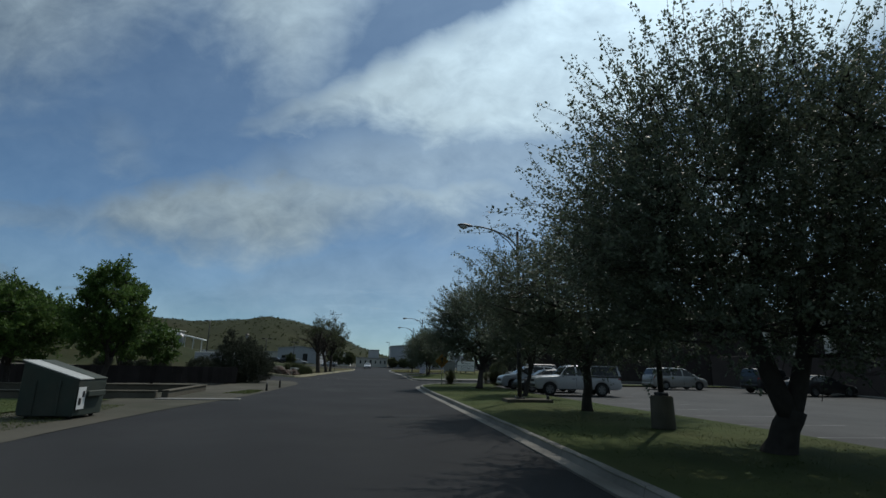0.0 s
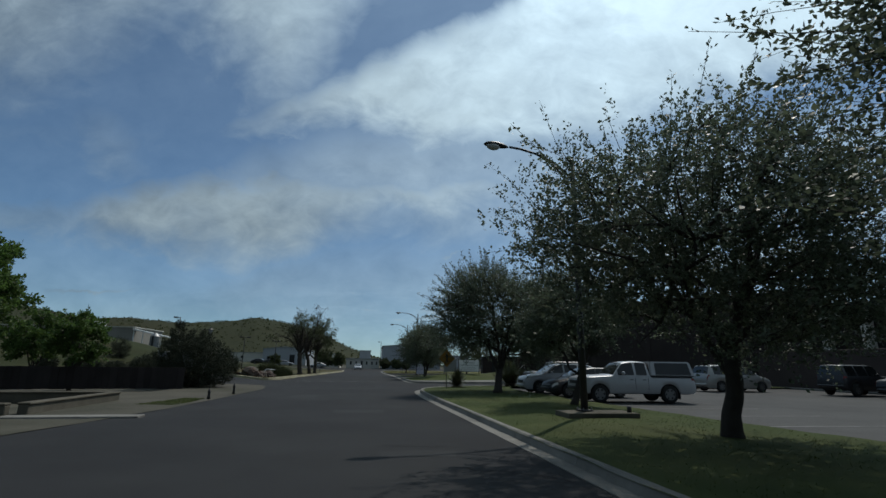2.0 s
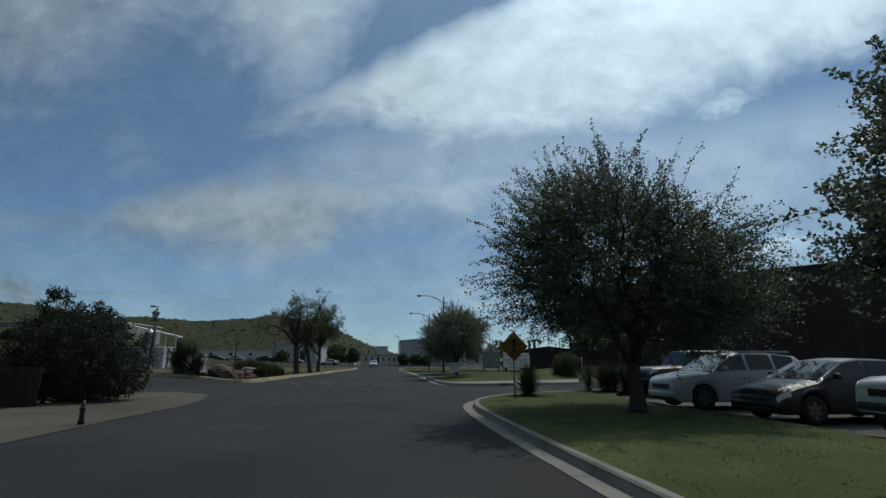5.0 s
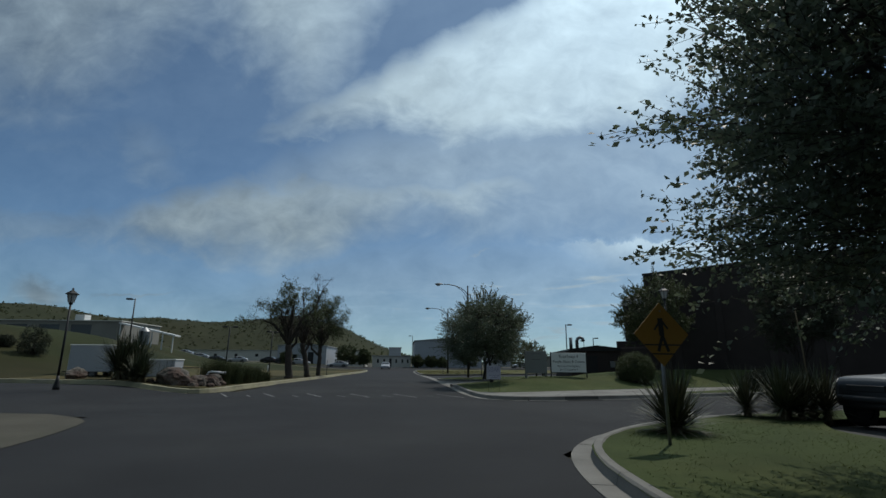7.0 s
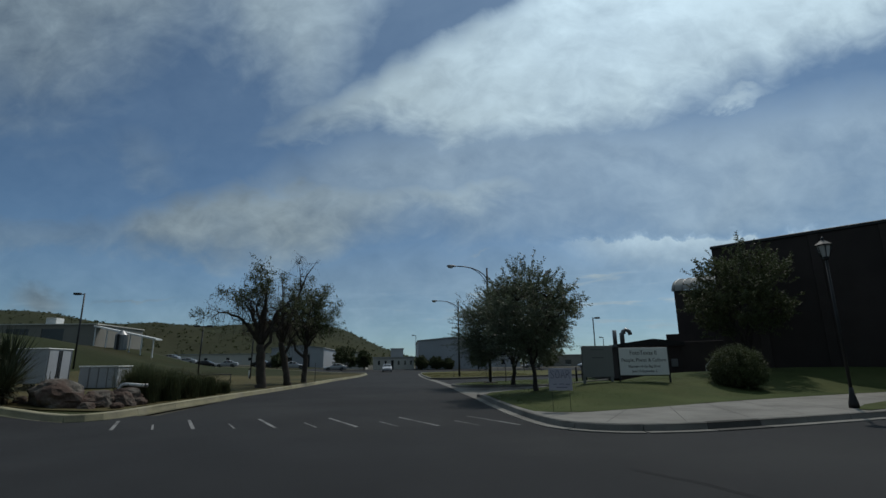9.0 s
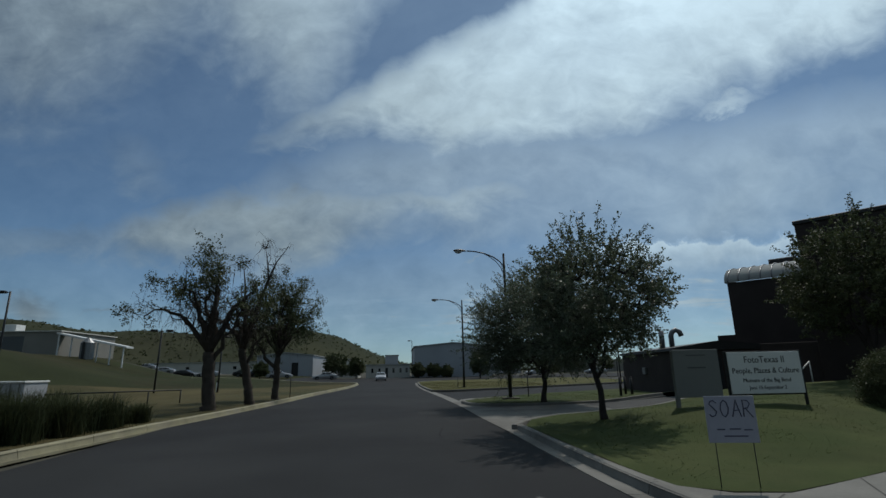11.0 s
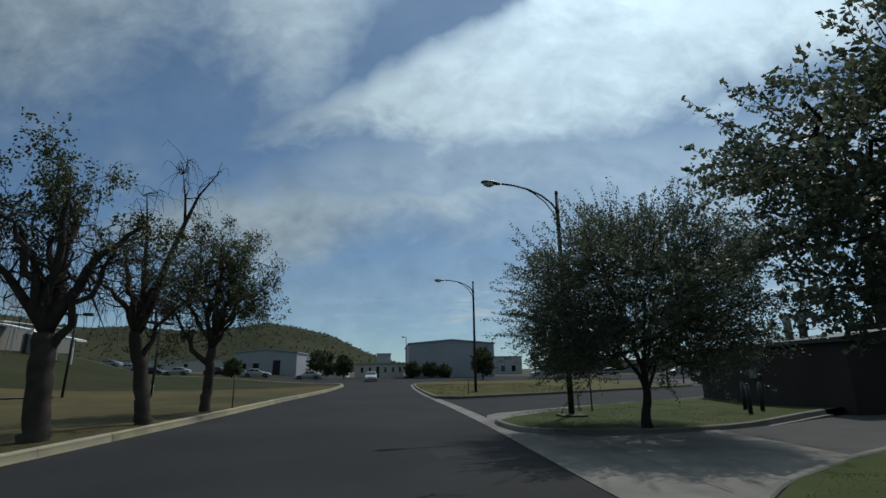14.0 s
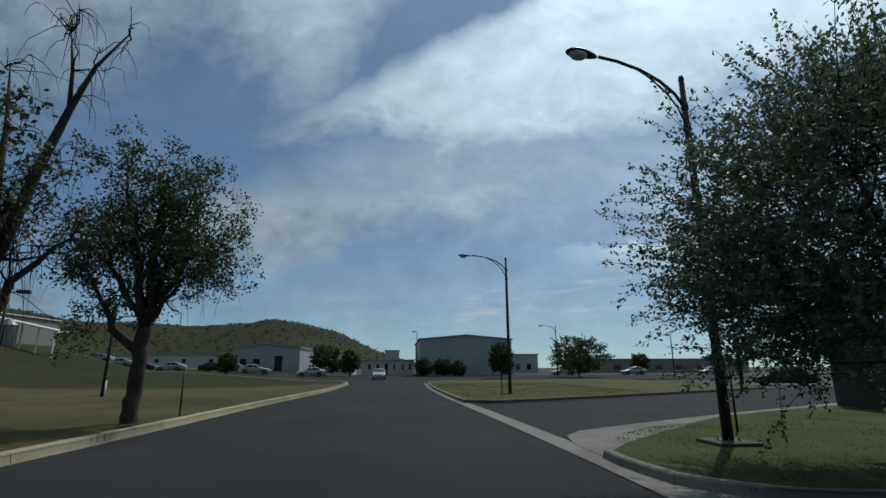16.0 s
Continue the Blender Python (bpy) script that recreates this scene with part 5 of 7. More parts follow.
def build_signs():
    # museum banner
    z = 0.42
    t = thing("museum_sign", "white museum banner sign with dark lettering on posts", "sign", 10.95, 56.15, z, -3)
    panel = part("panel", boxed(-1.05, 1.05, -0.02, 0.02, 0.48, 1.62, 0.006), SIGNWHITE, t, "white printed panel")
    for x in (-1.08, 1.08):
        part("post", boxed(x - 0.03, x + 0.03, 0.0, 0.07, -0.15, 1.66, 0.006), BLACK, t)
    part("rail", boxed(-1.08, 1.08, 0.022, 0.06, 1.55, 1.65, 0.006), BLACK, t)
    part("rail", boxed(-1.08, 1.08, 0.022, 0.06, 0.44, 0.52, 0.006), BLACK, t)
    words("FotoTexas II", 0.26, SIGNTEXT, panel, 0, 1.40)
    words("People, Places & Culture", 0.215, SIGNTEXT, panel, 0, 1.10)
    words("Museum of the Big Bend", 0.155, SIGNTEXT, panel, 0, 0.84)
    words("June 15-September 2", 0.14, SIGNTEXT, panel, 0, 0.64)
    # grey notice board
    t = thing("notice_sign", "grey painted notice board with faded lines on two posts", "sign", 8.95, 56.2, 0.32, -2)
    panel = part("panel", boxed(-0.66, 0.66, -0.025, 0.025, 0.52, 1.82, 0.006), SIGNGREY, t, "faded grey-green panel")
    for x in (-0.60, 0.60):
        part("post", boxed(x - 0.055, x + 0.055, 0.028, 0.12, -0.2, 1.78, 0.008), SIGNGREY, t)
    for x0, x1, zz, h in ((-0.28, 0.28, 1.66, 0.055), (-0.26, 0.26, 1.32, 0.075)):
        part("faded_line", boxed(x0, x1, -0.034, -0.027, zz - h / 4, zz + h / 4), SIGNFADED, panel)
    # hand-lettered poster on wire legs
    t = thing("yard_sign", "hand-lettered pale yard sign on thin wire legs", "sign", 5.12, 49.3, 0.13, -12)
    panel = part("panel", boxed(-0.32, 0.32, -0.008, 0.008, 0.57, 1.17, 0.003), CARDBOARD, t, "pale lilac card")
    for x in (-0.24, 0.24):
        place("leg", tubes("leg", [([(x, 0.013, -0.12), (x, 0.013, 0.8)], [0.007, 0.006])], STEEL, 5), t)
    strokes = {"S": [[(0.10, 0.18), (0.06, 0.215), (0.02, 0.20), (0.01, 0.165), (0.055, 0.115), (0.095, 0.07), (0.075, 0.02), (0.03, 0.005), (0.0, 0.035)]],
               "O": [[(0.05, 0.215), (0.015, 0.18), (0.0, 0.10), (0.02, 0.02), (0.055, 0.0), (0.09, 0.04), (0.105, 0.11), (0.085, 0.19), (0.05, 0.215)]],
               "A": [[(0.0, 0.0), (0.035, 0.12), (0.06, 0.22), (0.085, 0.11), (0.115, 0.0)], [(0.02, 0.08), (0.10, 0.085)]],
               "R": [[(0.0, 0.0), (0.005, 0.11), (0.0, 0.215), (0.065, 0.21), (0.09, 0.165), (0.06, 0.115), (0.005, 0.105)], [(0.03, 0.105), (0.075, 0.05), (0.115, -0.005)]]}
    for k, letter in enumerate("SOAR"):
        runs = [([(-0.27 + 0.145 * k + x, -0.0105, 0.90 + z) for x, z in line], [0.0075] * len(line)) for line in strokes[letter]]
        place("letter", tubes("letter", runs, INK, 4), panel, 'hand-drawn letter "%s"' % letter)
    for x0, x1, zz in ((-0.20, -0.10, 0.74), (-0.04, 0.10, 0.745), (0.14, 0.25, 0.735), (-0.12, 0.18, 0.655)):
        part("scrawl_bar", boxed(x0, x1, -0.013, -0.009, zz - 0.008, zz + 0.008), INK, panel)
    # crossing sign
    t = thing("crossing_sign", "amber diamond crossing warning sign on a steel post", "road sign", 5.35, 34.6, 0.12, 10)
    place("post", tubes("post", [([(0, 0, -0.2), (0, 0, 2.28)], [0.028, 0.028])], GALV, 8), t)
    bm = boxed(-0.38, 0.38, -0.006, 0.006, -0.38, 0.38)
    bmesh.ops.rotate(bm, verts=bm.verts, cent=(0, 0, 0), matrix=Matrix.Rotation(radians(45), 3, "Y"))
    bmesh.ops.translate(bm, verts=bm.verts, vec=(0, -0.036, 1.79))
    plate = part("plate", bm, AMBER, t, "amber reflective plate")
    for x0, x1, zz in ((-0.36, 0.36, 1.61), (-0.22, 0.22, 1.46)):
        part("stripe", boxed(x0, x1, -0.047, -0.043, zz - 0.011, zz + 0.011), BLACK, plate)
    bars = bmesh.new()
    for a, b, w in (((0.0, 1.76), (-0.01, 2.06), 0.062), ((0.02, 1.80), (-0.09, 1.50), 0.034), ((0.0, 1.80), (0.11, 1.50), 0.034), ((-0.01, 2.02), (-0.14, 1.86), 0.020), ((0.02, 2.02), (0.13, 1.88), 0.020)):
        d = Vector((b[0] - a[0], 0, b[1] - a[1]))
        made = bmesh.ops.create_cube(bars, size=1.0)["verts"]
        m = Matrix.LocRotScale(((a[0] + b[0]) / 2, -0.045, (a[1] + b[1]) / 2), Euler((0, math.atan2(d.x, d.z), 0)), (w * 1.6, 0.004, d.length))
        bmesh.ops.transform(bars, matrix=m, verts=made)
    part("symbol", bars, BLACK, plate, "plain black bars of the warning symbol")
    part("bolt", boxed(-0.012, 0.012, -0.05, -0.044, 2.17, 2.19), GALV, plate)
    # small traffic posts
    for x, y, h, lab in ((8.1, 71.8, 1.35, "thin sign post on the lawn island"), (-6.4, 76.6, 1.5, "thin marker post behind the yellow curb"),
                         (5.9, 88.2, 1.0, "thin marker post in the dry field")):
        t = thing("marker_post", lab, "post", x, y, 0.12, group="marker posts")
        place("post", tubes("post", [([(0, 0, -0.2), (0, 0, h)], [0.03, 0.026])], STEEL, 6), t)
        place("post_cap", tubes("post_cap", [([(0, 0, h), (0, 0, h + 0.03)], [0.034, 0.02])], STEEL, 6), t)


def build_lamps():
    street_lamp(6.6, 17.1, -0.27, 2.62, 12, 0.57)
    street_lamp(6.65, 70.0, 0.15, 2.72, 14)
    street_lamp(6.6, 89.3, 0.12, 2.62, 8)
    street_lamp(6.4, -8.5, 0.13, 2.62, 12)
    lot_lamp("parking-lot light on a round concrete pedestal", 8.15, 8.6, 0.13, 7.0, 2, 0, 0.85)
    lot_lamp("tall dark parking-lot light beyond the cars", 26.5, 38.0, 0.02, 8.3, 2, 20, 0.8)
    lot_lamp("parking-lot light on the grassy bank", -27.0, 80.0, land(-27, 80), 6.5, 1, 0, 0)
    lot_lamp("leaning twin-headed light on the bank", -19.4, 86.5, land(-19.4, 86.5) + 0.1, 5.2, 2, 20, 0, 0.1)
    lot_lamp("dark light pole on the bank", -14.7, 87.5, land(-14.7, 87.5) + 0.1, 4.8, 2, 60, 0, 0.1)
    lot_lamp("dark light pole by the far street", 38.5, 128, land(38, 128), 6.0, 1, 20)
    lot_lamp("dark light pole behind the low building", 23.0, 92.5, land(23, 92.5), 6.6, 1, 190)
    lot_lamp("dark light pole on the cross street", 31.0, 103.5, land(31, 103), 5.4, 1, 190)
    lot_lamp("light pole at the corner of the large white building", 3.2, 146, 0.3, 7.4, 1, 0)
    street_lamp(26.0, 141.0, 0.3, 2.62, 8)
    lantern_post("black post with a frosted lantern beside the side street", -12.85, 48.0, land(-12.85, 48.0), 4.0)
    lantern_post("black lantern post on the museum lawn", 13.25, 48.7, 0.14, 4.8)
    lantern_post("black lantern post at the edge of the trees", -19.5, 20.5, 0.0, 4.8)
    # concrete pads under two poles
    for x, y, a, b, z in ((6.9, 17.0, 1.0, 0.5, 0.31), (6.65, 70.0, 0.42, 0.42, 0.20)):
        t = thing("lamp_pad", "low concrete pad round the lamp pole", "pad", x, y, 0)
        part("slab", boxed(-a, a, -b, b, -0.05, z, 0.02, 2), OLDWALL, t)
        if z > 0.25:
            place("pipe_stub", tubes("pipe_stub", [([(0.85, -0.2, z), (0.85, -0.2, z + 0.16)], [0.06, 0.06])], STEEL, 10), t)


build_signs()
build_lamps()

# ---- vehicles ----


def cabin(parent, base, roof, wb, wr, z0, z1, color, panes, name="cabin"):
    """A tapered cab; base and roof are (front, back) along the car. panes: side windows as (front share, back share)."""
    (bf, bb), (rf, rb) = base, roof
    c = [Vector((bf, -wb / 2, z0)), Vector((bb, -wb / 2, z0)), Vector((bb, wb / 2, z0)), Vector((bf, wb / 2, z0)),
         Vector((rf, -wr / 2, z1)), Vector((rb, -wr / 2, z1)), Vector((rb, wr / 2, z1)), Vector((rf, wr / 2, z1))]
    bm = bmesh.new()
    v = [bm.verts.new(p) for p in c]
    for f in ((0, 1, 5, 4), (2, 3, 7, 6), (3, 0, 4, 7), (1, 2, 6, 5), (4, 5, 6, 7), (3, 2, 1, 0)):
        bm.faces.new([v[i] for i in f])
    bmesh.ops.recalc_face_normals(bm, faces=bm.faces[:])
    bmesh.ops.bevel(bm, geom=bm.edges[:], offset=0.045, segments=2, affect="EDGES")
    cab = part(name, bm, color, parent)

    def pane(title, a, b, d, e, s0, s1, t0, t1):
        n = (b - a).cross(e - a).normalized()
        q = []
        for s, t in ((s0, t0), (s1, t0), (s1, t1), (s0, t1)):
            q.append(a.lerp(b, s).lerp(e.lerp(d, s), t))
        g = bmesh.new()
        lo, hi = [g.verts.new(p - n * 0.01) for p in q], [g.verts.new(p + n * 0.008) for p in q]
        g.faces.new(hi), g.faces.new(lo[::-1])
        for i in range(4):
            g.faces.new((lo[i], lo[(i + 1) % 4], hi[(i + 1) % 4], hi[i]))
        bmesh.ops.recalc_face_normals(g, faces=g.faces[:])
        part(title, g, CARGLASS, cab)

    pane("windscreen", c[3], c[0], c[4], c[7], 0.06, 0.94, 0.08, 0.92)
    pane("rear_window", c[1], c[2], c[6], c[5], 0.08, 0.92, 0.12, 0.90)
    for f, b in panes:
        pane("side_window", c[0], c[1], c[5], c[4], f, b, 0.10, 0.90)
        pane("side_window", c[2], c[3], c[7], c[6], 1 - b, 1 - f, 0.10, 0.90)
    return cab


def wheel(parent, x, y, r, w, rim=ALLOY):
    prof = [(r * 0.62, -w / 2), (r * 0.90, -w / 2), (r * 0.985, -w * 0.36), (r, -w * 0.15), (r, w * 0.15), (r * 0.985, w * 0.36), (r * 0.90, w / 2), (r * 0.62, w / 2)]
    n = 20
    verts, faces = [], []
    for k in range(n):
        a = 2 * math.pi * k / n
        verts += [(p * math.cos(a), q, p * math.sin(a)) for p, q in prof]
    for k in range(n):
        for j in range(len(prof) - 1):
            a, b = k * len(prof) + j, ((k + 1) % n) * len(prof) + j
            faces.append((a, b, b + 1, a + 1))
    hub = new("wheel")
    hub.parent = parent
    hub.matrix_basis = pose(x, y, r)
    place("tyre", mesh_of("tyre", verts, faces, RUBBER, True), hub)
    bm = bmesh.new()
    bmesh.ops.create_cone(bm, cap_ends=True, segments=20, radius1=r * 0.63, radius2=r * 0.63, depth=w * 0.62, matrix=Matrix.Rotation(radians(90), 4, "X"))
    part("rim_barrel", bm, BLACK, hub)
    side = -1 if y < 0 else 1
    bm = bmesh.new()
    for k in range(6):
        made = bmesh.ops.create_cube(bm, size=1.0)["verts"]
        bmesh.ops.transform(bm, matrix=Matrix.Rotation(2 * math.pi * k / 6, 4, "Y") @ Matrix.LocRotScale((0, side * w * 0.36, r * 0.33), None, (r * 0.27, w * 0.08, r * 0.60)), verts=made)
    for k in range(20):
        made = bmesh.ops.create_cube(bm, size=1.0)["verts"]
        bmesh.ops.transform(bm, matrix=Matrix.Rotation(2 * math.pi * k / 20, 4, "Y") @ Matrix.LocRotScale((0, side * w * 0.38, r * 0.60), None, (r * 0.21, w * 0.14, r * 0.08)), verts=made)
    bmesh.ops.create_cone(bm, cap_ends=True, segments=12, radius1=r * 0.17, radius2=r * 0.15, depth=w * 0.14,
                          matrix=Matrix.Translation((0, side * w * 0.38, 0)) @ Matrix.Rotation(radians(90), 4, "X"))
    part("rim", bm, rim, hub)


SEDAN = (((0, .50), (.006, .63), (.03, .72), (.10, .80), (.26, .94), (.30, .99), (.43, 1.37), (.50, 1.44), (.62, 1.45), (.72, 1.40), (.86, 1.07), (.93, 1.03), (.985, .97), (1, .78)), (.295, .445), (.725, .865))
HATCH = (((0, .50), (.006, .63), (.03, .73), (.10, .83), (.23, .96), (.42, 1.40), (.52, 1.46), (.70, 1.44), (.86, 1.30), (.95, 1.08), (.99, .95), (1, .75)), (.235, .425), (.865, .955))
CROSSOVER = (((0, .58), (.006, .78), (.03, .90), (.10, .99), (.24, 1.08), (.41, 1.57), (.50, 1.65), (.72, 1.64), (.88, 1.56), (.955, 1.22), (.99, 1.08), (1, .8)), (.245, .415), (.885, .958))
VAN = (((0, .55), (.006, .72), (.03, .84), (.09, .94), (.19, 1.07), (.37, 1.64), (.48, 1.74), (.75, 1.75), (.92, 1.68), (.975, 1.15), (.99, 1.0), (1, .7)), (.195, .375), (.925, .972))
PICKUP = (((0, .70), (.006, .98), (.02, 1.05), (.08, 1.12), (.26, 1.17), (.285, 1.19), (.37, 1.67), (.43, 1.74), (.55, 1.75), (.585, 1.70), (.60, 1.16), (.62, 1.13), (.985, 1.12), (1, .8)), (.285, .375), (.586, .599))
BOXY = (((0, .70), (.006, 1.02), (.03, 1.12), (.10, 1.16), (.33, 1.20), (.35, 1.22), (.41, 1.76), (.47, 1.82), (.90, 1.82), (.965, 1.79), (.988, 1.20), (.995, 1.1), (1, .8)), (.352, .412), (.966, .987))


def car(name, label, category, color, x, y, z, rz, style=SEDAN, L=4.6, W=1.8, wb=2.7, r=0.32, belt=(0.95, 1.0), panes=((0.33, 0.52), (0.54, 0.70), (0.715, 0.78)), front=0.85, clear=0.24,
        group="parked vehicles", bed=False, rails=False, spare=False):
    """A parked vehicle, its nose towards its own -x, drawn over ribs along its length.
    style: its roof line as shares of the length, and where windscreen and rear window lie."""
    t = thing(name, label, category, x, y, z, rz, group=group)
    line, screen, rear = style
    f = -L / 2
    fx, rx, cut = front / L, (front + wb) / L, (r + 0.055) / L
    marks = [0, .004, .008, .014, .022, .034, .05, .07, .09, .115, *screen, *rear, *[q for w in panes for q in w], *np.linspace(.14, .86, 25), .89, .92, .94, .955, .968, .98, .988, .994, 1]
    for c in (fx, rx):
        marks += [c + cut * q for q in (-1.001, -1, -.94, -.8, -.6, -.35, 0, .35, .6, .8, .94, 1, 1.001)]
    marks = sorted({round(float(q), 5) for q in marks if 0 <= q <= 1})
    xs, zs = [q[0] for q in line], [q[1] for q in line]
    grid, info = [], []
    for q in marks:
        T = float(np.interp(q, xs, zs))
        B = belt[0] + (belt[1] - belt[0]) * q
        hw = W / 2 * (1 - 0.17 * max(0, 1 - q / 0.085) ** 2 - 0.10 * max(0, 1 - (1 - q) / 0.06) ** 2)
        zb = clear + 0.10 * max(0, 1 - q / 0.03) + 0.10 * max(0, 1 - (1 - q) / 0.03)
        for c in (fx, rx):
            if abs(q - c) <= cut:
                zb = max(zb, r + math.sqrt(max(0.0, cut**2 - (q - c) ** 2)) * L)
        b = min(B, T - 0.07)
        zb = min(zb, b - 0.14)
        wr = hw * 0.95 - max(0.0, T - 0.06 - b) * 0.36
        half = [(hw * 0.94, zb), (hw * 0.985, zb + min(0.10, (b - zb) * 0.3)), (hw, zb + (b - zb) * 0.55), (hw * 0.985, b - 0.09), (hw * 0.955, b), (hw * 0.945, b + min(0.035, (T - b) * 0.25)),
                (wr, T - 0.055), (wr - 0.06, T - 0.014), (wr * 0.55, T + 0.008), (0.0, T + 0.016)]
        grid.append([(f + q * L, s * w, h) for s, w, h in [(-1, *p) for p in half] + [(1, *p) for p in half[-2::-1]]])
        info.append((q, T - b))
    n = len(grid[0])
    verts = [v for ring in grid for v in ring]
    faces = [(i * n + j, (i + 1) * n + j, (i + 1) * n + j + 1, i * n + j + 1) for i in range(len(grid) - 1) for j in range(n - 1)]
    faces += [tuple(range(n)), tuple((len(grid) - 1) * n + j for j in range(n))[::-1]]
    me = mesh_of("body", verts, faces, color, True)
    body = place("body", me, t)
    normal = [v.normal.copy() for v in me.vertices]

    def skin(title, spans, rows, material, label="", deep=0.0):
        """A pane or lens that follows the body over some ribs and rows."""
        vs, fs = [], []
        for i in range(len(grid) - 1):
            if any(a - 1e-4 <= info[i][0] and info[i + 1][0] <= e + 1e-4 for a, e in spans) and min(info[i][1], info[i + 1][1]) >= deep:
                for j in rows:
                    q = [i * n + j, (i + 1) * n + j, (i + 1) * n + j + 1, i * n + j + 1]
                    fs.append(tuple(len(vs) + k for k in range(4)))
                    vs += [Vector(verts[k]) + normal[k] * 0.006 for k in q]
        if fs:
            place(title, mesh_of(title, vs, fs, material), body, label)

    last = n - 2
    skin("windscreen", (screen,), range(7, last - 6), CARGLASS)
    if not bed:
        skin("rear_window", (rear,), range(7, last - 6), CARGLASS)
    for w in panes:
        skin("side_window", (w,), (5,), CARGLASS, deep=0.13)
        skin("side_window", (w,), (last - 5,), CARGLASS, deep=0.13)
    for rows in ((3, 4), (last - 3, last - 4)):
        skin("headlight", ((.008, .07),), rows, LAMPGLASS, "clear headlight")
        skin("tail_light", ((.955, .994),), (rows[0],), REDLENS, "red tail light")
    b0, nose = L / 2, zs[1]
    part("grille", boxed(f - 0.012, f + 0.03, -W * 0.25, W * 0.25, nose - 0.20, nose - 0.06, 0.01), BLACK, body)
    part("front_bumper", boxed(f - 0.05, f + 0.12, -W * 0.40, W * 0.40, clear + 0.12, clear + 0.27, 0.05, 2), BLACK if bed or spare else color, body, smooth=True)
    part("rear_bumper", boxed(b0 - 0.10, b0 + 0.05, -W * 0.43, W * 0.43, clear + 0.14, clear + 0.30, 0.05, 2), BLACK if bed or spare else color, body, smooth=True)
    part("underside", boxed(f + 0.22, b0 - 0.22, -W / 2 + 0.24, W / 2 - 0.24, clear - 0.03, clear + 0.42), BLACK, body)
    cb = f + screen[0] * L
    for s in (-1, 1):
        part("mirror", boxed(cb + 0.34, cb + 0.46, s * (W / 2 + 0.07) - 0.08, s * (W / 2 + 0.07) + 0.08, belt[0] + 0.05, belt[0] + 0.18, 0.035, 2), color, body, smooth=True)
        for a, e in panes[:2]:
            hx = f + e * L - 0.22
            part("door_handle", boxed(hx, hx + 0.16, s * (W / 2 - 0.012) - 0.012, s * (W / 2 - 0.012) + 0.016, belt[0] - 0.17, belt[0] - 0.14, 0.006), BLACK, body)
            part("door_seam", boxed(f + e * L + 0.02, f + e * L + 0.032, s * (W / 2 - 0.006) - 0.006, s * (W / 2 - 0.006) + 0.006, clear + 0.16, belt[0] - 0.08), BLACK, body)
        if rails:
            part("roof_rail", boxed(f + L * .47, f + L * .86, s * (W / 2 - 0.30) - 0.02, s * (W / 2 - 0.30) + 0.02, max(zs) - 0.01, max(zs) + 0.05, 0.01), GALV, body)
    for wx in (f + front, f + front + wb):
        for s in (-1, 1):
            wheel(t, wx, s * (W / 2 - 0.12), r, 0.22)
    if bed:
        cabin(t, (f + L * .605, b0 - 0.03), (f + L * .61, b0 - 0.16), W - 0.06, W - 0.34, 1.135, 1.75, color, ((0.12, 0.92),), "topper")
        part("topper_rail", boxed(f + L * .605, b0 - 0.03, -W / 2 + 0.005, W / 2 - 0.005, 1.12, 1.15, 0.008), BLACK, body)
        for s in (-1, 1):
            part("mud_flap", boxed(f + front + wb + r + 0.05, f + front + wb + r + 0.075, s * (W / 2 - 0.13) - 0.12, s * (W / 2 - 0.13) + 0.12, 0.18, 0.55), BLACK, body)
    if spare:
        part("spare_cover", boxed(b0 + 0.02, b0 + 0.24, -0.36, 0.36, 0.62, 1.32, 0.12, 3), BLACK, t)
        for s in (-1, 1):
            for wx in (f + front, f + front + wb):
                part("fender", boxed(wx - 0.48, wx + 0.48, s * (W / 2 - 0.02) - 0.06, s * (W / 2 - 0.02) + 0.08, 0.80, 0.86, 0.03, 2), BLACK, body)
    return t


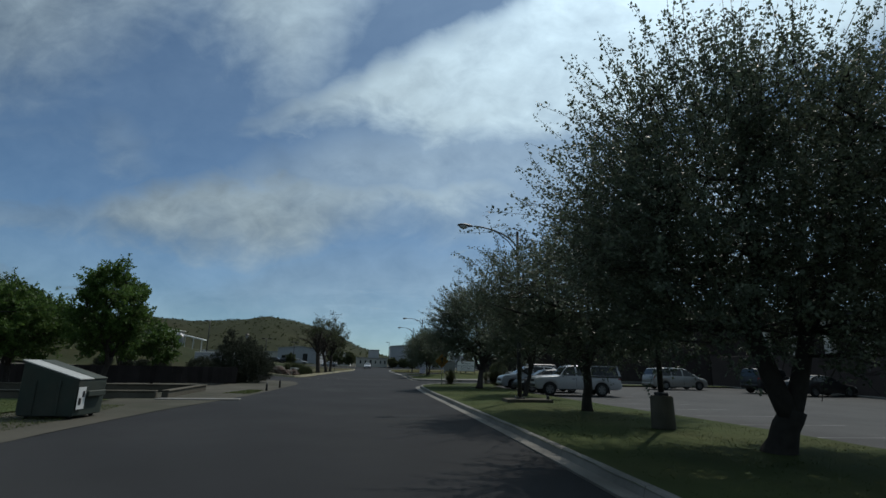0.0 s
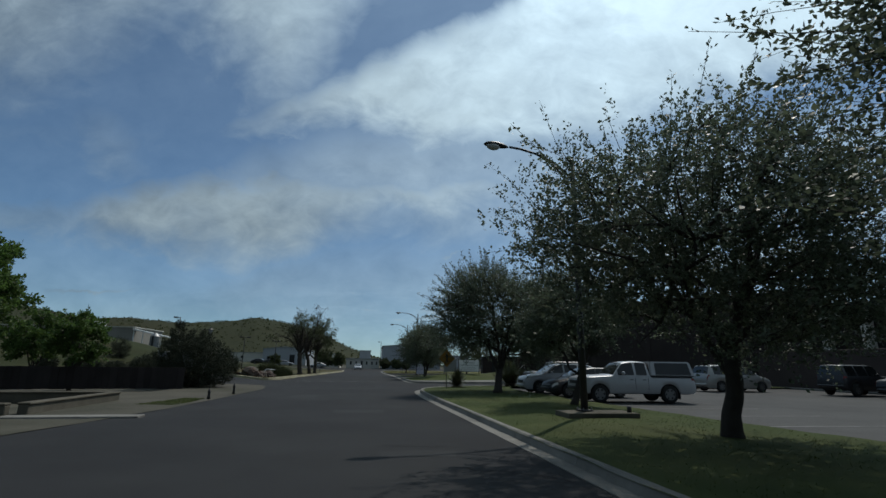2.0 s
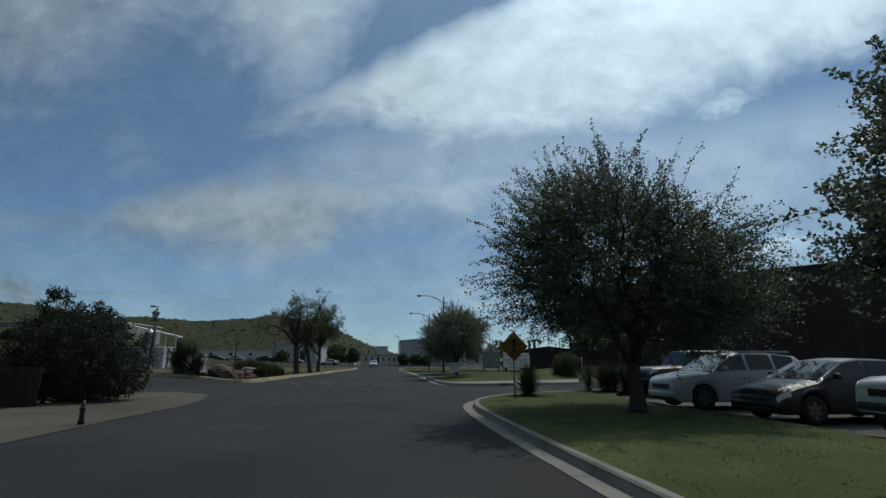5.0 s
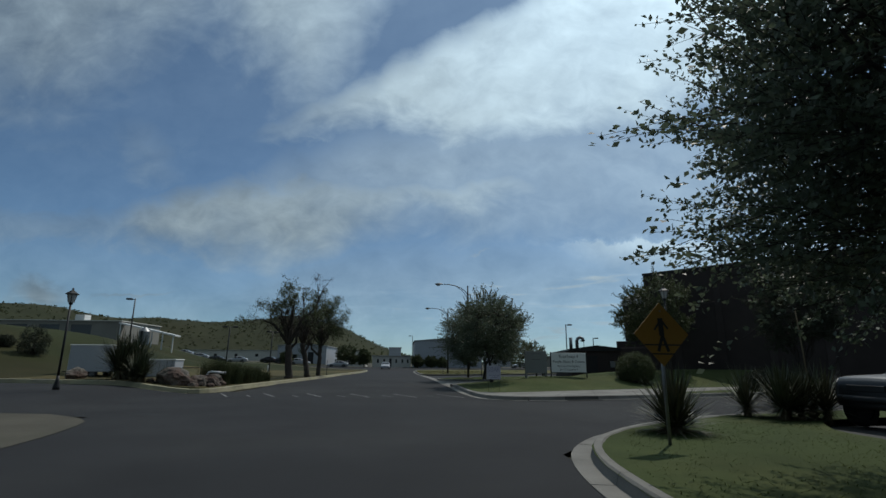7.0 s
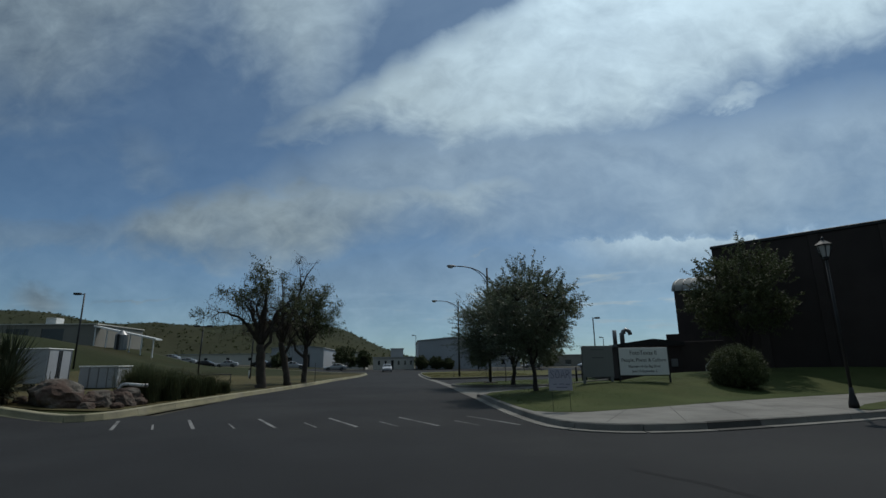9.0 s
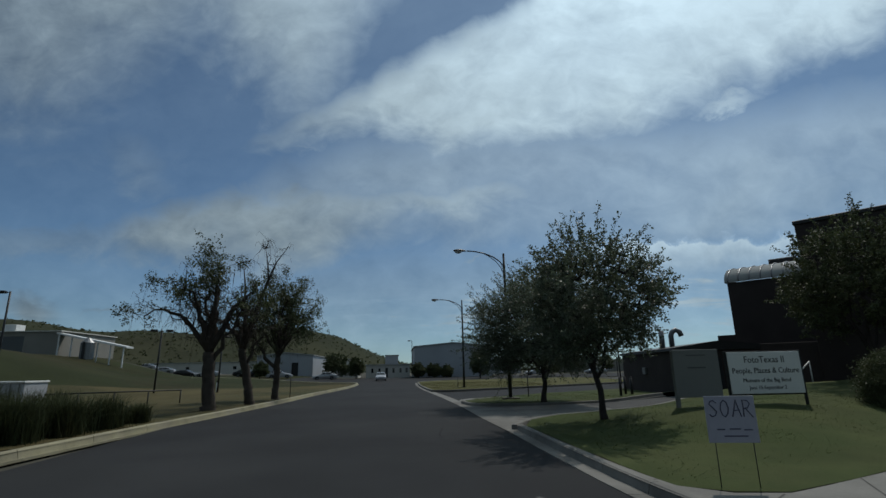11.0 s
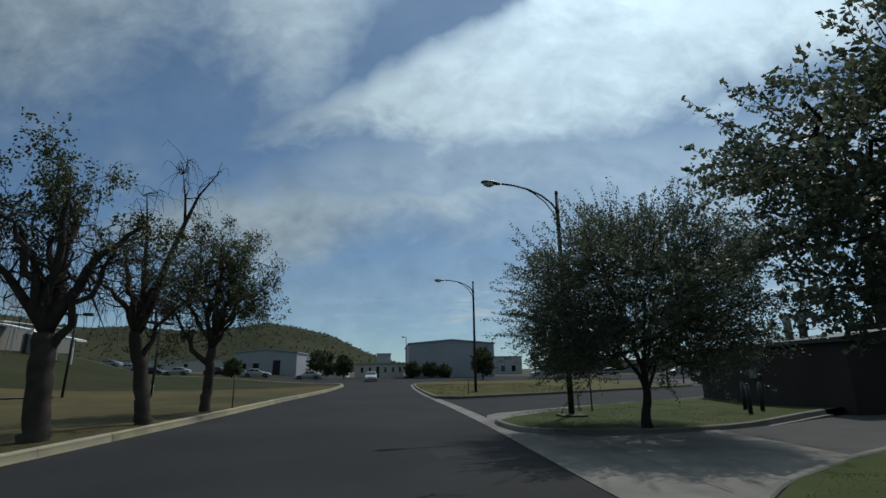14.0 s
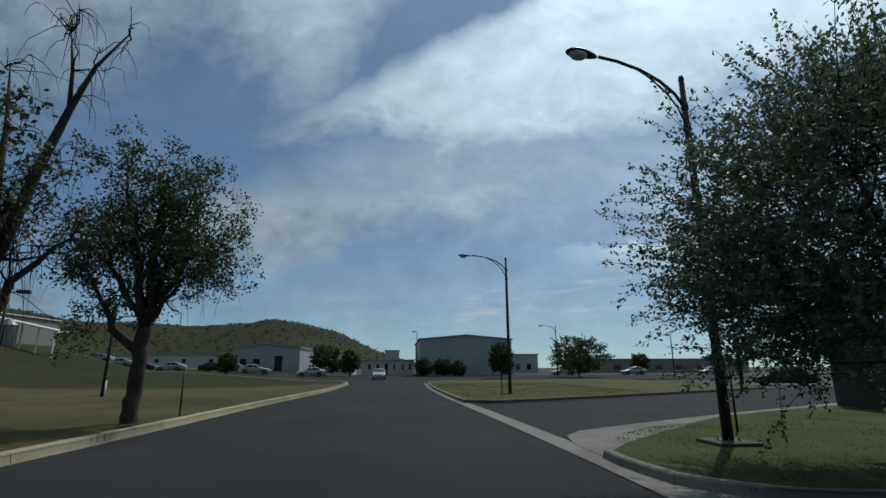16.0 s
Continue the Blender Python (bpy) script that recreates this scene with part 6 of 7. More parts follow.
def build_vehicles():
    car("pickup_truck", "white pickup truck with a white bed topper", "pickup truck", CARWHITE, 12.2, 24.95, 0.02, -3, PICKUP, L=5.2, W=1.80, wb=3.1, r=0.38, belt=(1.13, 1.13),
        panes=((0.325, 0.465), (0.485, 0.575)), front=0.86, clear=0.40, bed=True)
    car("hatchback", "glossy black hatchback beside the pickup", "car", CARDARK, 11.75, 28.5, 0.02, 1, HATCH, L=4.4, W=1.78)
    car("crossover", "white crossover with roof rails", "car", CARWHITE, 11.55, 32.0, 0.02, 0, CROSSOVER, L=4.55, W=1.82, wb=2.65, r=0.35, belt=(1.06, 1.14),
        panes=((0.29, 0.50), (0.52, 0.69), (0.71, 0.85)), rails=True)
    car("offroader", "black boxy off-road vehicle", "car", CARBLACK, 13.2, 36.9, 0.02, 2, BOXY, L=4.2, W=1.8, wb=2.5, r=0.40, belt=(1.18, 1.18), panes=((0.39, 0.60), (0.63, 0.92)), front=0.62, clear=0.46, spare=True)
    car("minivan", "silver-grey minivan parked across the lot", "car", CARGOLD, 25.0, 35.2, 0.02, 182, VAN, L=4.9, W=1.9, wb=3.0, r=0.34, belt=(1.04, 1.10), panes=((0.25, 0.45), (0.47, 0.66), (0.68, 0.88)))
    car("offroader", "dark sport utility vehicle by the brick wall", "car", CARDARK, 30.4, 31.0, 0.02, 186, BOXY, L=4.4, W=1.85, wb=2.65, r=0.38, belt=(1.14, 1.16), panes=((0.39, 0.56), (0.58, 0.75), (0.77, 0.93)), clear=0.36)
    car("sedan", "dark sedan parked by the brick wall", "car", CARBLACK, 31.4, 28.0, 0.02, 184, SEDAN, L=4.8, W=1.82, wb=2.8)
    car("sedan", "black car parked at the verge", "car", CARBLACK, 14.3, 3.4, 0.02, 0, SEDAN, L=4.7, W=1.82, wb=2.75)
    car("sedan", "dark teal sedan on the cross street", "car", CARTEAL, 33.4, 101.6, 0.02, -30, SEDAN, L=4.7, W=1.82, wb=2.8)
    car("sedan", "white car facing along the far road", "car", CARWHITE, -2.6, 133, land(-2.6, 133), 92, SEDAN, L=4.5)
    g = "cars in the far lots"
    for x, y, rz, c in ((-48.5, 153, 8, CARWHITE), (-43.0, 151, 174, CARDARK), (-38.0, 149, 6, CARWHITE), (-53.0, 155, 4, CARSILVER),
                        (-13.5, 141, 10, CARSILVER), (-21.5, 139, 185, CARWHITE), (-24.8, 140, 180, CARDARK), (-28, 141, 175, CARBLACK),
                        (30.0, 150, 5, CARWHITE), (58, 150, 4, CARSILVER), (44, 152, 0, CARSILVER)):
        lab = {CARSILVER: "silver", CARWHITE: "white", CARDARK: "dark", CARBLACK: "black"}[c] + " car parked near the far buildings"
        car("sedan", lab, "car", c, x, y, land(x, y) - (0.02 if x > -19 else 0.09), rz, HATCH if c is CARDARK else SEDAN, group=g)


build_vehicles()

# ---- buildings ----


def wall_run(parent, a, b, z0, z1, thick, material, name="wall", label=""):
    """A straight wall between two plan points."""
    d = Vector((b[0] - a[0], b[1] - a[1], 0))
    bm = boxed(0, d.length, -thick / 2, thick / 2, z0, z1, 0.02)
    bmesh.ops.transform(bm, matrix=Matrix.LocRotScale((a[0], a[1], 0), Euler((0, 0, math.atan2(d.y, d.x))), None), verts=bm.verts)
    return part(name, bm, material, parent, label)


def house(name, label, x0, x1, y0, y1, z, h, wallmat, roofmat, ridge=0.0, windows=(), doors=(), eave=0.25, group=""):
    """A plain shed or block; windows and doors on its near face as (left share, right share, sill, head)."""
    t = thing(name, label, "building", (x0 + x1) / 2, y0, z, group=group)
    w, d = (x1 - x0) / 2, y1 - y0
    cuts = sorted([(-w + 2 * w * a, -w + 2 * w * b, s, e) for a, b, s, e in (*windows, *doors)])
    bm, x = bmesh.new(), -w
    for a, b, s, e in cuts:
        box(bm, x, a, 0, 0.25, -0.4, h)
        box(bm, a, b, 0, 0.25, e, h)
        if s > 0.05:
            box(bm, a, b, 0, 0.25, -0.4, s)
        x = b
    box(bm, x, w, 0, 0.25, -0.4, h)
    part("front_wall", bm, wallmat, t)
    part("side_wall", boxed(-w, -w + 0.25, 0.252, d - 0.252, -0.4, h), wallmat, t)
    part("side_wall", boxed(w - 0.25, w, 0.252, d - 0.252, -0.4, h), wallmat, t)
    part("back_wall", boxed(-w, w, d - 0.25, d, -0.4, h), wallmat, t)
    roof = bmesh.new()
    n = 2
    pts = [(-w - eave, h), (0, h + ridge), (w + eave, h)] if ridge else [(-w - eave, h), (0, h), (w + eave, h)]
    lo = [[roof.verts.new((px, py, pz + 0.003)) for px, pz in pts] for py in (-eave, d + eave)]
    hi = [[roof.verts.new((px, py, pz + 0.18)) for px, pz in pts] for py in (-eave, d + eave)]
    for k in range(n):
        roof.faces.new((hi[0][k], hi[0][k + 1], hi[1][k + 1], hi[1][k]))
        roof.faces.new((lo[0][k], lo[1][k], lo[1][k + 1], lo[0][k + 1]))
        for s in (0, 1):
            roof.faces.new((lo[s][k], lo[s][k + 1], hi[s][k + 1], hi[s][k]))
    roof.faces.new((lo[0][0], hi[0][0], hi[1][0], lo[1][0]))
    roof.faces.new((lo[0][2], hi[0][2], hi[1][2], lo[1][2]))
    bmesh.ops.recalc_face_normals(roof, faces=roof.faces[:])
    part("roof", roof, roofmat, t)
    if ridge:
        g = bmesh.new()
        v = [g.verts.new(p) for p in ((-w, 0.02, h), (w, 0.02, h), (0, 0.02, h + ridge), (-w, 0.2, h), (w, 0.2, h), (0, 0.2, h + ridge))]
        g.faces.new((v[0], v[1], v[2])), g.faces.new((v[3], v[5], v[4]))
        part("gable", g, wallmat, t)
    for a, b, s, e in windows:
        xa, xb = -w + 2 * w * a, -w + 2 * w * b
        win = part("window", boxed(xa, xb, 0.09, 0.13, s, e), WINDOWGLASS, t)
        part("frame", boxed(xa - 0.05, xb + 0.05, -0.03, 0.06, s - 0.07, s - 0.003), WHITE, win)
    for a, b, s, e in doors:
        part("door", boxed(-w + 2 * w * a, -w + 2 * w * b, 0.08, 0.14, s, e), BLACK, t)
    return t


def build_museum():
    """Dark brown brick museum: a tall block, a barrel-roofed block behind it and a low wing."""
    t = thing("museum", "large dark brown brick museum with flat parapets", "building", 0, 0, 0)
    d = Vector((0.655, -0.755, 0))
    n = Vector((0.755, 0.655, 0))
    a = Vector((20.5, 64.9, 0))
    b, c = a + d * 30, a + n * 12

    def block(o, along, deep, z0, z1, name, mtl=BRICK):
        bm = boxed(0, along, 0, deep, z0, z1, 0.03)
        bmesh.ops.transform(bm, matrix=Matrix.LocRotScale(o, Euler((0, 0, math.atan2(d.y, d.x))), None), verts=bm.verts)
        return part(name, bm, mtl, t)

    block(a, 30, 14, -0.3, 8.45, "main_block")
    block(a - d * 0.06 - n * 0.06, 30.1, 0.34, 8.453, 8.66, "parapet", STEEL)
    for k in range(9):
        block(a + d * (2.0 + 3.1 * k) - n * 0.055, 0.5, 0.05, -0.2, 8.44, "pilaster")
    # barrel-roofed block
    o = Vector((22.6, 73.6, 0))
    block(o, 9.0, 12, -0.3, 7.0, "rear_block")
    verts, faces, m = [], [], 14
    for k in range(m + 1):
        ang = math.pi * 0.5 * k / m
        out, up = 2.9 * (1 - math.cos(ang)), 1.25 * math.sin(ang)
        for s in (-0.12, 9.1):
            p = o + d * s + n * (out - 0.12)
            verts.append((p.x, p.y, 7.0 + up))
    for k in range(m):
        faces.append((2 * k, 2 * k + 1, 2 * k + 3, 2 * k + 2))
    for s in (-0.12, 9.1):
        p = o + d * s + n * 2.78
        verts.append((p.x, p.y, 7.0))
    faces.append(tuple([2 * k for k in range(m + 1)][::-1]) + (2 * m + 2,))
    roof = place("barrel_roof", mesh_of("barrel_roof", verts, faces, ROOFMETAL, True), t, "curved standing-seam metal roof")
    for j in range(15):
        runs = []
        for k in range(m + 1):
            ang = math.pi * 0.5 * k / m
            p = o + d * (0.1 + 0.63 * j) + n * (2.9 * (1 - math.cos(ang)) - 0.12)
            runs.append((p.x, p.y, 7.02 + 1.25 * math.sin(ang)))
        place("seam", tubes("seam", [(runs, [0.045] * len(runs))], GALV, 4), roof)
    block(o + d * 2.0 + n * 3.2, 1.6, 1.2, 8.0, 8.75, "roof_unit", STEEL)
    block(o - d * 1.2 + n * 0.5, 1.2, 8, -0.3, 3.6, "side_wing")
    block(Vector((18.3, 67.6, 0)), 8.0, 6.0, -0.3, 2.7, "link_wing")
    # low brick building with vents
    t2 = thing("brick_annex", "low dark brick annex with roof vents", "building", 15.0, 67.7, 0, -11)
    part("wall", boxed(0, 4.7, 0.0, 11.4, -0.3, 2.45, 0.02), BRICK, t2)
    part("low_link", boxed(4.703, 8.6, 0.4, 8.0, -0.3, 2.0, 0.02), BRICK, t2)
    slab = bmesh.new()
    v = [slab.verts.new(p) for p in ((-0.15, -0.15, 2.455), (4.85, -0.15, 2.455), (4.85, 11.55, 2.455), (-0.15, 11.55, 2.455), (-0.15, -0.15, 2.60), (4.85, -0.15, 2.60), (4.85, 11.55, 2.60), (-0.15, 11.55, 2.60), (2.2, -0.15, 2.92), (2.2, 11.55, 2.92))]
    for f in ((0, 1, 5, 8, 4), (2, 3, 7, 9, 6), (0, 4, 7, 3), (1, 2, 6, 5), (4, 8, 9, 7), (8, 5, 6, 9), (0, 3, 2, 1)):
        slab.faces.new([v[i] for i in f])
    part("roof", slab, STEEL, t2)
    part("door", boxed(1.2, 2.2, -0.03, 0.03, 0.0, 2.05, 0.01), BLACK, t2)
    part("wall_box", boxed(-0.14, 0.0, 5.4, 6.0, 1.2, 1.6, 0.02), GALV, t2, "small grey metal box")
    part("wall_box", boxed(3.2, 3.6, -0.12, 0.0, 1.1, 1.6, 0.02), GALV, t2, "small grey metal box")
    place("vent_pipe", tubes("vent_pipe", [([(0.65, 4.0, 2.55), (0.65, 4.0, 3.75)], [0.15, 0.15])], GALV, 12), t2)
    place("vent_pipe", tubes("vent_pipe", [([(1.2, 4.0, 2.55), (1.2, 4.0, 3.45), (1.28, 4.0, 3.65), (1.5, 4.0, 3.78), (1.72, 4.0, 3.65), (1.8, 4.0, 3.4)], [0.15] * 6)], GALV, 12), t2, "hooked steel vent")
    # pale handrails by the museum wing
    for x in (19.3,):
        h = thing("handrail", "pale sloping metal handrail by the museum wing", "handrail", x, 64.6, land(x, 64.6) + 0.05, 0)
        place("rail", tubes("rail", [([(-0.35, 0, 0.45), (0.35, 0, 1.05)], [0.03, 0.03])], WHITE, 8), h)
        place("post", tubes("post", [([(-0.35, 0, -0.1), (-0.35, 0, 0.45)], [0.025, 0.025])], WHITE, 8), h)
        place("post", tubes("post", [([(0.35, 0, -0.1), (0.35, 0, 1.05)], [0.025, 0.025])], WHITE, 8), h)
    # rails by the annex
    t3 = thing("bollard", "short dark post on the lawn", "bollard", 12.4, 69.0, 0.15, group="short posts by the annex")
    place("post", tubes("post", [([(0, 0, -0.1), (0, 0, 0.95)], [0.07, 0.07])], BLACK, 10), t3)
    place("cap", tubes("cap", [([(0, 0, 0.95), (0, 0, 1.0)], [0.07, 0.04])], BLACK, 10), t3)
    copy_thing(t3, pose(13.4, 70.6, 0.15))
    copy_thing(t3, pose(13.3, 69.6, 0.15))


def build_lot_wall():
    """Brick hall with pale pillars beyond the parking lot."""
    t = thing("brick_hall", "dark brick hall with pale square pillars beyond the lot", "building", 0, 0, 0)
    part("wall", boxed(38, 60, 24.0, 60, -0.3, 6.5, 0.03), BRICK, t)
    part("low_wall", boxed(34.6, 37.98, 20, 44, -0.3, 3.0, 0.03), BRICK, t)
    for k in range(6):
        part("pillar", boxed(37.0, 37.6, 22 + 3.4 * k, 22.6 + 3.4 * k, 3.003, 6.0, 0.03), CREAM, t)
    part("canopy", boxed(36.6, 38.4, 20, 44, 6.003, 6.5, 0.03), STEEL, t)
    build_curb([(35.5, 45), (34.2, 42.5), (34.0, 30), (34.0, 10)], CONCRETE, "pale curb at the far side of the lot", side=-1, gutter=0.1)


def build_far_buildings():
    house("metal_hall", "large pale metal hall with a shallow gable", 3.9, 20.6, 150.4, 176, 0.3, 6.3, WHITEWALL, ROOFMETAL, 0.75)
    house("low_office", "long low cream building with small windows", -6.8, 3.0, 157, 164, 0.4, 2.6, CREAM, ROOFMETAL, 0.0,
          tuple((a, a + 0.05, 0.9, 1.9) for a in (0.12, 0.28, 0.60, 0.76, 0.90)), ((0.44, 0.50, 0.0, 2.05),))
    house("workshop", "grey workshop with a pale low-pitched roof", -31.5, -19.0, 160, 182, 1.0, 4.5, WHITEWALL, ROOFMETAL, 0.7, ((0.1, 0.2, 1.2, 2.4), (0.3, 0.4, 1.2, 2.4)), ((0.62, 0.74, 0.0, 3.0),))
    house("long_shed", "long pale low shed among parked cars", -62, -33.0, 176, 186, 2.2, 2.4, CREAM, ROOFMETAL, 0.0, tuple((a, a + 0.03, 0.7, 1.5) for a in (0.1, 0.3, 0.5, 0.7)))
    house("shed", "small cream shed between trees", -15.5, -9.2, 166, 174, 0.6, 3.6, CREAM, ROOFMETAL, 0.5)
    house("block", "pale block building in the distance", 29.5, 37.0, 192, 204, 0.0, 5.0, WHITEWALL, ROOFMETAL, 0.0, ((0.2, 0.35, 1.0, 2.6), (0.6, 0.75, 1.0, 2.6)))
    house("brick_row", "long low brown building on the far side of the field", 46, 92, 186, 200, 0.0, 3.6, STUCCO, ROOFMETAL, 0.0, tuple((a, a + 0.04, 0.9, 2.2) for a in (0.08, 0.2, 0.32, 0.44, 0.56, 0.68, 0.8, 0.92)))
    house("town_house", "small pale building at the foot of the hill", -4.6, 0.2, 230, 240, 1.0, 6.3, WHITEWALL, ROOFMETAL)
    # school with a long canopy on the bank
    z = 5.55
    t = house("hilltop_school", "long pale flat-roofed school on the bank", -98, -55.0, 130, 146, z, 3.6, STUCCO, CREAM, 0.0, tuple((a, a + 0.09, 0.2, 2.9) for a in (0.08, 0.22, 0.36, 0.50, 0.64, 0.78)))
    part("penthouse", boxed(12.2, 14.0, 0.5, 2.6, 3.7, 4.9, 0.04), WHITE, t)
    t = thing("covered_walk", "long white covered walk stepping down the bank", "canopy", -54.9, 130, z)
    d = bmesh.new()
    box(d, 0, 11, -1.2, 1.2, 0, 0.26)
    for v in d.verts:
        v.co.z += 3.1 - v.co.x * 0.22
    part("roof", d, WHITE, t)
    for k in range(6):
        x = 0.3 + k * 2.05
        part("post", boxed(x - 0.08, x + 0.08, -1.05, -0.89, -3.6, 3.06 - x * 0.22), WHITE, t)
    tank = bmesh.new()
    bmesh.ops.create_cone(tank, cap_ends=True, segments=14, radius1=1.0, radius2=1.0, depth=2.6, matrix=Matrix.Translation((0, 0, 1.3)))
    bmesh.ops.create_cone(tank, cap_ends=True, segments=14, radius1=1.05, radius2=0.25, depth=0.8, matrix=Matrix.Translation((0, 0, 3.0)))
    owner = thing("storage_tank", "pale steel tank with a conical top", "tank", -49.5, 128.2, land(-49.5, 128.2) + 0.1)
    part("drum", tank, GALV, owner)
    part("ladder", boxed(-0.2, 0.2, -1.10, -1.03, 0, 2.7), STEEL, owner)


def build_leftside():
    # dumpster
    t = thing("dumpster", "dark green steel dumpster with a pale sloping lid", "dumpster", -8.4, 11.4, 0.02, -4)
    t.scale = (0.92, 0.68, 0.92)
    bm = bmesh.new()
    prof = [(-0.78, 0.08), (0.78, 0.08), (0.84, 1.02), (0.84, 1.12), (-0.84, 1.62), (-0.84, 0.2)]
    rings = [[bm.verts.new((x, y, z)) for x, z in prof] for y in (-0.92, 0.92)]
    for i in range(len(prof)):
        bm.faces.new((rings[0][i], rings[0][(i + 1) % 6], rings[1][(i + 1) % 6], rings[1][i]))
    bm.faces.new(rings[0][::-1]), bm.faces.new(rings[1])
    bmesh.ops.recalc_face_normals(bm, faces=bm.faces[:])
    bmesh.ops.bevel(bm, geom=bm.edges[:], offset=0.02, segments=1, affect="EDGES")
    part("bin", bm, DUMPGREEN, t, "dark green steel bin")
    for y0, y1 in ((-0.92, -0.01), (0.01, 0.92)):
        b = boxed(-0.92, 0.86, y0, y1, 0.0, 0.04, 0.012)
        for v in b.verts:
            v.co.z += 1.385 - v.co.x * 0.2985
        part("lid", b, LID if y0 < 0 else DUMPGREEN, t, "pale grey plastic lid" if y0 < 0 else "green lid")
    for x in (-0.4, 0.3):
        part("rib", boxed(x - 0.04, x + 0.04, -0.965, -0.915, 0.1, 1.1, 0.01), DUMPGREEN, t)
    part("side_pocket", boxed(0.86, 0.94, -0.40, 0.75, 0.62, 0.80, 0.02), DUMPGREEN, t)
    label = part("sticker", boxed(0.846, 0.856, -0.88, -0.42, 0.28, 0.92), WHITE, t, "white sticker with black bars")
    part("sticker_bar", boxed(0.857, 0.862, -0.82, -0.66, 0.40, 0.60), BLACK, label)
    part("sticker_bar", boxed(0.857, 0.862, -0.62, -0.48, 0.62, 0.80), BLACK, label)
    for x in (-0.6, 0.6):
        for y in (-0.7, 0.7):
            part("caster", boxed(x - 0.07, x + 0.07, y - 0.04, y + 0.04, 0.0, 0.085, 0.02), BLACK, t)
    # dark board fence
    t = thing("board_fence", "long dark board fence behind the dirt lot", "fence", 0, 0, 0)
    a, b = Vector((-9.7, 34.0, 0)), Vector((-27.0, 29.6, 0))
    d = (b - a)
    n = int(d.length / 0.32)
    bm = boxed(-0.004, 0.314, -0.03, 0.03, 0.02, 1.16, 0.006)
    me = bpy.data.meshes.new("board")
    bm.to_mesh(me)
    bm.free()
    me.materials.append(FENCEWALL)
    for k in range(n):
        p = a + d * (k / n)
        place("board", me, t, m=pose(p.x, p.y, 0.008 * math.sin(k * 1.7), 0, 0, math.degrees(math.atan2(d.y, d.x))))
    wall_run(t, (a.x + 0.05, a.y + 0.06), (b.x + 0.05, b.y + 0.06), 0.95, 1.05, 0.05, FENCEWALL, "rail")
    # low planter walls
    for p, q in (((-8.75, 19.3), (-9.0, 25.0)), ((-9.25, 25.05), (-19.0, 24.0)), ((-9.0, 19.1), (-15.5, 18.3))):
        w = thing("planter_wall", "low weathered concrete planter wall", "wall", 0, 0, 0, group="low planter walls")
        wall_run(w, p, q, -0.1, 0.26, 0.26, OLDWALL)
        wall_run(w, p, q, 0.263, 0.33, 0.34, OLDWALL, "coping")
    # concrete sill across the mouth of the yard
    t = thing("drive_sill", "low pale concrete sill at the edge of the dirt yard", "sill", -7.0, 18.55, 0.0, 5)
    part("slab", boxed(-1.7, 1.6, -0.28, 0.28, -0.05, 0.055, 0.015), CONCRETE, t)
    part("drain_slot", boxed(-1.0, 0.5, -0.40, -0.285, -0.03, 0.02, 0.01), BLACK, t, "dark drain slot")
    # hydrant-like short post and stump posts by the shoulder
    for x, y, h in ((-5.8, 25.7, 0.42), (-5.75, 29.3, 0.5)):
        t = thing("marker_stub", "short dark stub post in the shoulder", "post", x, y, 0.02, group="stub posts on the shoulder")
        place("post", tubes("post", [([(0, 0, -0.05), (0, 0, 0.12), (0, 0, h * 0.7), (0, 0, h)], [0.08, 0.055, 0.05, 0.025])], BLACK, 10), t)
        place("collar", tubes("collar", [([(0, 0, h * 0.62), (0, 0, h * 0.70)], [0.07, 0.07])], BLACK, 10), t)
    # white trailer and container
    t = thing("cargo_trailer", "white box trailer with barred doors parked on the grass", "trailer", -21.9, 67.2, land(-21.9, 67.2) + 0.05, 0)
    part("box", boxed(-2.0, 2.0, -1.1, 1.1, 0.45, 2.38, 0.04), WHITEWALL, t)
    part("roof_cap", boxed(-2.04, 2.04, -1.14, 1.14, 2.383, 2.46, 0.03), WHITE, t)
    for y in (-1.0, -0.13, 0.0, 0.13, 1.0):
        part("door_bar", boxed(2.003, 2.03, y - 0.025, y + 0.025, 0.5, 2.33), STEEL if abs(y) < 0.5 else GALV, t)
    wheel(t, -0.2, -0.98, 0.34, 0.2)
    wheel(t, -0.2, 0.98, 0.34, 0.2)
    place("drawbar", tubes("drawbar", [([(-2.0, 0, 0.5), (-3.0, 0, 0.45)], [0.05, 0.04])], STEEL, 6), t)
    t = thing("white_shed", "low white storage box with a ribbed front", "storage box", -18.7, 70.0, land(-18.7, 70.0) + 0.2, 2)
    part("box", boxed(-1.15, 1.15, -0.9, 0.9, 0.02, 1.3, 0.03), WHITEWALL, t)
    part("lid", boxed(-1.2, 1.2, -0.95, 0.95, 1.303, 1.40, 0.02), WHITE, t)
    for x in (-0.55, 0.0, 0.55, 0.95):
        part("rib", boxed(x - 0.02, x + 0.02, -0.93, -0.905, 0.05, 1.28), GALV, t)
    # boulders and rubble
    rocks = ((-10.2, 52.4, 0.74), (-9.3, 53.0, 0.52), (-8.8, 53.5, 0.46), (-9.0, 54.1, 0.55), (-15.6, 53.6, 0.55), (-9.3, 52.3, 0.24), (-8.6, 52.8, 0.22), (-9.7, 53.9, 0.34), (-8.55, 54.0, 0.28), (-11.3, 52.4, 0.24))
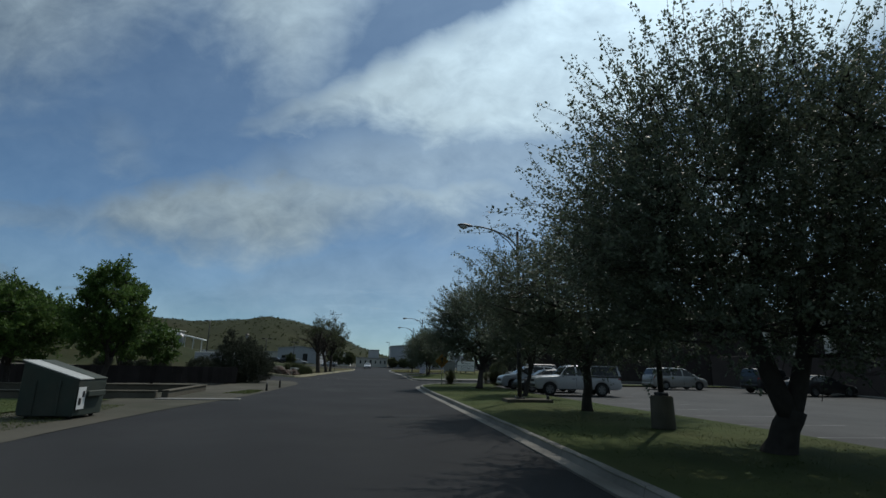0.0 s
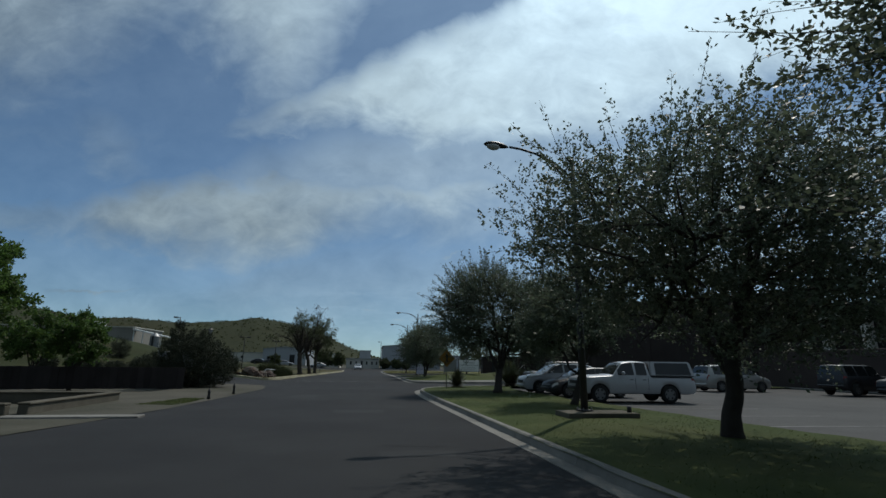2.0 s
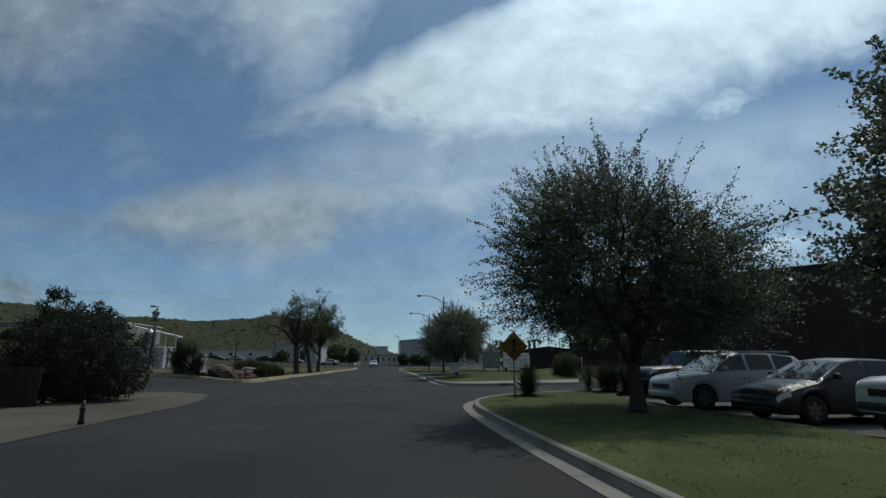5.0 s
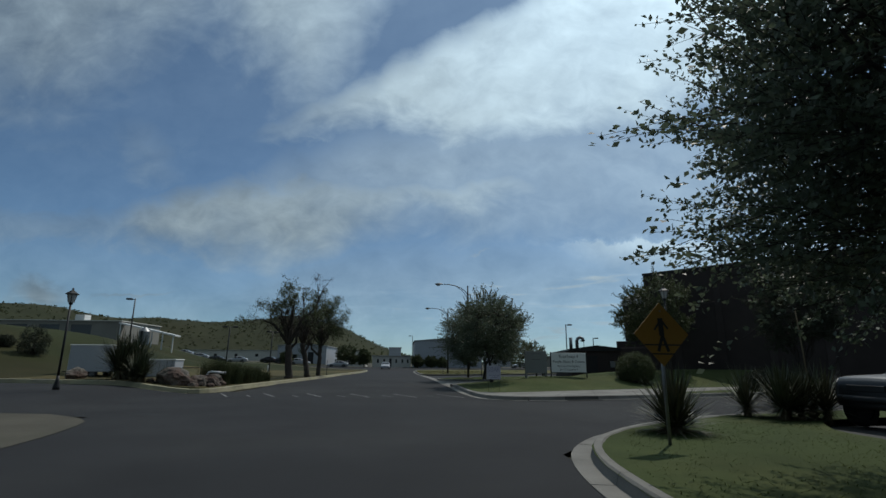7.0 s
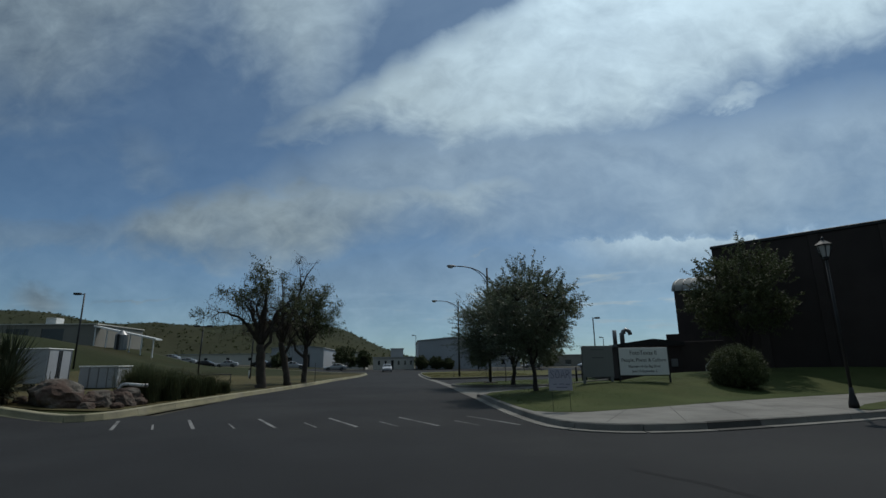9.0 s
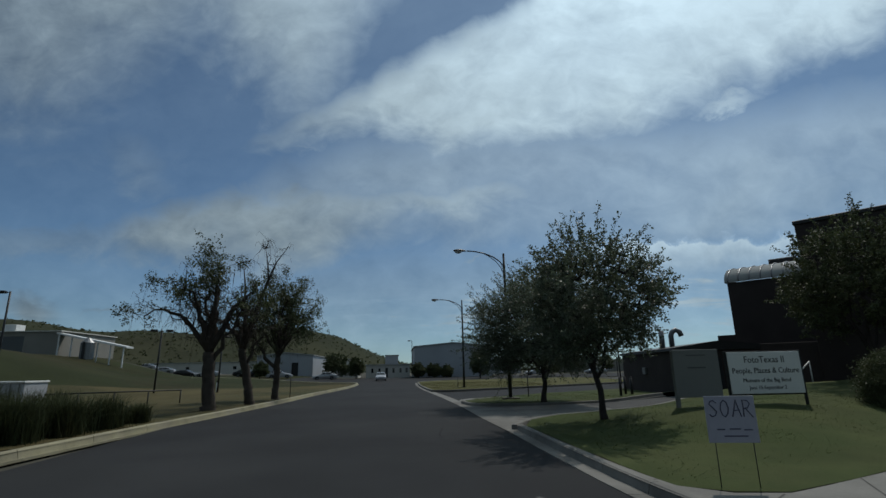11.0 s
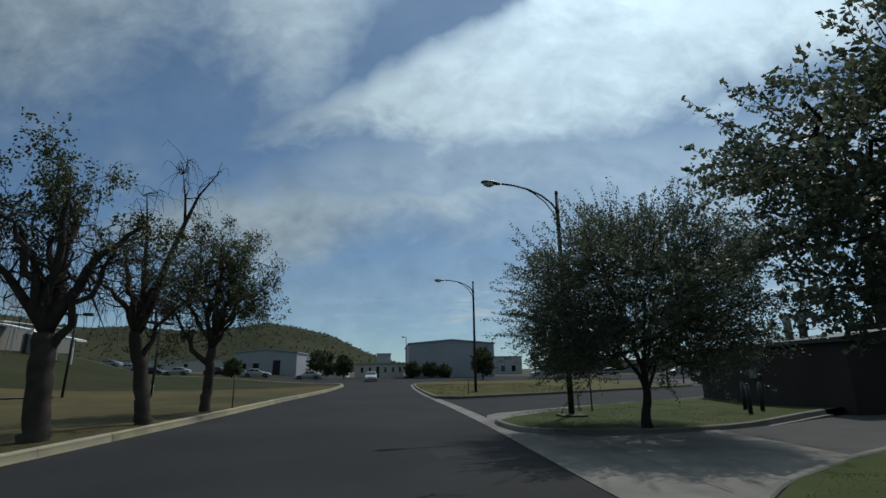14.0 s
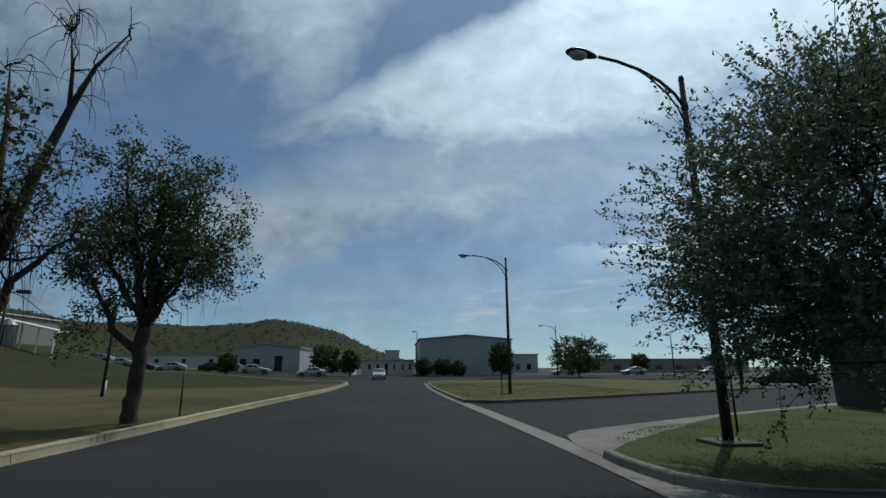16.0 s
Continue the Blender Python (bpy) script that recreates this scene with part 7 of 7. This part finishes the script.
    for k, (x, y, size) in enumerate(rocks):
        bm = bmesh.new()
        bmesh.ops.create_icosphere(bm, subdivisions=4, radius=1.0)
        cuts = [Vector((math.sin(k * 5 + j * 2.4), math.cos(k * 3 + j * 1.7), 0.5 * math.sin(j * 2.1 + k))).normalized() for j in range(9)]
        for v in bm.verts:
            n = v.co.normalized()
            f = min([1.0] + [0.72 / max(0.05, n.dot(c)) for c in cuts])
            f *= 1 + 0.13 * noise.fractal(n * 2.6 + Vector((k * 7.1, 0, 0)), 0.9, 2.1, 6)
            v.co = Vector((n.x * size * 1.25 * f, n.y * size * 0.95 * f, max(-0.1, n.z * size * 0.80 * f + size * 0.42)))
        ob = part("boulder", bm, ROCK, None, "", False)
        ob.location = (x, y, land(x, y) + 0.1)
        ob.rotation_euler = (0, 0, k * 1.3)
        tagged(ob, "angular red-brown boulder with pale lichen in the rock garden" if size > 0.4 else "small rough stone in the rock garden", "boulder", "boulders in the rock garden")
    t = thing("pipe_bend", "white bent pipe lying over the rubble", "pipe", -9.0, 54.2, land(-9.0, 54.2) + 0.1)
    place("pipe", tubes("pipe", [([(-0.35, 0, 0.2), (-0.35, 0, 0.62), (-0.28, 0, 0.74), (-0.15, 0, 0.78), (0.5, 0.05, 0.72)], [0.055] * 5)], WHITE, 10), t)
    place("end_cap", tubes("end_cap", [([(0.5, 0.05, 0.72), (0.58, 0.056, 0.713)], [0.07, 0.07])], GALV, 10), t)
    # pipe rail on the lawn
    t = thing("pipe_rail", "low dark pipe rail on the grass", "rail", -14.8, 72.0, 0.1, 24)
    for k in range(5):
        place("post", tubes("post", [([(-3.2 + 1.6 * k, 0, -0.1), (-3.2 + 1.6 * k, 0, 0.78)], [0.035, 0.035])], STEEL, 8), t)
    place("top_rail", tubes("top_rail", [([(-3.25, 0, 0.80), (3.25, 0, 0.80)], [0.035, 0.035])], STEEL, 8), t)
    # little pump on the bank
    t = thing("standpipe", "small white standpipe on the bank", "standpipe", -15.0, 88.2, land(-15, 88.2) + 0.1)
    place("pipe", tubes("pipe", [([(0, 0, -0.1), (0, 0, 0.9)], [0.09, 0.09])], WHITE, 8), t)
    place("cap", tubes("cap", [([(0, 0, 0.9), (0, 0, 1.05)], [0.12, 0.06])], BLACK, 8), t)


build_museum()
build_lot_wall()
build_far_buildings()
build_leftside()

# ---- markings and ground detail ----


def strip(name, pts, width, z, material, owner, wob=0.0):
    rng = random.Random(len(pts) + int(pts[0][0] * 10))
    verts, faces = [], []
    v = [Vector((*p, z)) for p in pts]
    for k, p in enumerate(v):
        d = (v[min(k + 1, len(v) - 1)] - v[max(k - 1, 0)]).normalized()
        n = Vector((-d.y, d.x, 0)) * width / 2
        o = n * rng.uniform(-wob, wob)
        verts += [p - n + o, p + n + o]
    for k in range(len(v) - 1):
        faces.append((2 * k, 2 * k + 2, 2 * k + 3, 2 * k + 1))
    me = mesh_of(name, verts, faces, material)
    if sum(p.normal.z for p in me.polygons) < 0:
        me.flip_normals()
    return place(name, me, owner)


def build_markings():
    t = thing("crosswalk_marking", "worn white slanted crosswalk bars", "road marking", kind="structure")
    for k in range(11):
        x = 3.55 - 0.985 * k
        strip("bar", [(x, 47.7 + 0.065 * k), (x - 0.5 - 0.5 * (k % 2 == 0), 48.8 + 1.1 * (k % 2 == 0) + 0.065 * k)], 0.085 if k % 2 == 0 else 0.05, 0.006, LINE, t)
    t = thing("stall_marking", "worn white parking stall lines", "road marking", kind="structure")
    for k in range(15):
        y = -12 + 2.75 * k + 0.6
        strip("stall_line", [(10.9 if y < 20 else 10.0, y), (15.6, y)], 0.10, 0.016, LINE, t)
    for k in range(10):
        y = 8 + 2.75 * k
        strip("stall_line", [(28.6, y), (33.4, y)], 0.10, 0.016, LINE, t)
    t = thing("asphalt_cracks", "thin dark tar-filled cracks in the asphalt", "cracks", kind="structure")
    rng = random.Random(3)
    tar = mat("tar_seal", (0.012, 0.012, 0.013), 0.95, 0.2, 3.0, 40.0, 0.2, spec=0.05)
    for x0, y0, x1, y1 in ((1.0, 13.5, 2.2, 13.3), (2.0, 11.5, 3.5, 10.4), (1.7, 56.2, 2.0, 59.2), (0.9, 60.5, 1.6, 60.6), (-6.8, 41.2, -5.8, 41.6), (3.9, 42.5, 5.8, 38.4), (-1.2, 30, 0.6, 29.8), (2.1, 66.5, 3.0, 66.4), (-2.6, 78, 2.2, 78.4), (-6.6, 86, 3, 87)):
        n = 9
        pts = [(x0 + (x1 - x0) * k / n + rng.uniform(-0.10, 0.10), y0 + (y1 - y0) * k / n + rng.uniform(-0.12, 0.12)) for k in range(n + 1)]
        strip("crack", pts, 0.016, 0.005, tar, t, 0.8)
    t = thing("asphalt_patches", "slightly different asphalt repair patches", "road patch", kind="structure")
    patch = mat("patch_asphalt", (0.021, 0.022, 0.023), 0.85, 0.2, 1.2, 45.0, 0.5, spec=0.2)
    for x, y, w, h in ((1.6, 12.6, 1.3, 0.6), (-5.9, 41.0, 0.9, 0.5), (-2.2, 28, 1.2, 2.2), (1.9, 64.0, 0.9, 1.4), (0.4, 20.5, 1.6, 1.0)):
        strip("patch", [(x - w / 2, y), (x, y + 0.05), (x + w / 2, y - 0.04)], h, 0.003, patch, t, 0.05)
    t = thing("pavement_joints", "dark joints across the concrete pavement", "joints", kind="structure")
    pts = even(smooth_line(CURB_B), 26)
    out = even(smooth_line(WALK_B), 26)
    for a, b in zip(pts[1:-1], out[1:-1]):
        z = 0.139 + 1.0 * max(land(a.x, a.y), land(b.x, b.y))
        strip("joint", [tuple(a.lerp(b, 0.1 if k == 0 else k / 4).to_2d()) for k in range(5)], 0.02, z, CURBDARK, t)
    t = thing("apron_joints", "dark joints across the driveway apron", "joints", kind="structure")
    for x in (5.3, 6.8, 8.2):
        strip("joint", [(x, 60.0 + (x - 5.3) * 0.75), (x, 65.0)], 0.02, 0.055, CURBDARK, t)


def blades(name, label, lines, count, seed, material, height, size=1.0):
    """Tufts of grass blades strewn between two plan lines."""
    rng = np.random.default_rng(seed)
    a, b = even(smooth_line(lines[0]), 80), even(smooth_line(lines[1]), 80)
    A, B = np.array([v[:] for v in a]), np.array([v[:] for v in b])
    k = rng.uniform(0, 78.99, count)
    i = k.astype(int)
    f = (k - i)[:, None]
    s = rng.uniform(0.02, 0.98, (count, 1))
    p = (A[i] * (1 - f) + A[i + 1] * f) * (1 - s) + (B[i] * (1 - f) + B[i + 1] * f) * s
    p[:, 2] = [height(x, y) - 0.008 for x, y in p[:, :2]]
    ang = rng.uniform(0, 2 * math.pi, count)
    w = np.stack([np.cos(ang), np.sin(ang), np.zeros(count)], 1) * 0.009 * size
    tip = rng.normal(0, 0.03 * size, (count, 3))
    tip[:, 2] = rng.uniform(0.012, 0.036, count) * size
    v = np.stack([p - w, p + w, p + tip * 0.98 + w * 0.2, p + tip - w * 0.2], 1).reshape(-1, 3)
    tagged(place(name, quads(name, v, material)), label, "grass", kind="stuff")


build_markings()
blades("verge_grass", "short mown grass blades on the verge", ([(4.5, -4), (4.4, 5), (3.95, 16), (3.65, 27), (3.75, 32.2), (4.35, 34.5), (5.5, 36.3), (7.4, 37.8)], [(11.3, -4), (11.1, 8), (10.1, 18), (9.4, 25), (9.3, 34), (9.6, 36), (10, 37), (10.6, 37.6)]), 20000, 81, BLADE, lawn_height)
blades("museum_grass", "short mown grass blades on the museum lawn", ([(4.4, 49.6), (4.4, 53), (4.4, 57), (5.0, 58.6), (6.6, 60)], [(16, 54.5), (15, 56), (15, 58), (15, 60), (14, 62)]), 8000, 82, BLADE, lambda x, y: 0.14 + land(x, y))
blades("isle_grass", "short green grass blades on the lawn island", ([(4.3, 66.4), (4.3, 69), (4.7, 71.2), (6.6, 73)], [(12.5, 67.2), (12.6, 70), (12.8, 73), (13, 76)]), 9000, 83, BLADE, lawn_height)
blades("bank_grass", "rough dry grass behind the yellow curb", ([(-8.1, 52), (-7.95, 60), (-7.7, 66), (-7.2, 74), (-6.5, 83), (-5.4, 97)], [(-16, 56), (-16, 62), (-16, 68), (-15, 76), (-14, 84), (-12, 97)]), 40000, 84, DRYBLADE, lawn_height, 1.3)
blades("field_grass", "dry grass of the field", ([(3.5, 84.6), (3.2, 90), (2.8, 100), (2.6, 110)], [(16, 90), (16, 95), (16, 102), (16, 110)]), 24000, 85, DRYBLADE, lambda x, y: 0.12 + 0.6 * land(x, y), 1.4)
blades("shoulder_weeds", "low weeds growing in the dirt shoulder", ([(-6.0, 22.6), (-5.9, 24), (-6.0, 26)], [(-7.4, 22.8), (-7.2, 24), (-6.9, 26.2)]), 2600, 87, BLADE, lambda x, y: 0.02, 1.3)
blades("shoulder_grass", "patchy weeds along the dirt shoulder", ([(-7.6, -2), (-7.6, 10), (-8.2, 15)], [(-16, -2), (-16, 10), (-16, 17)]), 26000, 86, BLADE, lambda x, y: 0.05, 1.3)
